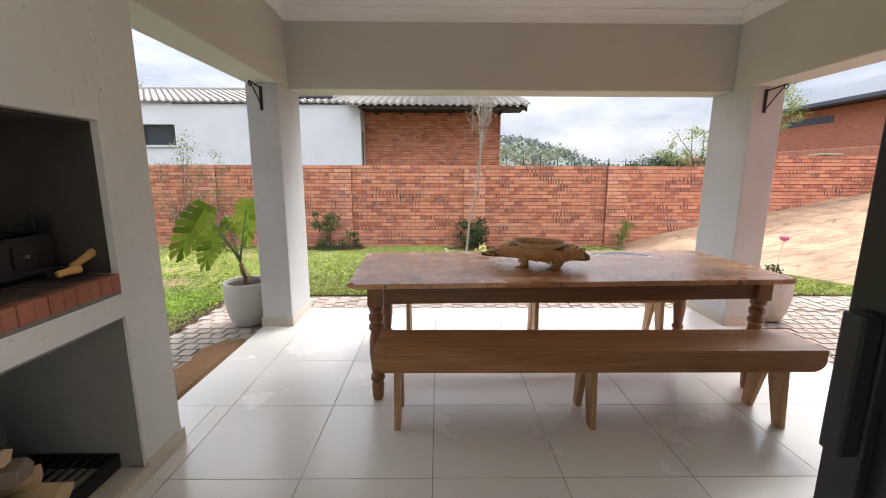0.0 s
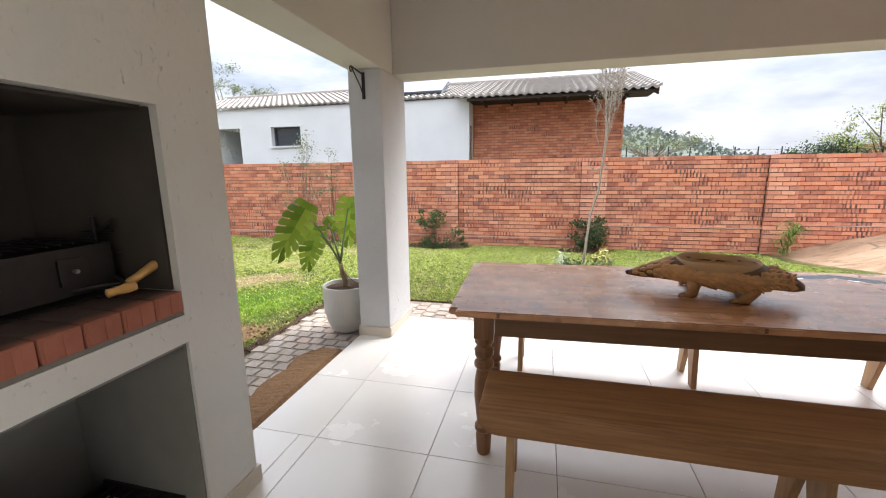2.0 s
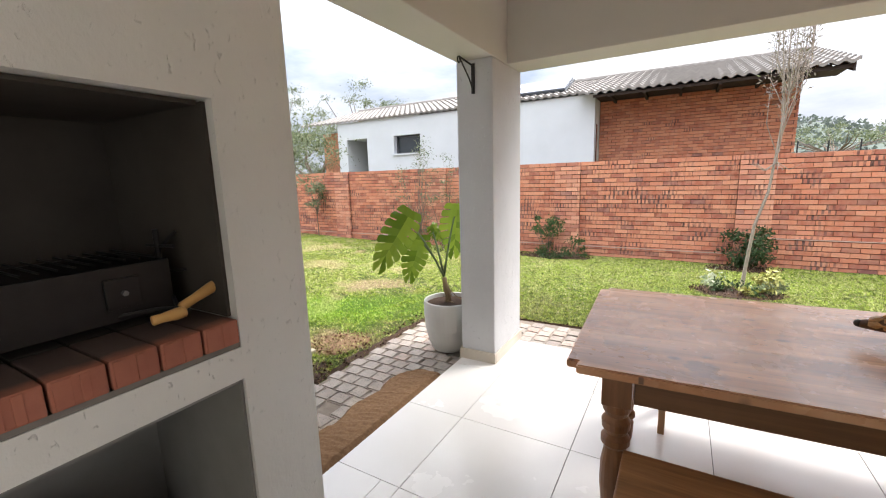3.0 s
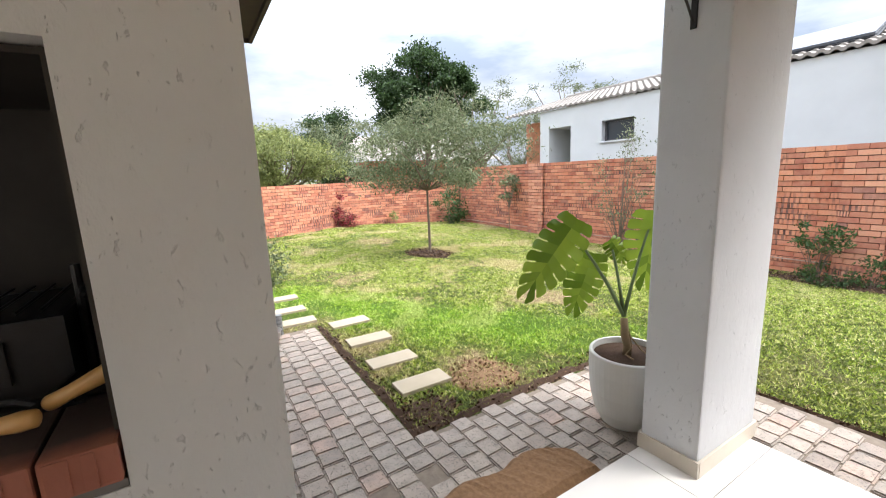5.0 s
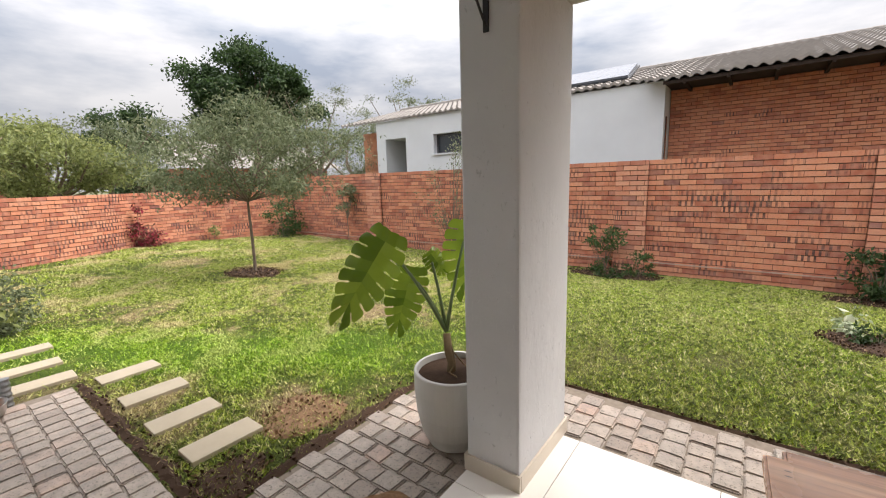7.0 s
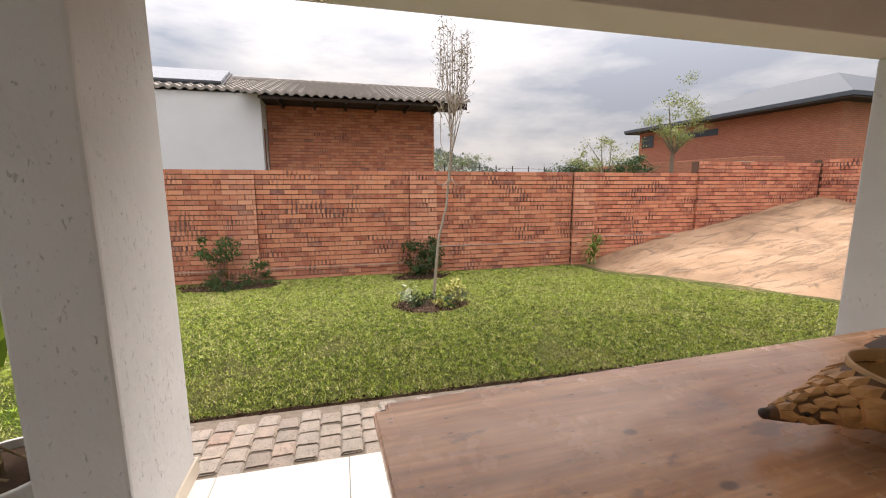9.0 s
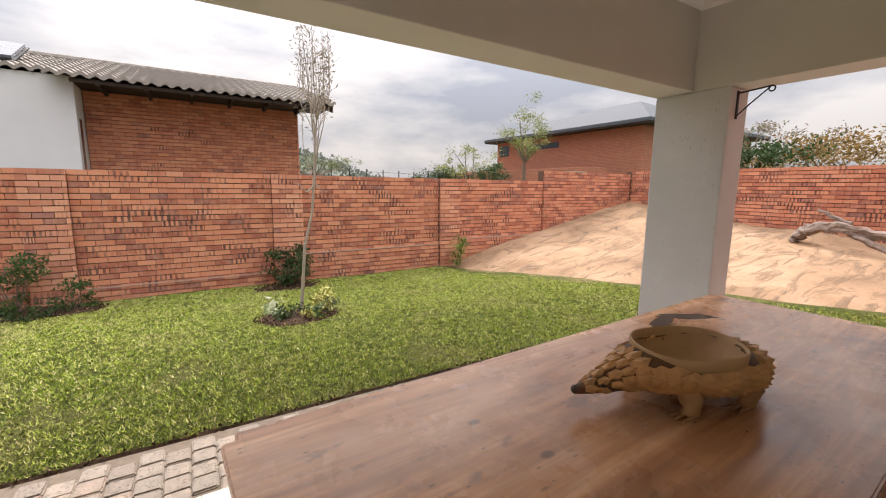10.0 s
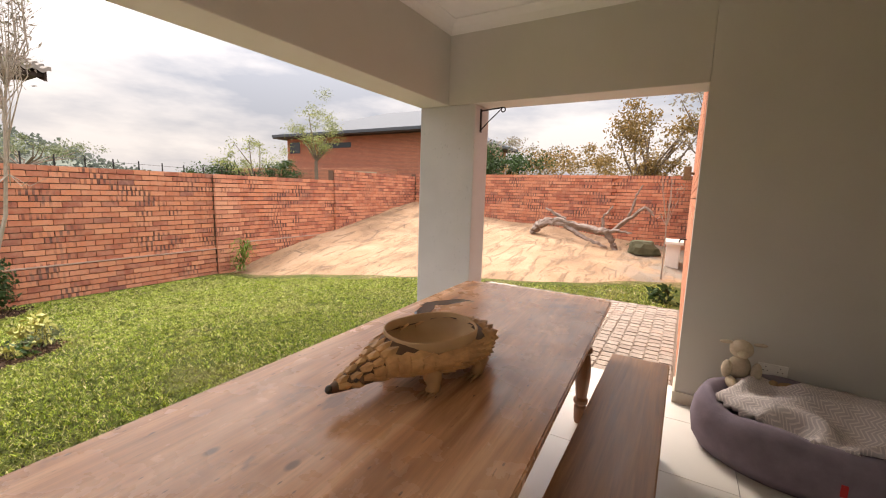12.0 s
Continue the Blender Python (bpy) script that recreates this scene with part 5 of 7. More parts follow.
for k in range(90):
    z0 = g.uniform(0, 0.55)
    a = g.uniform(0, 6.28)
    L = g.uniform(0.18, 0.32)
    b0 = Vector((g.uniform(-0.07, 0.07) + z0 * 0.25, g.uniform(-0.05, 0.05), z0))
    o = Vector((math.cos(a), math.sin(a) * 0.7, 0))
    p = [b0, b0 + o * L * 0.35 + Vector((0, 0, L * 0.45)), b0 + o * L * 0.75 + Vector((0, 0, L * 0.4)), b0 + o * L + Vector((0, 0, L * 0.05))]
    sd = o.cross(Vector((0, 0, 1))) * 0.012
    vs = [(bm.verts.new(q - sd * w), bm.verts.new(q + sd * w)) for q, w in zip(p, (0.8, 1, 0.8, 0.1))]
    for q, w_ in zip(vs, vs[1:]):
        bm.faces.new((q[0], q[1], w_[1], w_[0]))
tagged(part("leaves", bm, M_LEAF_BRIGHT, lily), kind="stuff")

# ---- east pot and ornaments ----
pe = planter((3.28, 1.62, -0.045), "pale grey round concrete planter with low greenery on the pavers")
plant("potted_herb", (3.28, 1.62, 0.345), 0.14, 0.12, 260, 0.04, M_LEAF, "low green leaves in a round planter", 52, clumps=8, clump=0.06, thick=0.004)
fl = thing("garden_ornament", (3.34, 1.60, 0.35), "pink flower ornament on a thin wire stem in a planter", "ornament")
bm = bmesh.new()
tube(bm, [(-0.04, 0, 0), (-0.01, 0, 0.2), (0.02, 0, 0.40)], 0.003, 5)
part("stem", bm, M_STEEL, fl)
bm = bmesh.new()
lathe(bm, [(0.004, 0.39), (0.03, 0.40), (0.045, 0.43), (0.04, 0.435), (0.025, 0.41), (0.003, 0.405)], 12, (0.02, 0, 0))
part("flower_head", bm, M_PINK, fl)


def bracket(x):
    b = thing("plant_bracket", (x, SOUTH - 0.001, 1.88), "black wrought iron hanging basket bracket on the pillar", "bracket", "brackets on the pillars")
    part("wall_plate", boxes(((-0.012, -0.008, 0.0), (0.012, 0.0, 0.19)), bevel=0.002), M_IRON, b)
    bm = bmesh.new()
    tube(bm, [(0, -0.006, 0.175), (0, -0.20, 0.19)], 0.006, 8)
    tube(bm, [(0, -0.20, 0.19)] + [(0, -0.20 - 0.018 * math.sin(a), 0.172 + 0.018 * math.cos(a)) for a in np.linspace(0.5, 5.2, 9)], 0.005, 8)
    part("arm", bm, M_IRON, b)
    bm = bmesh.new()
    tube(bm, [(0, -0.006, 0.02), (0.004, -0.07, 0.085), (0, -0.19, 0.185)], 0.005, 8)
    part("brace", bm, M_IRON, b)


bracket(-1.435)
bracket(2.76)

# ---- dog bed corner ----
bed = thing("dog_bed", (2.25, -0.92, 0.0), "mauve grey padded oval dog bed on the tiles by the wall", "dog bed")
bm = bmesh.new()
N = 48
rings = []
for k in range(N):
    a = 2 * math.pi * k / N
    cx, cy = 0.31 * math.cos(a), 0.47 * math.sin(a)
    seam = abs(math.sin(a * 4 + 0.6)) ** 0.35
    top_ = 0.325 + 0.03 * math.cos(a) + 0.012 * math.sin(5 * a) - 0.02 * (1 - seam)
    ring = []
    for m in range(10):
        b_ = 2 * math.pi * m / 10
        rr_ = 0.040 + 0.034 * seam
        zz = top_ / 2 + top_ / 2 * math.sin(b_)
        ring.append(bm.verts.new((cx * (1 + rr_ * math.cos(b_) / 0.31), cy * (1 + rr_ * math.cos(b_) / 0.47), zz)))
    rings.append(ring)
for k in range(N):
    q, w_ = rings[k], rings[(k + 1) % N]
    for m in range(10):
        bm.faces.new((q[m], q[(m + 1) % 10], w_[(m + 1) % 10], w_[m]))
part("padded_rim", bm, M_PURPLE, bed, smooth=True)
bm = bmesh.new()
lathe(bm, [(0.30, 0.005), (0.31, 0.03), (0.02, 0.05)], 32)
bmesh.ops.scale(bm, vec=(1, 1.5, 1), verts=bm.verts)
part("base", bm, M_PURPLE, bed, smooth=True)
bm = bmesh.new()
grid_mesh(bm, -0.30, 0.27, -0.47, 0.43, 0.03, lambda x, y: 0.165 + 0.075 * max(0, 1 - (x / 0.33) ** 2 - (y / 0.5) ** 2) ** 0.6 + 0.05 * (1 - abs(noise.noise(Vector((x * 5 + y * 2, y * 3.4, 1)))) * 4) + 0.02 * noise.noise(Vector((x * 13, y * 9, 4))) + 0.05 * smooth01((x + 0.30) / 0.4))
for f in [f for f in bm.faces if (f.calc_center_median().x / 0.29) ** 2 + (f.calc_center_median().y / 0.46) ** 2 > 1.0]:
    bm.faces.remove(f)
cushion = solid("cushion", bm, M_HERRING, "cream herringbone patterned cushion lying in the dog bed", "cushion", smooth=True)
cushion.matrix_world = pose(2.25, -0.92, 0.07)
sm = cushion.modifiers.new("thick", "SOLIDIFY")
sm.thickness = 0.03
part("tag", boxes(((-0.384, -0.055, 0.11), (-0.376, -0.03, 0.165)), bevel=0.003), M_RED, bed, "small red fabric tag")


def ball(bm, c, r, sc=(1, 1, 1)):
    v = bmesh.ops.create_uvsphere(bm, u_segments=14, v_segments=10, radius=r)["verts"]
    for q in v:
        q.co = Vector((q.co.x * sc[0] + c[0], q.co.y * sc[1] + c[1], q.co.z * sc[2] + c[2]))


def plush(name, parent, mat, *balls):
    bm = bmesh.new()
    for c, r, sc in balls:
        ball(bm, c, r, sc)
    return part(name, bm, mat, parent, smooth=True)


toy = thing("plush_lamb", (0, 0, 0), "cream plush lamb toy sitting on the rim of the dog bed", "toy")
plush("body", toy, M_PLUSH, ((0, 0, 0.09), 0.06, (0.9, 1, 1.25)))
plush("head", toy, M_PLUSH, ((-0.015, 0.01, 0.215), 0.058, (0.95, 1.05, 0.95)))
plush("muzzle", toy, M_PLUSH, ((-0.06, 0.012, 0.205), 0.03, (1, 1, 0.8)))
for s in (-1, 1):
    plush("arm", toy, M_PLUSH, ((-0.04, s * 0.075, 0.09), 0.03, (1, 0.9, 1.9)))
    plush("leg", toy, M_PLUSH, ((-0.09, s * 0.055, 0.03), 0.034, (1.5, 0.9, 0.9)))
    plush("ear", toy, M_PLUSH, ((0.0, s * 0.085, 0.245), 0.022, (0.6, 1.7, 0.5)))
toy.matrix_world = pose(2.50, -0.61, 0.305, 0, -8, 12)
toy2 = thing("plush_toy", (0, 0, 0), "small tan plush toy lying in the dog bed", "toy")
plush("body", toy2, M_PLUSH2, ((0, 0, 0.03), 0.035, (1, 1.6, 0.8)))
plush("head", toy2, M_PLUSH2, ((0.0, 0.07, 0.035), 0.024, (1, 1, 1)))
plush("leg", toy2, M_PLUSH2, ((0.0, -0.08, 0.02), 0.018, (1, 1.5, 0.8)))
toy2.matrix_world = pose(2.47, -0.85, 0.30)
sock = thing("double_socket", (WALL_X, -0.80, 0.36), "white double wall socket on the grey wall", "socket")
part("plate", boxes(((-0.010, -0.073, -0.035), (-0.0, 0.073, 0.035)), bevel=0.003), M_PLASTIC, sock)
for s in (-0.036, 0.036):
    for dy, dz in ((0, 0.014), (-0.011, -0.008), (0.011, -0.008)):
        bm = bmesh.new()
        tube(bm, [(-0.0115, s + dy, dz), (-0.009, s + dy, dz)], 0.003, 8)
        part("pin_hole", bm, M_RUBBER, sock)
    part("switch", boxes(((-0.0135, s - 0.008, 0.022), (-0.0101, s + 0.008, 0.031)), bevel=0.001), M_PLASTIC, sock)

# ---- open folding door ----
door = thing("folding_door", (0.675, -1.63, 0.0), "black aluminium folding door stacked open beside the doorway", "door")
part("stile", boxes(((0.0, -0.06, 0.012), (0.045, 0.0, 2.28)), bevel=0.003), M_DARK, door)
part("stile", boxes(((0.0, -0.95, 0.012), (0.045, -0.88, 2.28)), bevel=0.003), M_DARK, door)
part("rail", boxes(((0.0, -0.879, 0.012), (0.045, -0.061, 0.12)), bevel=0.002), M_DARK, door)
part("rail", boxes(((0.0, -0.879, 2.20), (0.045, -0.061, 2.28)), bevel=0.002), M_DARK, door)
part("pane", boxes(((0.018, -0.879, 0.121), (0.026, -0.061, 2.199))), M_DARK, door)
part("stile", boxes(((0.055, -0.06, 0.012), (0.10, 0.0, 2.28)), bevel=0.003), M_DARK, door)
part("pane", boxes(((0.07, -0.879, 0.121), (0.078, -0.061, 2.199))), M_DARK, door)
part("handle", boxes(((-0.03, -0.055, 0.93), (-0.001, -0.02, 1.16)), bevel=0.004), M_DARK, door, "black lever handle plate")

# ---- west garden: hose pillar, tap, bowl, steps, mat ----
PX0, PX1, PY0, PY1, PTOP = -4.72, -4.50, -1.6, -0.12, 1.215
pw_ = solid("garden_pier", boxes(((PX0 + 0.01, PY0, -0.3), (PX1 - 0.01, PY1 - 0.01, PTOP - 0.02))), M_MORTAR_SHADED, kind="structure")
part("coping", boxes(((PX0 - 0.004, PY0, PTOP + 0.006), (PX1 + 0.004, PY1 + 0.004, PTOP + 0.03)), bevel=0.006), M_BRICK2, pw_, kind="structure")
pier_bricks = courses("y", PY0, PY1 - 0.001, PTOP, lambda m, z: 0.0, 0.05, 1.0, "y", PX1, -0.1) + courses("x", PX0 + 0.0, PX1 - 0.051, PTOP, lambda m, z: 0.0, 0.05, 1.0, "x", PY1, -0.1)
hose = thing("garden_hose", (-4.55, -0.075, 0.55), "green garden hose coiled on a hanger at the brick pier", "hose")
for k in range(7):
    bm = bmesh.new()
    ph = k * 0.9
    rx, rz = 0.075 + 0.012 * (k % 3), 0.27 + 0.03 * (k % 4)
    pts = [(0.03 * math.sin(ph) + rx * math.sin(a), 0.06 + 0.055 * math.sin(a + ph) + 0.008 * k, 0.33 - rz + rz * math.cos(a)) for a in np.linspace(0, 2 * math.pi, 25)]
    tube(bm, pts, 0.0085, 6, False)
    part("coil", bm, M_HOSE, hose, smooth=True)
bm = bmesh.new()
tube(bm, [(0.07, 0.03, -0.2), (0.10, 0.08, -0.35), (0.09, 0.10, -0.48)], 0.0095, 6)
part("hose_end", bm, M_HOSE, hose, smooth=True)
tap = thing("garden_tap", (-4.56, -0.11, 0.62), "brass garden tap with orange hose fitting on the pier", "tap")
bm = bmesh.new()
tube(bm, [(0, 0, 0), (0, 0.10, 0), (0, 0.13, -0.03), (0, 0.13, -0.07)], [0.012, 0.014, 0.013, 0.010], 10)
part("spout", bm, M_STEEL, tap, smooth=True)
bm = bmesh.new()
tube(bm, [(0, 0.13, -0.072), (0, 0.13, -0.14)], [0.018, 0.014], 10)
part("fitting", bm, M_ORANGE, tap, "orange plastic hose fitting")
bm = bmesh.new()
tube(bm, [(0.0, 0.14, -0.19), (0.02, 0.14, -0.27)], [0.015, 0.012], 10)
part("fitting", bm, M_ORANGE, tap, "orange plastic hose fitting")
part("tap_handle", boxes(((-0.035, 0.07, 0.022), (0.035, 0.085, 0.034)), bevel=0.003), M_STEEL, tap)
bm = bmesh.new()
tube(bm, [(0, -0.0, 0.0), (0.0, 0.0, 0.015)], 0.004, 6)
bowl2 = thing("water_bowl", (-4.32, -0.01, -0.045), "round steel pet water bowl on the pavers", "bowl")
bm = bmesh.new()
lathe(bm, [(0.105, 0.0), (0.115, 0.01), (0.128, 0.075), (0.133, 0.08), (0.124, 0.076), (0.10, 0.02), (0.01, 0.016)], 32)
part("dish", bm, M_STEEL, bowl2, smooth=True)
bottle = thing("trap_bottle", (-4.42, 0.12, -0.06), "dark corrugated drain pipe stub beside the pier", "pipe")
bm = bmesh.new()
lathe(bm, [(0.028 + 0.006 * (k % 2), 0.018 * k) for k in range(12)], 18)
part("pipe", bm, M_BOLT, bottle)

SG = random.Random(9)
for k, (x, y) in enumerate(((-2.84, 0.77), (-3.305, 0.755), (-3.80, 0.757), (-4.32, 0.757), (-4.67, 0.32), (-5.13, 0.32), (-5.63, 0.345))):
    st = thing("stepping_stone", (x, y, lawn_z(x, y) + 0.012), "cream cast stone stepping slab set in the lawn", "stepping stone", "stepping stones in the lawn", SG.uniform(-1.5, 1.5))
    part("slab", boxes(((-0.09, -0.19, -0.04), (0.09, 0.19, 0.014)), bevel=0.006), M_STEP, st)

bm = bmesh.new()
CO = random.Random(2)
rows = []
for i in range(60):
    y = -0.24 + 1.29 * i / 59
    e = math.sqrt(max(0.0, 1 - max(0.0, (y - 0.86) / 0.19) ** 2))
    w0 = -1.70 - (0.175 * e) - 0.018 * math.sin(y * 17) - CO.uniform(0, 0.008)
    w1 = -1.585
    rows.append([bm.verts.new((w0 + (w1 - w0) * j / 8, y, -0.044 + (0.030 + CO.uniform(-0.004, 0.004)) * (0 if j in (0, 8) or i == 59 else 1))) for j in range(9)])
for q, w_ in zip(rows, rows[1:]):
    for j in range(8):
        bm.faces.new((q[j], q[j + 1], w_[j + 1], w_[j]))
mat_ = part("coir_mat", bm, M_COIR, None)
tagged(mat_, "rough brown coir matting strip on the pavers beside the patio", "mat")

# ---- east: log, rock, bench, house wall lamp ----
log = thing("dead_tree", (9.4, 0, 0), "weathered grey dead tree trunk with twisted branches on the mound", "driftwood")


def gnarled(bm, pts, r0, r1, seed):
    """A twisted, ridged limb along (y, z) points."""
    g = random.Random(seed)
    n = 14
    path = []
    for i in range(len(pts) - 1):
        for k in range(5):
            a, c = Vector(pts[i]), Vector(pts[i + 1])
            p = a.lerp(c, k / 5)
            path.append(Vector((p.x + g.uniform(-0.014, 0.014), p.y + g.uniform(-0.018, 0.018), p.z + g.uniform(-0.018, 0.018))))
    path.append(Vector(pts[-1]))
    rings = tube(bm, path, [r0 + (r1 - r0) * i / (len(path) - 1) for i in range(len(path))], n)
    for i, (ring, p) in enumerate(zip(rings, path)):
        for k, v in enumerate(ring):
            v.co = p + (v.co - p) * (1 + 0.20 * math.sin(3 * 2 * math.pi * k / n + i * 0.35) + 0.16 * g.uniform(-1, 1))


bm = bmesh.new()
gnarled(bm, [(0, 2.98, 0.40), (0, 2.88, 0.62), (0, 2.6, 0.76), (0, 2.19, 0.72), (0, 1.73, 0.65), (0, 1.25, 0.57), (0, 1.14, 0.42), (0, 1.05, 0.15)], 0.105, 0.060, 1)
part("trunk", bm, M_DEAD, log)
for i, (pts, ra) in enumerate((([(0, 2.2, 0.66), (-0.1, 1.9, 0.5), (-0.1, 1.49, 0.34), (-0.1, 1.2, 0.24)], 0.06), ([(0.05, 1.35, 0.5), (0.05, 1.38, 0.9), (0.05, 1.17, 1.17)], 0.04), ([(0, 1.15, 0.62), (0, 0.75, 0.96), (0, 0.5, 1.18), (0, 0.33, 1.0)], 0.05),
        ([(0, 0.82, 0.95), (0.03, 0.72, 1.42), (0.03, 0.6, 1.65)], 0.03), ([(-0.05, 1.25, 0.6), (-0.08, 1.0, 0.62), (-0.08, 0.72, 0.6)], 0.045), ([(0.1, 2.2, 0.8), (0.12, 2.5, 0.93), (0.12, 2.72, 1.05)], 0.05))):
    bm = bmesh.new()
    gnarled(bm, pts, ra, ra * 0.4, 20 + i)
    part("branch", bm, M_DEAD, log)
rock = thing("boulder", (9.4, 0.46, mound_z(9.4, 0.46) - 0.04), "mossy grey boulder on the sandy mound", "rock")
bm = bmesh.new()
bmesh.ops.create_icosphere(bm, subdivisions=3, radius=0.27)
for v in bm.verts:
    v.co *= 1 + 0.4 * noise.noise(v.co * 3.2) + 0.25 * abs(noise.noise(v.co * 7.0))
    v.co = Vector((v.co.x * 0.9, v.co.y * 1.15, min(0.24, max(-0.05, v.co.z * 1.35)) + 0.10))
part("stone", bm, M_ROCK, rock)
gb = thing("garden_bench", (8.9, -0.10, mound_z(8.9, -0.1)), "white concrete garden bench beside the house wall", "bench")
part("seat", boxes(((-0.35, -0.17, 0.42), (0.35, 0.16, 0.48)), bevel=0.01), M_PLASTIC, gb)
for x in (-0.25, 0.25):
    part("leg", boxes(((x - 0.04, -0.12, -0.05), (x + 0.04, 0.12, 0.419)), bevel=0.01), M_PLASTIC, gb)
lamp = thing("wall_lamp", (6.6, -0.309, 1.75), "brown metal wall lamp on the brick house wall", "lamp")
bm = bmesh.new()
tube(bm, [(0, 0, 0), (0, 0.08, 0)], 0.02, 8)
part("arm", bm, M_STEM, lamp)
part("shade", boxes(((-0.06, 0.05, -0.10), (0.06, 0.15, 0.10)), bevel=0.015), M_STEM, lamp)
th = thing("wall_faucet", (7.0, -0.309, 0.75), "dark tap on the brick house wall", "tap")
bm = bmesh.new()
tube(bm, [(0, 0, 0), (0, 0.09, 0), (0, 0.11, -0.05)], 0.014, 8)
part("spout", bm, M_IRON, th)
plant("thin_tree", (7.6, 0.02, 0.0), 2.2, 0.3, 60, 0.05, M_LEAF_DRY, "thin bare young tree beside the brick house wall", 55, trunk=1.0, clumps=8, clump=0.1, thick=0.012, bark=M_PALEBARK, category="tree")

def tiled_roof(x0, x1, y0, y1, z0, z1, parent, pitch=0.34, name="roof_tiles"):
    """Wavy concrete tiles in rows that overlap, from the eave up to the ridge, along x."""
    nx = int((x1 - x0) / 0.0375)
    rows = int(math.hypot(y1 - y0, z1 - z0) / pitch)
    verts, faces = [], []
    for r in range(rows):
        b = len(verts)
        for lift, q in ((-0.03, r / rows), (0.045, r / rows), (0.0, (r + 1.12) / rows)):
            for i in range(nx + 1):
                x = x0 + (x1 - x0) * i / nx
                wave = 0.032 * (1 + math.sin(2 * math.pi * x / 0.225))
                verts.append((x, y0 + (y1 - y0) * q, z0 + (z1 - z0) * q + lift + wave))
        for k in (0, 1):
            o = b + k * (nx + 1)
            faces += [(o + i, o + i + 1, o + nx + 2 + i, o + nx + 1 + i) for i in range(nx)]
    me = bpy.data.meshes.new(name)
    me.from_pydata(verts, [], faces)
    me.materials.append(M_ROOF)
    ob = new(name, me)
    ob.parent = parent
    return tagged(ob, kind="stuff")


# own roof corner that hangs over the west side
solid("wing_wall", boxes(((-4.42, -0.55, -0.3), (-1.942, -0.338, 2.7))), M_PLASTER, kind="structure")
own = thing("roof_overhang", (-4.44, 0.165, 2.5), "dark tiled roof corner with timber fascia over the west side", "roof")
part("fascia", boxes(((0.0, -0.03, 0.0), (2.5, 0.0, 0.19)), ((0.0, -1.7, 0.0), (0.03, -0.031, 0.19)), bevel=0.004), M_TIMBER, own)
part("soffit", boxes(((0.031, -1.7, 0.03), (2.5, -0.031, 0.05))), M_TIMBER, own)
tiled_roof(-4.56, -2.0, 0.235, -2.2, 2.70, 3.5, None, 0.34, "roof_tiles").parent = own
bpy.data.objects["roof_tiles"].matrix_parent_inverse = own.matrix_world.inverted()


# ---- neighbouring houses ----
nh = thing("neighbour_house", (0, 0, 0.15), "single storey house, white and brick walls, grey tiled roof", "house")
part("wall", boxes(((-2.39, 11.79, -0.5), (2.05, 19.0, 3.21))), M_MORTAR_SHADED, nh, "red brick wall")
for a_, b_ in (((-12.0, 11.02, -0.5), (-11.55, 19, 3.36)), ((-10.55, 11.02, -0.5), (-9.30, 11.6, 3.36)), ((-8.17, 11.02, -0.5), (-2.40, 19, 3.33)), ((-11.55, 11.02, 2.72), (-10.55, 19, 3.36)), ((-9.30, 11.02, 2.72), (-8.17, 11.6, 3.36)), ((-9.30, 11.02, -0.5), (-8.17, 11.6, 2.08)), ((-11.55, 12.4, -0.5), (-10.55, 12.6, 2.72))):
    part("wall", boxes((a_, b_)), M_WHITE, nh, "white plastered wall")
win = part("window", boxes(((-9.30, 11.20, 2.08), (-9.24, 11.26, 2.72)), ((-8.23, 11.20, 2.08), (-8.17, 11.26, 2.72)), ((-9.24, 11.20, 2.08), (-8.23, 11.26, 2.13)), ((-9.24, 11.20, 2.66), (-8.23, 11.26, 2.72))), M_FRAME, nh)
part("pane", boxes(((-9.24, 11.225, 2.13), (-8.23, 11.235, 2.66))), M_GLASS, win)
part("window_sill", boxes(((-9.36, 10.97, 2.03), (-8.11, 11.019, 2.08))), M_WHITE, win)
win = part("window", boxes(((-2.399, 11.24, 1.2), (-2.393, 11.44, 2.55))), M_GLASS, nh)
part("wall", boxes(((-14.0, 12.2, -0.5), (-12.001, 19, 3.2))), M_BRICK2, nh, "red brick wall")
tiled_roof(-2.75, 2.78, 10.55, 14.6, 3.26, 4.42, nh)
tiled_roof(-13.9, -2.752, 10.95, 14.6, 3.36, 4.36, nh)
part("roof_back", boxes(((-13.9, 14.5, 3.9), (2.78, 19, 4.35))), M_ROOF, nh)
bm = bmesh.new()
for k in range(36):
    x = -13.9 + k * 0.464
    tube(bm, [(x, 14.6, 4.43), (x + 0.47, 14.6, 4.43)], [0.10, 0.09], 8)
part("ridge_tiles", bm, M_ROOF, nh)
# Dark strip added for the shadow under the eave; the house has no board here
bm = boxes(((-2.39, 10.62, 3.16), (2.70, 10.65, 3.225)))
part("fascia", bm, M_TIMBER, nh)
for k in range(6):
    x = -2.0 + k * 0.8
    part("rafter_end", boxes(((x, 10.632, 3.13), (x + 0.06, 11.785, 3.21))), M_TIMBER, nh)
part("soffit_board", boxes(((-2.39, 10.632, 3.215), (2.70, 11.785, 3.235))), M_TIMBER, nh)
for k in range(5):
    y = 11.85 + k * 0.7
    zt = 3.20 + (y - 10.6) * 0.286
    part("purlin", boxes(((2.06, y, zt - 0.24), (2.62, y + 0.07, zt - 0.06)), bevel=0.004), M_TIMBER, nh)
bm = bmesh.new()
f = [(2.68, 10.6, 3.09), (2.68, 10.6, 3.28), (2.68, 14.6, 4.42), (2.68, 14.6, 4.22)]
a_ = [bm.verts.new(p) for p in f]
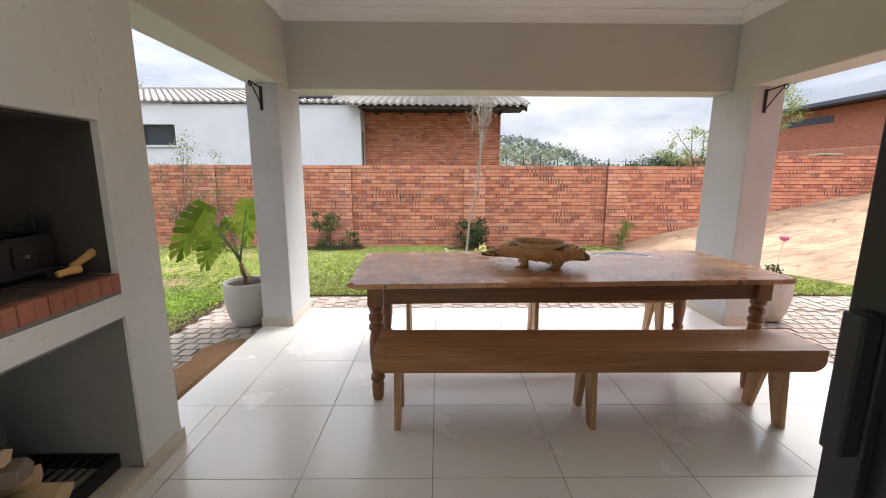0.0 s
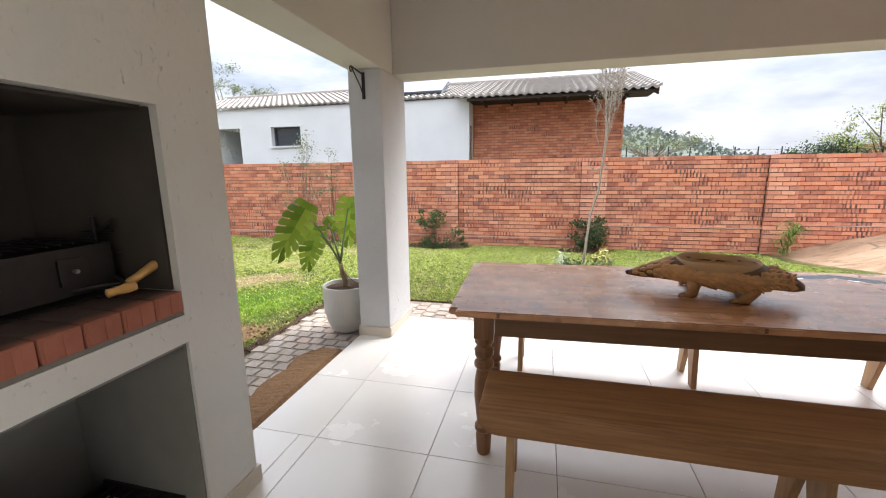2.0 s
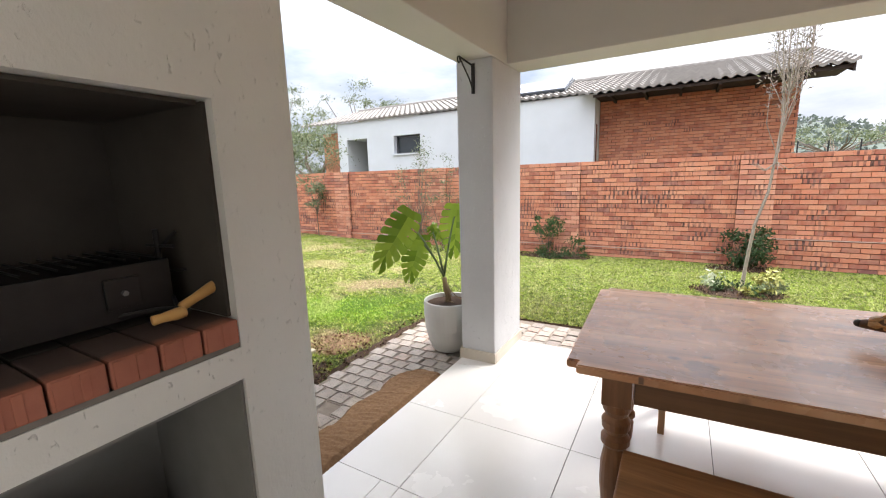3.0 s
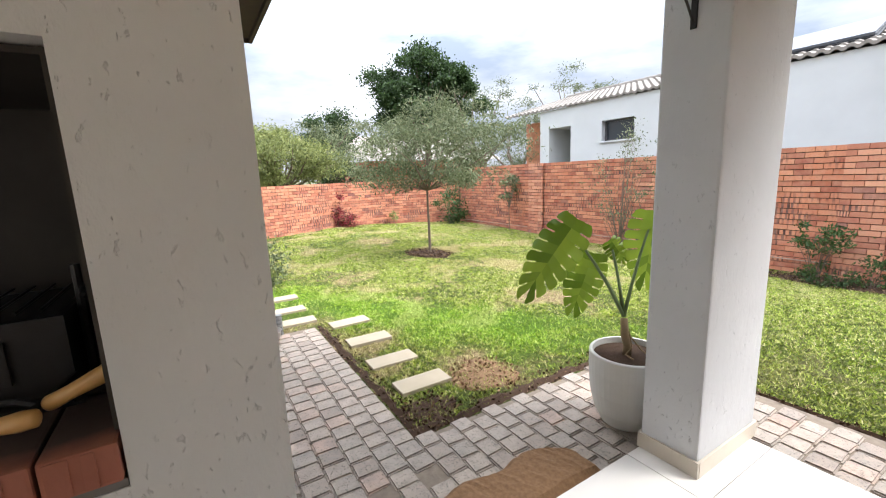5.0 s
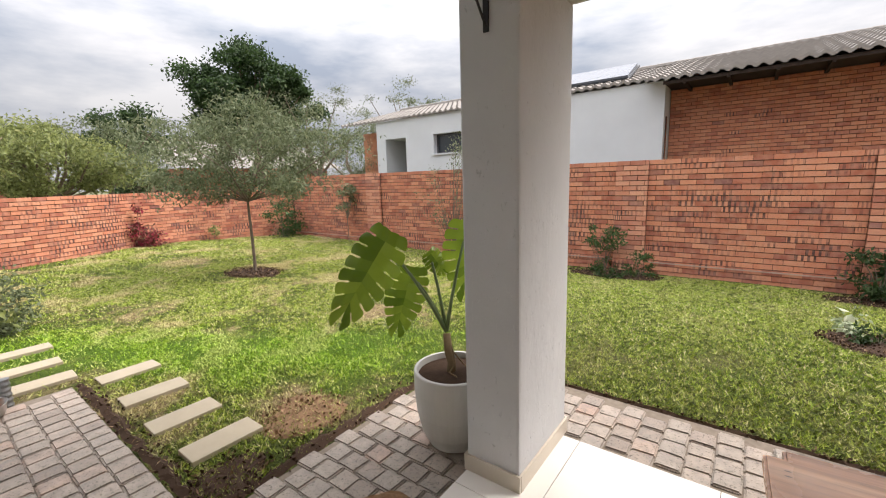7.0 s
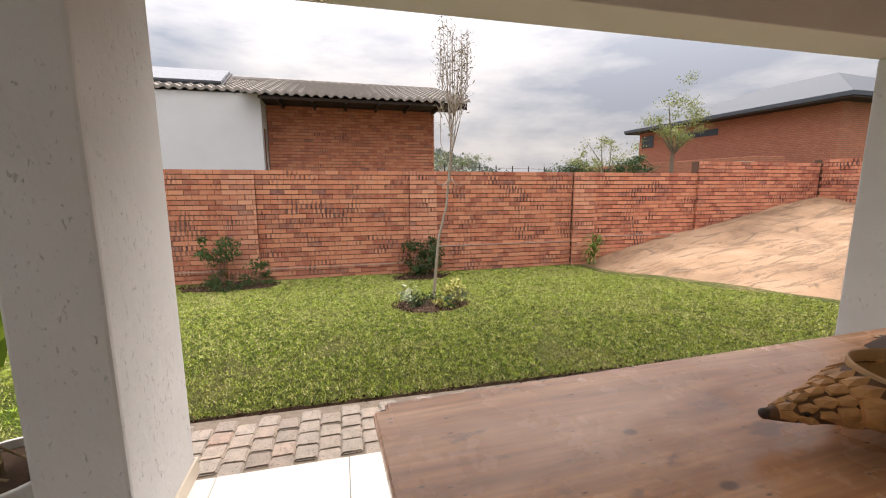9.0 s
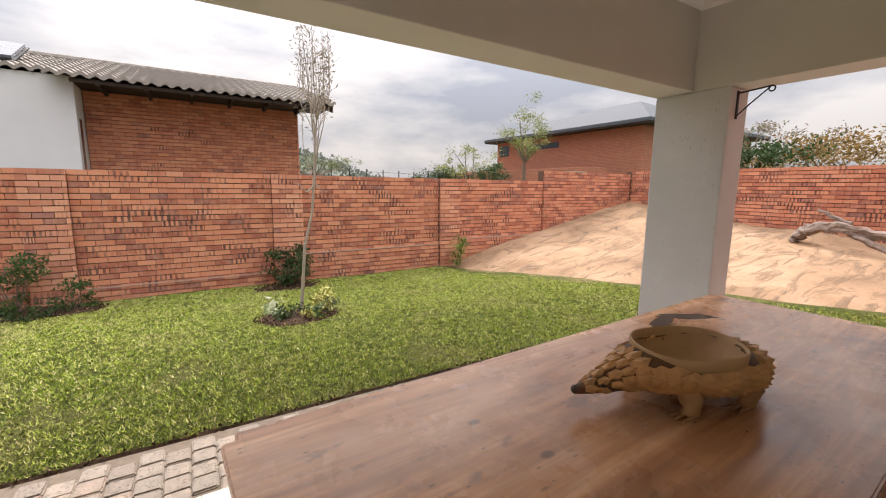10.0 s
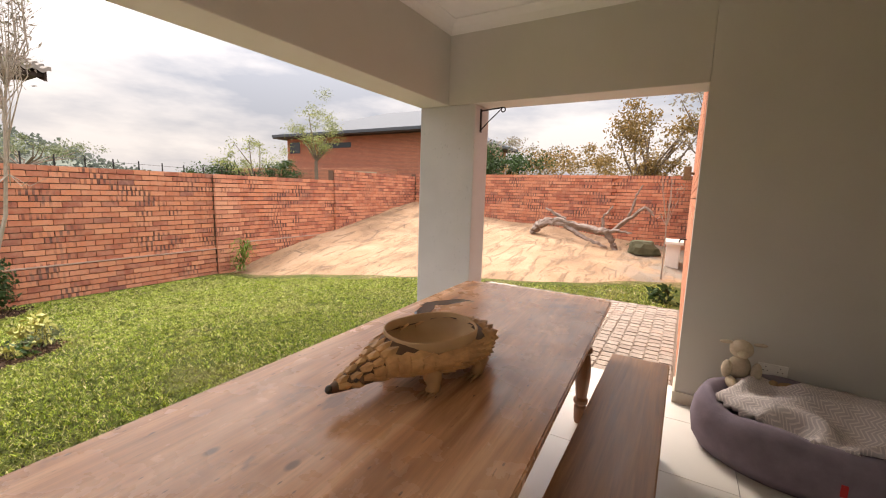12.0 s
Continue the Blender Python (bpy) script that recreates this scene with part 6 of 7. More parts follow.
b_ = [bm.verts.new((p[0] + 0.04, p[1], p[2])) for p in f]
bm.faces.new(a_)
bm.faces.new(b_[::-1])
for i in range(4):
    bm.faces.new((a_[(i + 1) % 4], a_[i], b_[i], b_[(i + 1) % 4]))
part("bargeboard", bm, M_TIMBER, nh)
bm = bmesh.new()
f = [(2.05, 11.79, 3.12), (2.05, 15.0, 3.12), (2.05, 14.6, 4.3)]
a_ = [bm.verts.new(p) for p in f]
b_ = [bm.verts.new((p[0] - 0.1, p[1], p[2])) for p in f]
bm.faces.new(a_)
bm.faces.new(b_[::-1])
for i in range(3):
    bm.faces.new((a_[(i + 1) % 3], a_[i], b_[i], b_[(i + 1) % 3]))
part("gable", bm, M_BRICK2, nh, "red brick gable")
solar = thing("solar_heater", (-4.3, 12.1, 3.78), "flat solar water heater panel on the tiled roof", "solar panel")
pn = part("collector", boxes(((-0.95, -0.55, 0), (0.95, 0.55, 0.07)), bevel=0.01), M_PANEL, solar)
part("frame", boxes(((-1.0, -0.6, -0.04), (1.0, 0.6, -0.001)), bevel=0.005), M_DARK, solar)
solar.matrix_world = pose(-4.3, 12.0, 4.01, 26, 0, 0)

fh = thing("hill_house", (0, 0, 0.2), "two storey red brick house with a grey metal roof", "house")
part("wall", boxes(((20.5, 13.5, -0.5), (33, 25.9, 4.75))), M_BRICK3, fh, "red brick wall")
bm = bmesh.new()
e = [(19.7, 12.7, 4.9), (33.8, 12.7, 4.9), (33.8, 26.6, 4.9), (19.7, 26.6, 4.9)]
lo = [bm.verts.new(p) for p in e]
lo2 = [bm.verts.new((p[0], p[1], p[2] - 0.18)) for p in e]
r0, r1 = bm.verts.new((26.7, 18.0, 7.3)), bm.verts.new((26.7, 21.5, 7.3))
bm.faces.new((lo[0], lo[1], r0))
bm.faces.new((lo[1], lo[2], r1, r0))
bm.faces.new((lo[2], lo[3], r1))
bm.faces.new((lo[3], lo[0], r0, r1))
for i in range(4):
    bm.faces.new((lo[i], lo[(i + 1) % 4], lo2[(i + 1) % 4], lo2[i]))
bm.faces.new(lo2[::-1])
part("roof", bm, M_METROOF, fh, "grey corrugated metal hip roof")
part("fascia", boxes(((19.74, 12.74, 4.64), (33.76, 26.56, 4.715))), M_TIMBER, fh)
w_ = part("window", boxes(((20.47, 19.5, 3.9), (20.499, 22.5, 4.25))), M_GLASS, fh)
part("window", boxes(((20.47, 24.5, 3.6), (20.499, 25.6, 4.4))), M_GLASS, fh)
part("terrace_wall", boxes(((17.5, 14.5, -0.5), (19.0, 30, 2.35)), bevel=0.02), M_BRICK3, fh)

chim = thing("chimney_cap", (12.6, 11.2, 0), "small flat chimney cap above the far wall", "chimney")
part("stack", boxes(((-0.2, -0.2, -0.5), (0.2, 0.2, 1.9))), M_BRICK3, chim)
part("cap", boxes(((-0.3, -0.3, 2.02), (0.3, 0.3, 2.07)), bevel=0.01), M_STEP, chim)
for sx in (-0.15, 0.15):
    part("post", boxes(((sx - 0.02, -0.02, 1.9), (sx + 0.02, 0.02, 2.02))), M_TIMBER, chim)

wh = thing("street_house", (0, 0, 0), "low brick house with a pale roof beyond the garden wall", "house")
part("wall", boxes(((-34, -4, -0.5), (-26, 3.2, 2.5))), M_BRICK3, wh, "orange brick wall")
bm = bmesh.new()
q = [bm.verts.new(p) for p in ((-25.2, -5, 2.5), (-25.2, 4, 2.5), (-30, 4, 4.1), (-30, -5, 4.1))]
bm.faces.new(q)
q2 = [bm.verts.new(p) for p in ((-34.8, -5, 2.5), (-34.8, 4, 2.5))]
bm.faces.new((q2[1], q2[0], q[3], q[2]))
part("roof", bm, M_ROOFPALE, wh, "pale weathered roof")
part("fascia", boxes(((-25.25, -5, 2.3), (-25.2, 4, 2.5))), M_TIMBER, wh)
w_ = part("window", boxes(((-25.999, -0.8, 1.1), (-25.97, 0.9, 2.0))), M_GLASS, wh)
wh2 = thing("street_house", (0, 0, 0), "distant brick house with a grey roof behind the trees", "house")
part("wall", boxes(((-44, 12, -0.5), (-32, 24, 2.7))), M_BRICK3, wh2, "orange brick wall")
bm = bmesh.new()
q = [bm.verts.new(p) for p in ((-31, 11, 2.7), (-31, 25, 2.7), (-38, 25, 5.2), (-38, 11, 5.2))]
bm.faces.new(q)
part("roof", bm, M_ROOF, wh2, "grey tiled roof")

car = thing("parked_car", (-19.5, -0.2, -0.6), "white parked car beyond the low brick wall", "car", turn=90)
bm = bmesh.new()
prof = [(-2.1, 0.35), (-2.15, 0.75), (-1.5, 0.98), (-0.9, 1.45), (0.7, 1.48), (1.4, 1.05), (2.1, 0.92), (2.15, 0.35)]
a_ = [bm.verts.new((x, -0.85, z)) for x, z in prof]
b_ = [bm.verts.new((x, 0.85, z)) for x, z in prof]
bm.faces.new(a_[::-1])
bm.faces.new(b_)
for i in range(len(prof)):
    j = (i + 1) % len(prof)
    bm.faces.new((a_[i], a_[j], b_[j], b_[i]))
bmesh.ops.translate(bm, vec=(0, 0, 0.35), verts=bm.verts)
bmesh.ops.bevel(bm, geom=bm.edges[:], offset=0.08, segments=3, affect="EDGES")
part("body", bm, M_CARWHITE, car, smooth=True)
part("windscreen", boxes(((-0.8, -0.70, 1.42), (0.75, 0.70, 1.74))), M_GLASS, car)
for x in (-1.35, 1.35):
    for y in (-0.8, 0.8):
        bm = bmesh.new()
        tube(bm, [(x, y - 0.1, 0.33), (x, y + 0.1, 0.33)], 0.33, 20)
        part("wheel", bm, M_RUBBER, car)

# ---- trees beyond the walls ----
plant("shade_tree", (-24.9, 13.6, -0.6), 9.5, 3.5, 44000, 0.20, M_LEAF_DARK, "large dark green shade tree beyond the wall", 60, trunk=4.4, clumps=130, limb_step=4, clump=0.62, thick=0.25, category="tree", slim=0.6, ragged=0.16)
plant("thorn_tree", (-19.3, 2.9, -0.6), 4.2, 2.5, 20000, 0.15, M_LEAF_LIME, "yellow-green spreading tree beyond the low wall", 61, trunk=1.6, clumps=120, limb_step=5, clump=0.45, thick=0.12, category="tree", slim=0.35, flat=0.9, ragged=0.2)
plant("thorn_tree", (-21.5, 5.2, -0.6), 4.8, 2.2, 5400, 0.125, M_LEAF_OLIVE, "grey-green feathery tree beyond the low wall", 62, trunk=2.2, clumps=34, clump=0.5, thick=0.12, category="tree", slim=0.3, limb_step=3, ragged=0.2)
plant("dark_tree", (-26.0, 7.3, -0.6), 6.3, 1.5, 9000, 0.2, M_LEAF_DARK, "dark green tree beyond the garden wall", 63, trunk=1.5, clumps=46, clump=0.6, thick=0.2, category="tree", ragged=0.25, limb_step=3)
plant("feathery_tree", (-19.0, 13.5, -0.6), 6.6, 2.6, 8100, 0.109, M_LEAF_OLIVE, "tall feathery pale tree beyond the wall", 64, trunk=2.5, clumps=44, clump=0.42, thick=0.12, category="tree", slim=0.3, limb_step=3, ragged=0.2)
plant("feathery_tree", (-15.2, 12.8, -0.6), 4.6, 1.9, 8100, 0.094, M_LEAF_OLIVE, "feathery pale tree beside the white house", 65, trunk=1.8, clumps=40, clump=0.45, thick=0.1, category="tree", slim=0.3, limb_step=3, ragged=0.2)
plant("feathery_tree", (-17.5, 19, -0.6), 7.6, 3.2, 5760, 0.133, M_LEAF_OLIVE, "thin tall tree behind the white house", 66, trunk=3.0, clumps=50, clump=0.4, thick=0.12, category="tree", slim=0.3, limb_step=3, ragged=0.2)
plant("sparse_tree", (14.4, 16.1, 0.0), 5.8, 1.1, 2700, 0.101, M_LEAF_LIME, "sparse yellow-green tree before the brick house on the hill", 67, trunk=3.0, clumps=26, clump=0.4, thick=0.1, category="tree", slim=0.4, limb_step=3, ragged=0.2)
plant("round_bush", (16.0, 21.0, 0.0), 3.1, 1.2, 2200, 0.14, M_LEAF_DARK, "dark bush at the far slope", 68, trunk=0.6, clumps=20, clump=0.4, thick=0.08, category="tree")
plant("thorn_tree", (15.7, 22.9, 0.0), 4.1, 2.1, 2340, 0.117, M_LEAF_LIME, "bare branched thorn tree on the slope", 69, trunk=1.5, clumps=40, clump=0.35, thick=0.1, category="tree", limb_step=3, ragged=0.2)
plant("round_bush", (14.0, 24.6, 0.0), 2.8, 1.7, 3200, 0.16, M_LEAF_DARK, "rounded dark bush on the slope", 70, trunk=0.6, clumps=24, clump=0.5, thick=0.08, category="tree")
plant("thorn_tree", (8.0, 34.0, 0.0), 4.4, 3.6, 2340, 0.133, M_LEAF_OLIVE, "flat topped thorn tree far behind the wall", 71, trunk=2.2, clumps=50, clump=0.35, thick=0.1, category="tree", flat=0.6, limb_step=3, ragged=0.2)
plant("thorn_tree", (3.5, 42.0, 0.0), 4.6, 3.4, 6480, 0.156, M_LEAF_AUTUMN, "olive brown tree far behind the wall", 72, trunk=1.0, clumps=40, clump=0.7, thick=0.1, category="tree", limb_step=3, ragged=0.2)
plant("round_bush", (13.5, 5.6, 0.0), 2.95, 1.6, 7560, 0.133, M_LEAF_DARK, "big glossy dark green bush beyond the east wall", 73, trunk=0.8, clumps=34, clump=0.42, thick=0.08, category="tree", limb_step=3, ragged=0.2)
plant("autumn_tree", (14.2, 1.0, 0.0), 4.3, 1.45, 4680, 0.117, M_LEAF_AUTUMN, "autumn tinted tree with ochre leaves beyond the east wall", 74, trunk=1.6, clumps=46, clump=0.36, thick=0.1, category="tree", limb_step=3, ragged=0.2)
plant("autumn_tree", (17.5, 4.2, 0.0), 3.7, 2.6, 7560, 0.133, M_LEAF_AUTUMN, "ochre bushy tree beyond the east wall", 75, trunk=0.8, clumps=40, clump=0.5, thick=0.1, category="tree", limb_step=3, ragged=0.2)
plant("autumn_tree", (13.0, -1.2, 0.0), 5.2, 1.6, 1800, 0.101, M_LEAF_DRY, "half bare tree above the east wall", 76, trunk=2.0, clumps=50, clump=0.3, thick=0.08, category="tree", limb_step=3, ragged=0.2)
plant("thorn_tree", (20, 8.0, 0.0), 4.2, 2.6, 2700, 0.133, M_LEAF_DRY, "bare grey tree beyond the east wall", 77, trunk=1.6, clumps=50, clump=0.35, thick=0.1, category="tree", limb_step=3, ragged=0.2)

bm = bmesh.new()
grid_mesh(bm, -160, 260, 95, 260, 6, lambda x, y: -2 + max(0, 14.0 * math.exp(-(((x - 26) / 30) ** 2)) * smooth01((y - 95) / 70) * (1 - 0.4 * smooth01((y - 190) / 80)) + 2.2 * smooth01((y - 95) / 60)) + 1.6 * wobble(x, y, 0.11) + 0.9 * wobble(x, y, 0.33))
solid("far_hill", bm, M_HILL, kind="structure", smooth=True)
g = np.random.default_rng(80)
pts = []
for k in range(2400):
    x, y = g.uniform(-60, 160), g.uniform(100, 190)
    z = -2 + 14.0 * math.exp(-(((x - 26) / 30) ** 2)) * smooth01((y - 95) / 70) + 2.2 * smooth01((y - 95) / 60)
    pts += [(x + g.normal() * 1.1, y + g.normal() * 1.1, z + g.uniform(0.2, 2.4)) for _ in range(7)]
hill_trees = thing("hillside_trees", (0, 0, 0), "bushy trees covering the far hill, greyed by painted haze", "trees")
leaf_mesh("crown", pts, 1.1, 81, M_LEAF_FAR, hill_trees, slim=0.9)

# ---- fence posts on the far side ----
fence = thing("far_fence", (0, 0, 0), "dark wire fence on the rise behind the brick wall", "fence")
bm = bmesh.new()
for k in range(18):
    tube(bm, [(3.0 + k * 1.0, 22, 0), (3.0 + k * 1.0, 22, 2.45 - 0.02 * k)], 0.03, 5)
part("posts", bm, M_IRON, fence)
tagged(fence.children[0], kind="stuff")
bm = bmesh.new()
for z in (1.7, 2.0, 2.3):
    tube(bm, [(3, 22, z), (20, 22, z - 0.3)], 0.008, 4)
part("wires", bm, M_IRON, fence)

# ---- grass blades ----
def blades(name, n, x0, x1, y0, y1, height, seed, keep):
    g = np.random.default_rng(seed)
    x, y = g.uniform(x0, x1, n), g.uniform(y0, y1, n)
    ok = np.array([keep(a, b) for a, b in zip(x, y)])
    x, y = x[ok], y[ok]
    n = len(x)
    z = np.array([lawn_z(a, b) for a, b in zip(x, y)]) - 0.004
    a = g.uniform(0, 2 * math.pi, n)
    h = height * g.uniform(0.5, 1.25, n)
    w = g.uniform(0.0022, 0.0048, n) * (1 + 0.13 * np.hypot(x, y))
    lean = g.uniform(0.4, 1.5, n) * h
    b_ = g.uniform(0, 2 * math.pi, n)
    base = np.stack([x, y, z], 1)
    s = np.stack([np.cos(a) * w, np.sin(a) * w, 0 * x], 1)
    tip = base + np.stack([np.cos(b_) * lean, np.sin(b_) * lean, h], 1)
    verts = np.stack([base - s, base + s, tip], 1).reshape(-1, 3)
    me = bpy.data.meshes.new(name)
    me.vertices.add(len(verts))
    me.vertices.foreach_set("co", verts.ravel())
    me.loops.add(3 * n)
    me.loops.foreach_set("vertex_index", np.arange(3 * n))
    me.polygons.add(n)
    me.polygons.foreach_set("loop_start", np.arange(0, 3 * n, 3))
    me.update()
    me.materials.append(M_BLADE)
    tagged(new(name, me), kind="stuff")


LG = random.Random(77)


def lush(x, y):
    if x < W_X + bulge(y) + 0.03:
        return False
    if x > mound_edge(y) - 0.1 + 0.25 * wobble(x, y, 1.5):
        return False
    for cx, cy, rx, ry in ((0.45, 4.73, 0.45, 0.33), (-7.08, 3.26, 0.5, 0.36), (-2.35, 6.85, 0.7, 0.3)):
        if ((x - cx) / rx) ** 2 + ((y - cy) / ry) ** 2 < 1:
            return False
    if x < -2.2:
        bare = wobble(x + 7, y, 0.85) + 0.6 * wobble(x, y, 2.6) + 0.3 * wobble(x, y, 9.0)
        lim = 0.16 if y < 3.4 else 0.34
        if x > -3.5 and y < 0.62 * x + 3.45:
            lim = -0.22
        return bare < lim or LG.random() < 0.2
    rim = x + 0.45 * y - 6.7 + 0.6 * wobble(x, y, 1.7)
    return LG.random() > (0.75 if rim > 0.4 else 0.45 if rim > 0 else 0.0) and (wobble(x, y, 2.0) < 0.5 or LG.random() < 0.4)


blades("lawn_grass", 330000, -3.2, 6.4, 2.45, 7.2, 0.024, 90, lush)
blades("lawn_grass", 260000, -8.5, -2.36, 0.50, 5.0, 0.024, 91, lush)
blades("lawn_grass", 70000, -12.6, -3.2, 5.0, 7.2, 0.035, 92, lush)
blades("lawn_grass", 26000, -11.5, -4.46, -2.0, 0.50, 0.035, 93, lush)
blades("lawn_grass", 44000, -12.95, -8.5, 0.42, 5.0, 0.035, 95, lush)
blades("lawn_grass", 9000, 5.62, 7.2, -0.2, 2.3, 0.03, 94, lambda x, y: x < mound_edge(y) - 0.1)

# ---- floor tiles ----
TILES = {}
strip = part("floor_tile", boxes(((CW, BY + 0.014, -0.011), (-1.3016, -0.0016, 0)), bevel=0.0012), M_TILE, floor)
for i in range(-4, 6):
    for j in range(-9, 3):
        x0, x1, y0, y1 = i * 0.6, (i + 1) * 0.6, j * 0.6, (j + 1) * 0.6
        x0, x1, y1 = max(x0, -1.97 if y0 < -0.05 else CW), min(x1, CE), min(y1, 1.8)
        if y0 < -0.05 and y0 > -0.7:
            x0 = max(x0, -1.3)
        if x1 - x0 < 0.03 or y1 - y0 < 0.03:
            continue
        key = (round(x1 - x0, 3), round(y1 - y0, 3))
        if key not in TILES:
            w, h = key[0] / 2 - 0.0016, key[1] / 2 - 0.0016
            TILES[key] = mesh_of("tile", boxes(((-w, -h, -0.011), (w, h, 0)), bevel=0.0012), M_TILE)
        ob = new("floor_tile", TILES[key])
        ob.location = ((x0 + x1) / 2, (y0 + y1) / 2, 0)
        ob.parent = floor

# ---- pavers ----
PV = random.Random(4)
S = 0.1165
meshes = []
for k in range(6):
    bm = bmesh.new()
    box(bm, (-0.0565, -0.0565, -0.03), (0.0565, 0.0565, 0.0), 0.0)
    for v in bm.verts:
        v.co += Vector((PV.uniform(-0.003, 0.003), PV.uniform(-0.003, 0.003), 0))
    bmesh.ops.bevel(bm, geom=[e for e in bm.edges if e.verts[0].co.z + e.verts[1].co.z > -0.05], offset=0.008, segments=2, affect="EDGES")
    meshes.append(mesh_of("paver", bm, M_PAVER))
spots = []
for x0, x1, y0, y1, turned in ((-1.58, 5.58, 1.81, 2.40, False), (2.93, 5.58, -0.28, 1.81, True), (-2.31, -1.58, 0.44, 2.40, True), (-4.41, -2.0, -0.30, 0.44, True), (-2.0, -1.6, -0.28, 0.44, True)):
    nu, nv = int(round((x1 - x0) / S)), int(round((y1 - y0) / S))
    for i in range(nu):
        for j in range(nv):
            st = 0.5 * (i % 2) if not turned else 0
            su = 0.5 * (j % 2) if turned else 0
            x, y = x0 + (i + 0.5 + su - (0.25 if turned else 0)) * (x1 - x0) / nu, y0 + (j + 0.5 + st - (0.25 if not turned else 0)) * (y1 - y0) / nv
            if x0 + 0.03 < x < x1 - 0.03 and y0 + 0.03 < y < y1 - 0.03:
                spots.append((x, y, (x1 - x0) / nu / S, (y1 - y0) / nv / S))
spots.sort(key=lambda p: math.hypot(p[0] + 1.5, p[1] - 1.0))
far = []
for n, (x, y, fx, fy) in enumerate(spots):
    z = -0.046 + PV.uniform(-0.003, 0.003)
    m = pose(x, y, z, PV.uniform(-0.7, 0.7), PV.uniform(-0.7, 0.7), PV.uniform(-2, 2)) @ Matrix.Diagonal((fx, fy, 1, 1))
    if n < 300:
        ob = new("paver", meshes[n % 6])
        ob.matrix_world = m
        ob.parent = pavement
    else:
        far.append((m, n % 6))
vs, fs = [], []
for m, k in far:
    b = len(vs)
    vs += [tuple(m @ v.co) for v in meshes[k].vertices]
    fs += [tuple(b + i for i in p.vertices) for p in meshes[k].polygons]
me = bpy.data.meshes.new("pavers")
me.from_pydata(vs, [], fs)
me.materials.append(M_PAVER)
ob = new("pavers", me)
ob.parent = pavement
tagged(ob, kind="stuff")

# ---- garden walls of brick ----
PIERS = (-8.42, -5.33, -2.22, 0.875, 4.21)


def north_proud(m, z):
    ledge = -0.12 if m < 0.65 else (0.17 if m < 4.1 else (0.25 if m < 7.0 else 0.60))
    p = 0.0
    for c in PIERS:
        if abs(m - c) < 0.245:
            p = 0.075
    return max(p, 0.0) + (0.028 if z < ledge else 0.0)


north = solid("garden_wall_north", boxes(((W_X - 0.2, GW_Y + 0.066, -0.7), (7.0, GW_Y + 0.23, GW_TOP - 0.012)), ((7.0, GW_Y + 0.066, -0.7), (E_X + 0.25, GW_Y + 0.23, 1.825 - 0.012))), M_MORTAR_SHADED, kind="structure")
nb, at_x = [], W_X
for c in PIERS:
    nb += courses("x", at_x, c - 0.248, GW_TOP, north_proud, 0.055, -1.0, "x", GW_Y + 0.048, -0.62)
    nb += courses("x", c - 0.248, c + 0.248, GW_TOP, north_proud, 0.055, -1.0, "x", GW_Y + 0.048, -0.62)
    at_x = c + 0.248
nb += courses("x", at_x, 7.0, GW_TOP, north_proud, 0.055, -1.0, "x", GW_Y + 0.048, -0.62)
nb = [((c[0], GW_Y + 0.048 - north_proud(c[0], c[2]) + h[1], c[2]), h) for c, h in nb]
nb2 = courses("x", 7.0, E_X, 1.825, lambda m, z: 0.0, 0.055, -1.0, "x", GW_Y, -0.5)
nb2 = [((c[0], GW_Y + 0.048 - 0.03 + h[1] - (0.03 if c[0] < 7.45 else 0), c[2]), h) for c, h in nb2]
part("ledge", boxes(((W_X, GW_Y + 0.012, -0.128), (0.65, GW_Y + 0.047, -0.110)), ((1.1, GW_Y + 0.012, 0.164), (4.08, GW_Y + 0.047, 0.180)), ((4.53, GW_Y + 0.012, 0.244), (7.0, GW_Y + 0.047, 0.260))), M_PLINTH, north, kind="structure")

eastw = solid("garden_wall_east", boxes(((E_X + 0.056, -4, -0.6), (E_X + 0.22, GW_Y + 0.2, E_TOP - 0.012))), M_MORTAR_SHADED, kind="structure")
eb = courses("y", -0.3, GW_Y, E_TOP, lambda m, z: 0.0, 0.055, -1.0, "y", E_X + 0.048, -0.2)
eb = [((E_X + 0.048 - (0.045 if c[1] > 1.35 else 0.0) + h[0], c[1], c[2]), h) for c, h in eb]
bm = boxes(*[((W_X - 0.24, -6 + k * 0.125, -0.6), (W_X - 0.050, -5.875 + k * 0.125, W_TOP - 0.012)) for k in range(108)], ((W_X - 0.25, GW_Y - 0.35, -0.6), (W_X + 0.02, GW_Y + 0.1, 1.60)))
westw = solid("garden_wall_west", bm, M_MORTAR_SHADED, kind="structure")
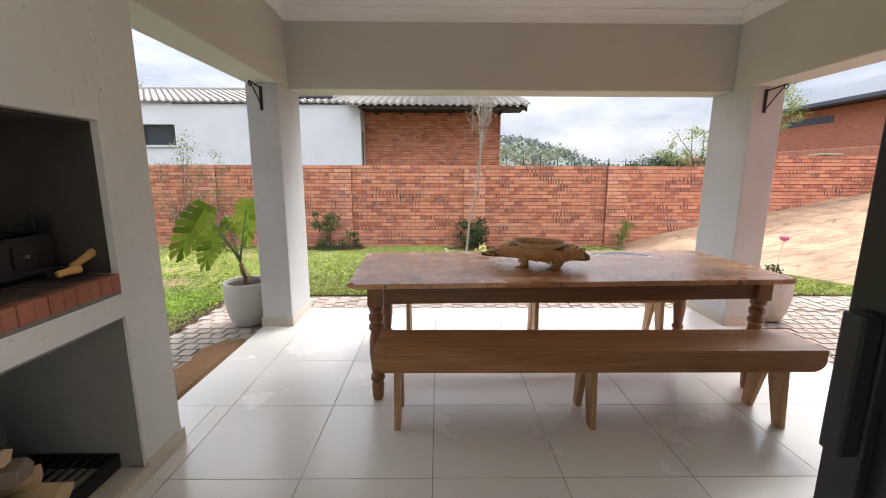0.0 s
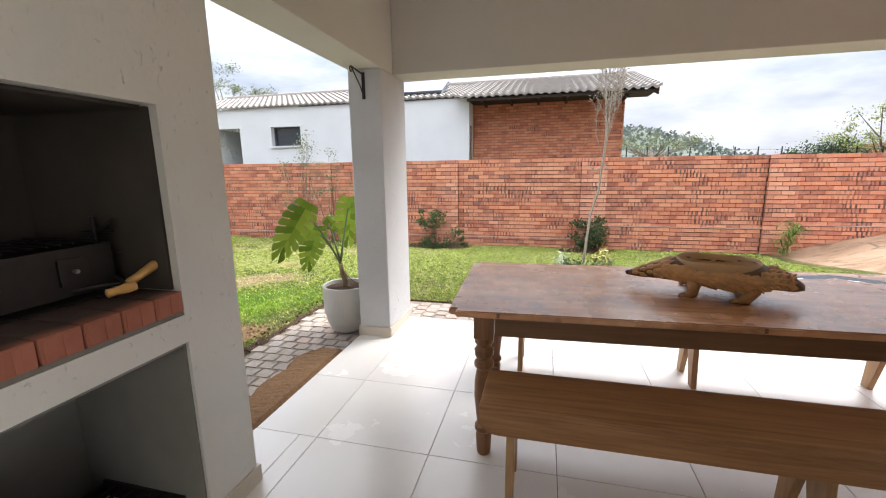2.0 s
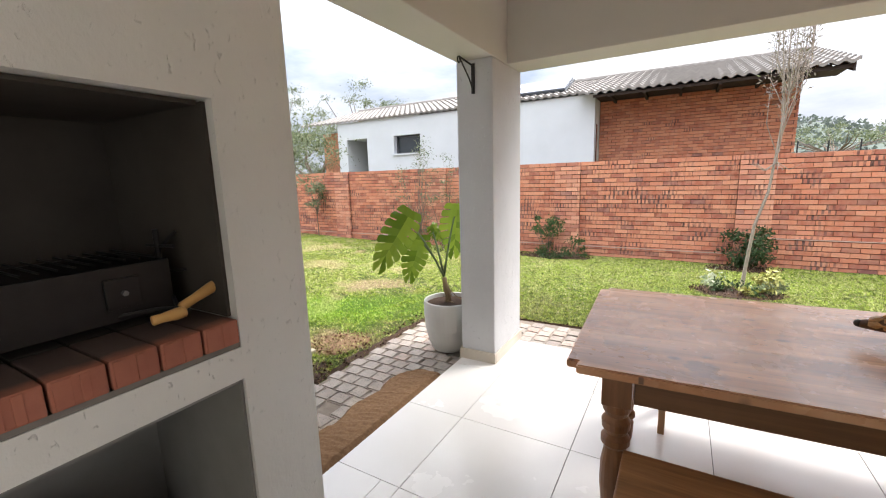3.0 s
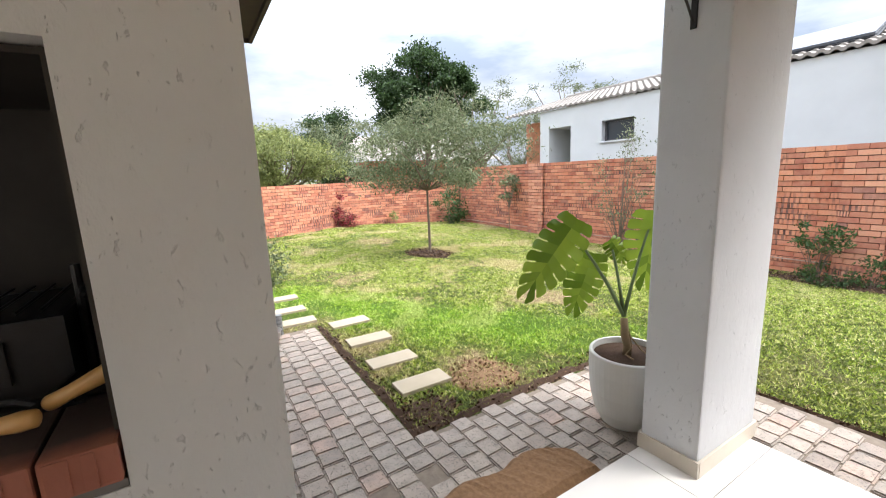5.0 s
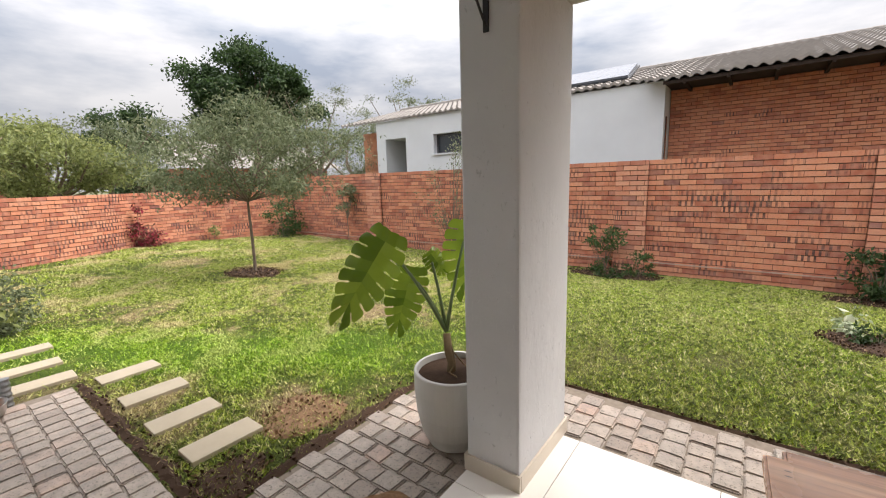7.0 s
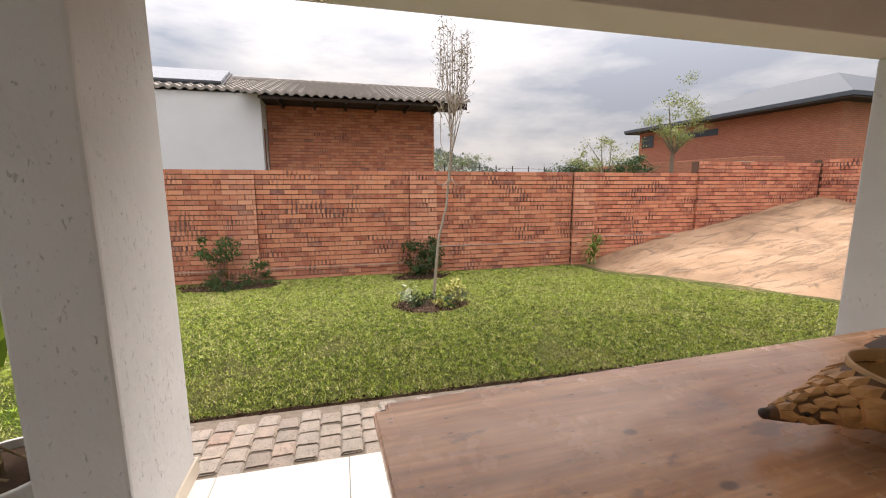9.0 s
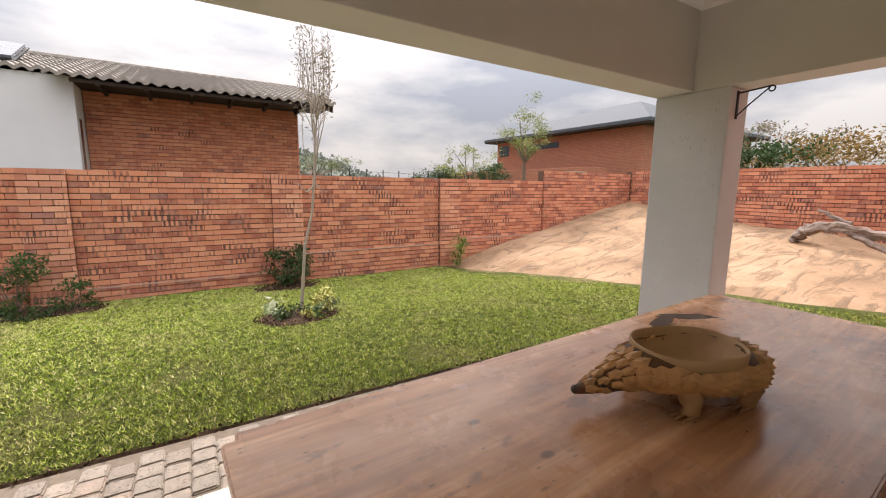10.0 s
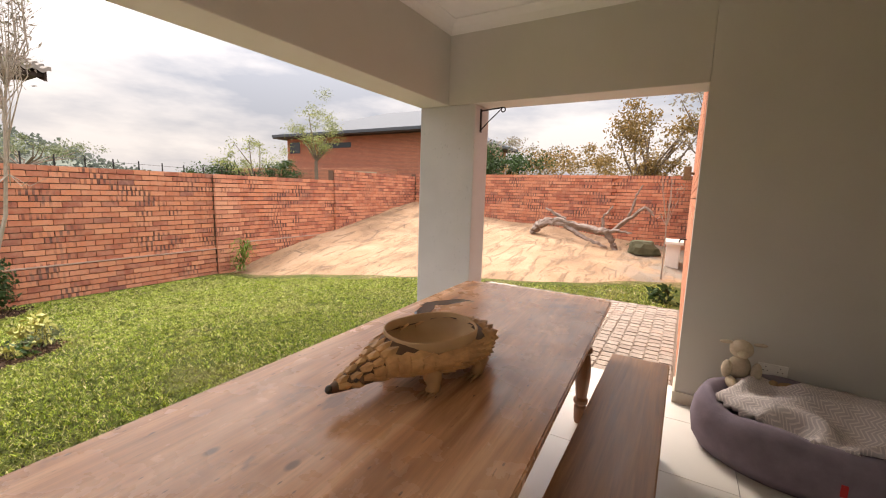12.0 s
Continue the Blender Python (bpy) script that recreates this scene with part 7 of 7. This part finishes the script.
bend(westw.data)
wb = courses("y", -6, GW_Y - 0.35, W_TOP, lambda m, z: 0.0, 0.055, 1.0, "y", W_X, -0.45)
wb = [((W_X + (0.028 if c[2] < 0.05 else 0.0) - h[0], c[1], c[2]), h) for c, h in wb]
wb += courses("y", GW_Y - 0.35, GW_Y, 1.62, lambda m, z: 0.03, 0.055, 1.0, "y", W_X, -0.45)
hb = courses("x", CE + 0.01, 10.45, 2.88, lambda m, z: 0.0, 0.055, 1.0, "x", -0.30, -0.3)

def in_pier(c):
    return min(abs(c[0] - p) for p in PIERS) < 0.246


near = sorted(nb, key=lambda ch: math.hypot(ch[0][0] - 0.6, (ch[0][2] - 0.5) * 2.2))
shared = {}
for c, h in near[:300]:
    key = (round(h[0], 3), round(h[1], 3), in_pier(c))
    if key not in shared:
        shared[key] = unit_box("brick", h, M_PIER if in_pier(c) else M_BRICK)
    ob = new("brick", shared[key])
    ob.location = c
    ob.parent = north
for flag, mat in ((True, M_PIER), (False, M_BRICK)):
    rest = [ch for ch in near[300:] if in_pier(ch[0]) == flag] + ([] if flag else nb2)
    joined_boxes("bricks", [c for c, h in rest], [h for c, h in rest], mat, north)
joined_boxes("bricks", [c for c, h in eb], [h for c, h in eb], M_BRICK, eastw)
bend(joined_boxes("bricks", [c for c, h in wb], [h for c, h in wb], M_BRICK, westw).data)
joined_boxes("bricks", [c for c, h in hb], [h for c, h in hb], M_BRICK2, bpy.data.objects["house_wall_core"])
for c, h in pier_bricks:
    key = (round(h[0], 3), round(h[1], 3), "p")
    if key not in shared:
        shared[key] = unit_box("brick", h, M_BRICK2)
    ob = new("brick", shared[key])
    ob.location = c
    ob.parent = pw_
nhb = courses("x", -2.385, 2.05, 3.205, lambda m, z: 0.0, 0.055, -1.0, "x", 11.75, 1.0) + courses("y", 11.77, 14.0, 3.205, lambda m, z: 0.0, 0.055, 1.0, "y", 2.095, 1.0)
joined_boxes("bricks", [c for c, h in nhb], [h for c, h in nhb], M_BRICK2, nh)
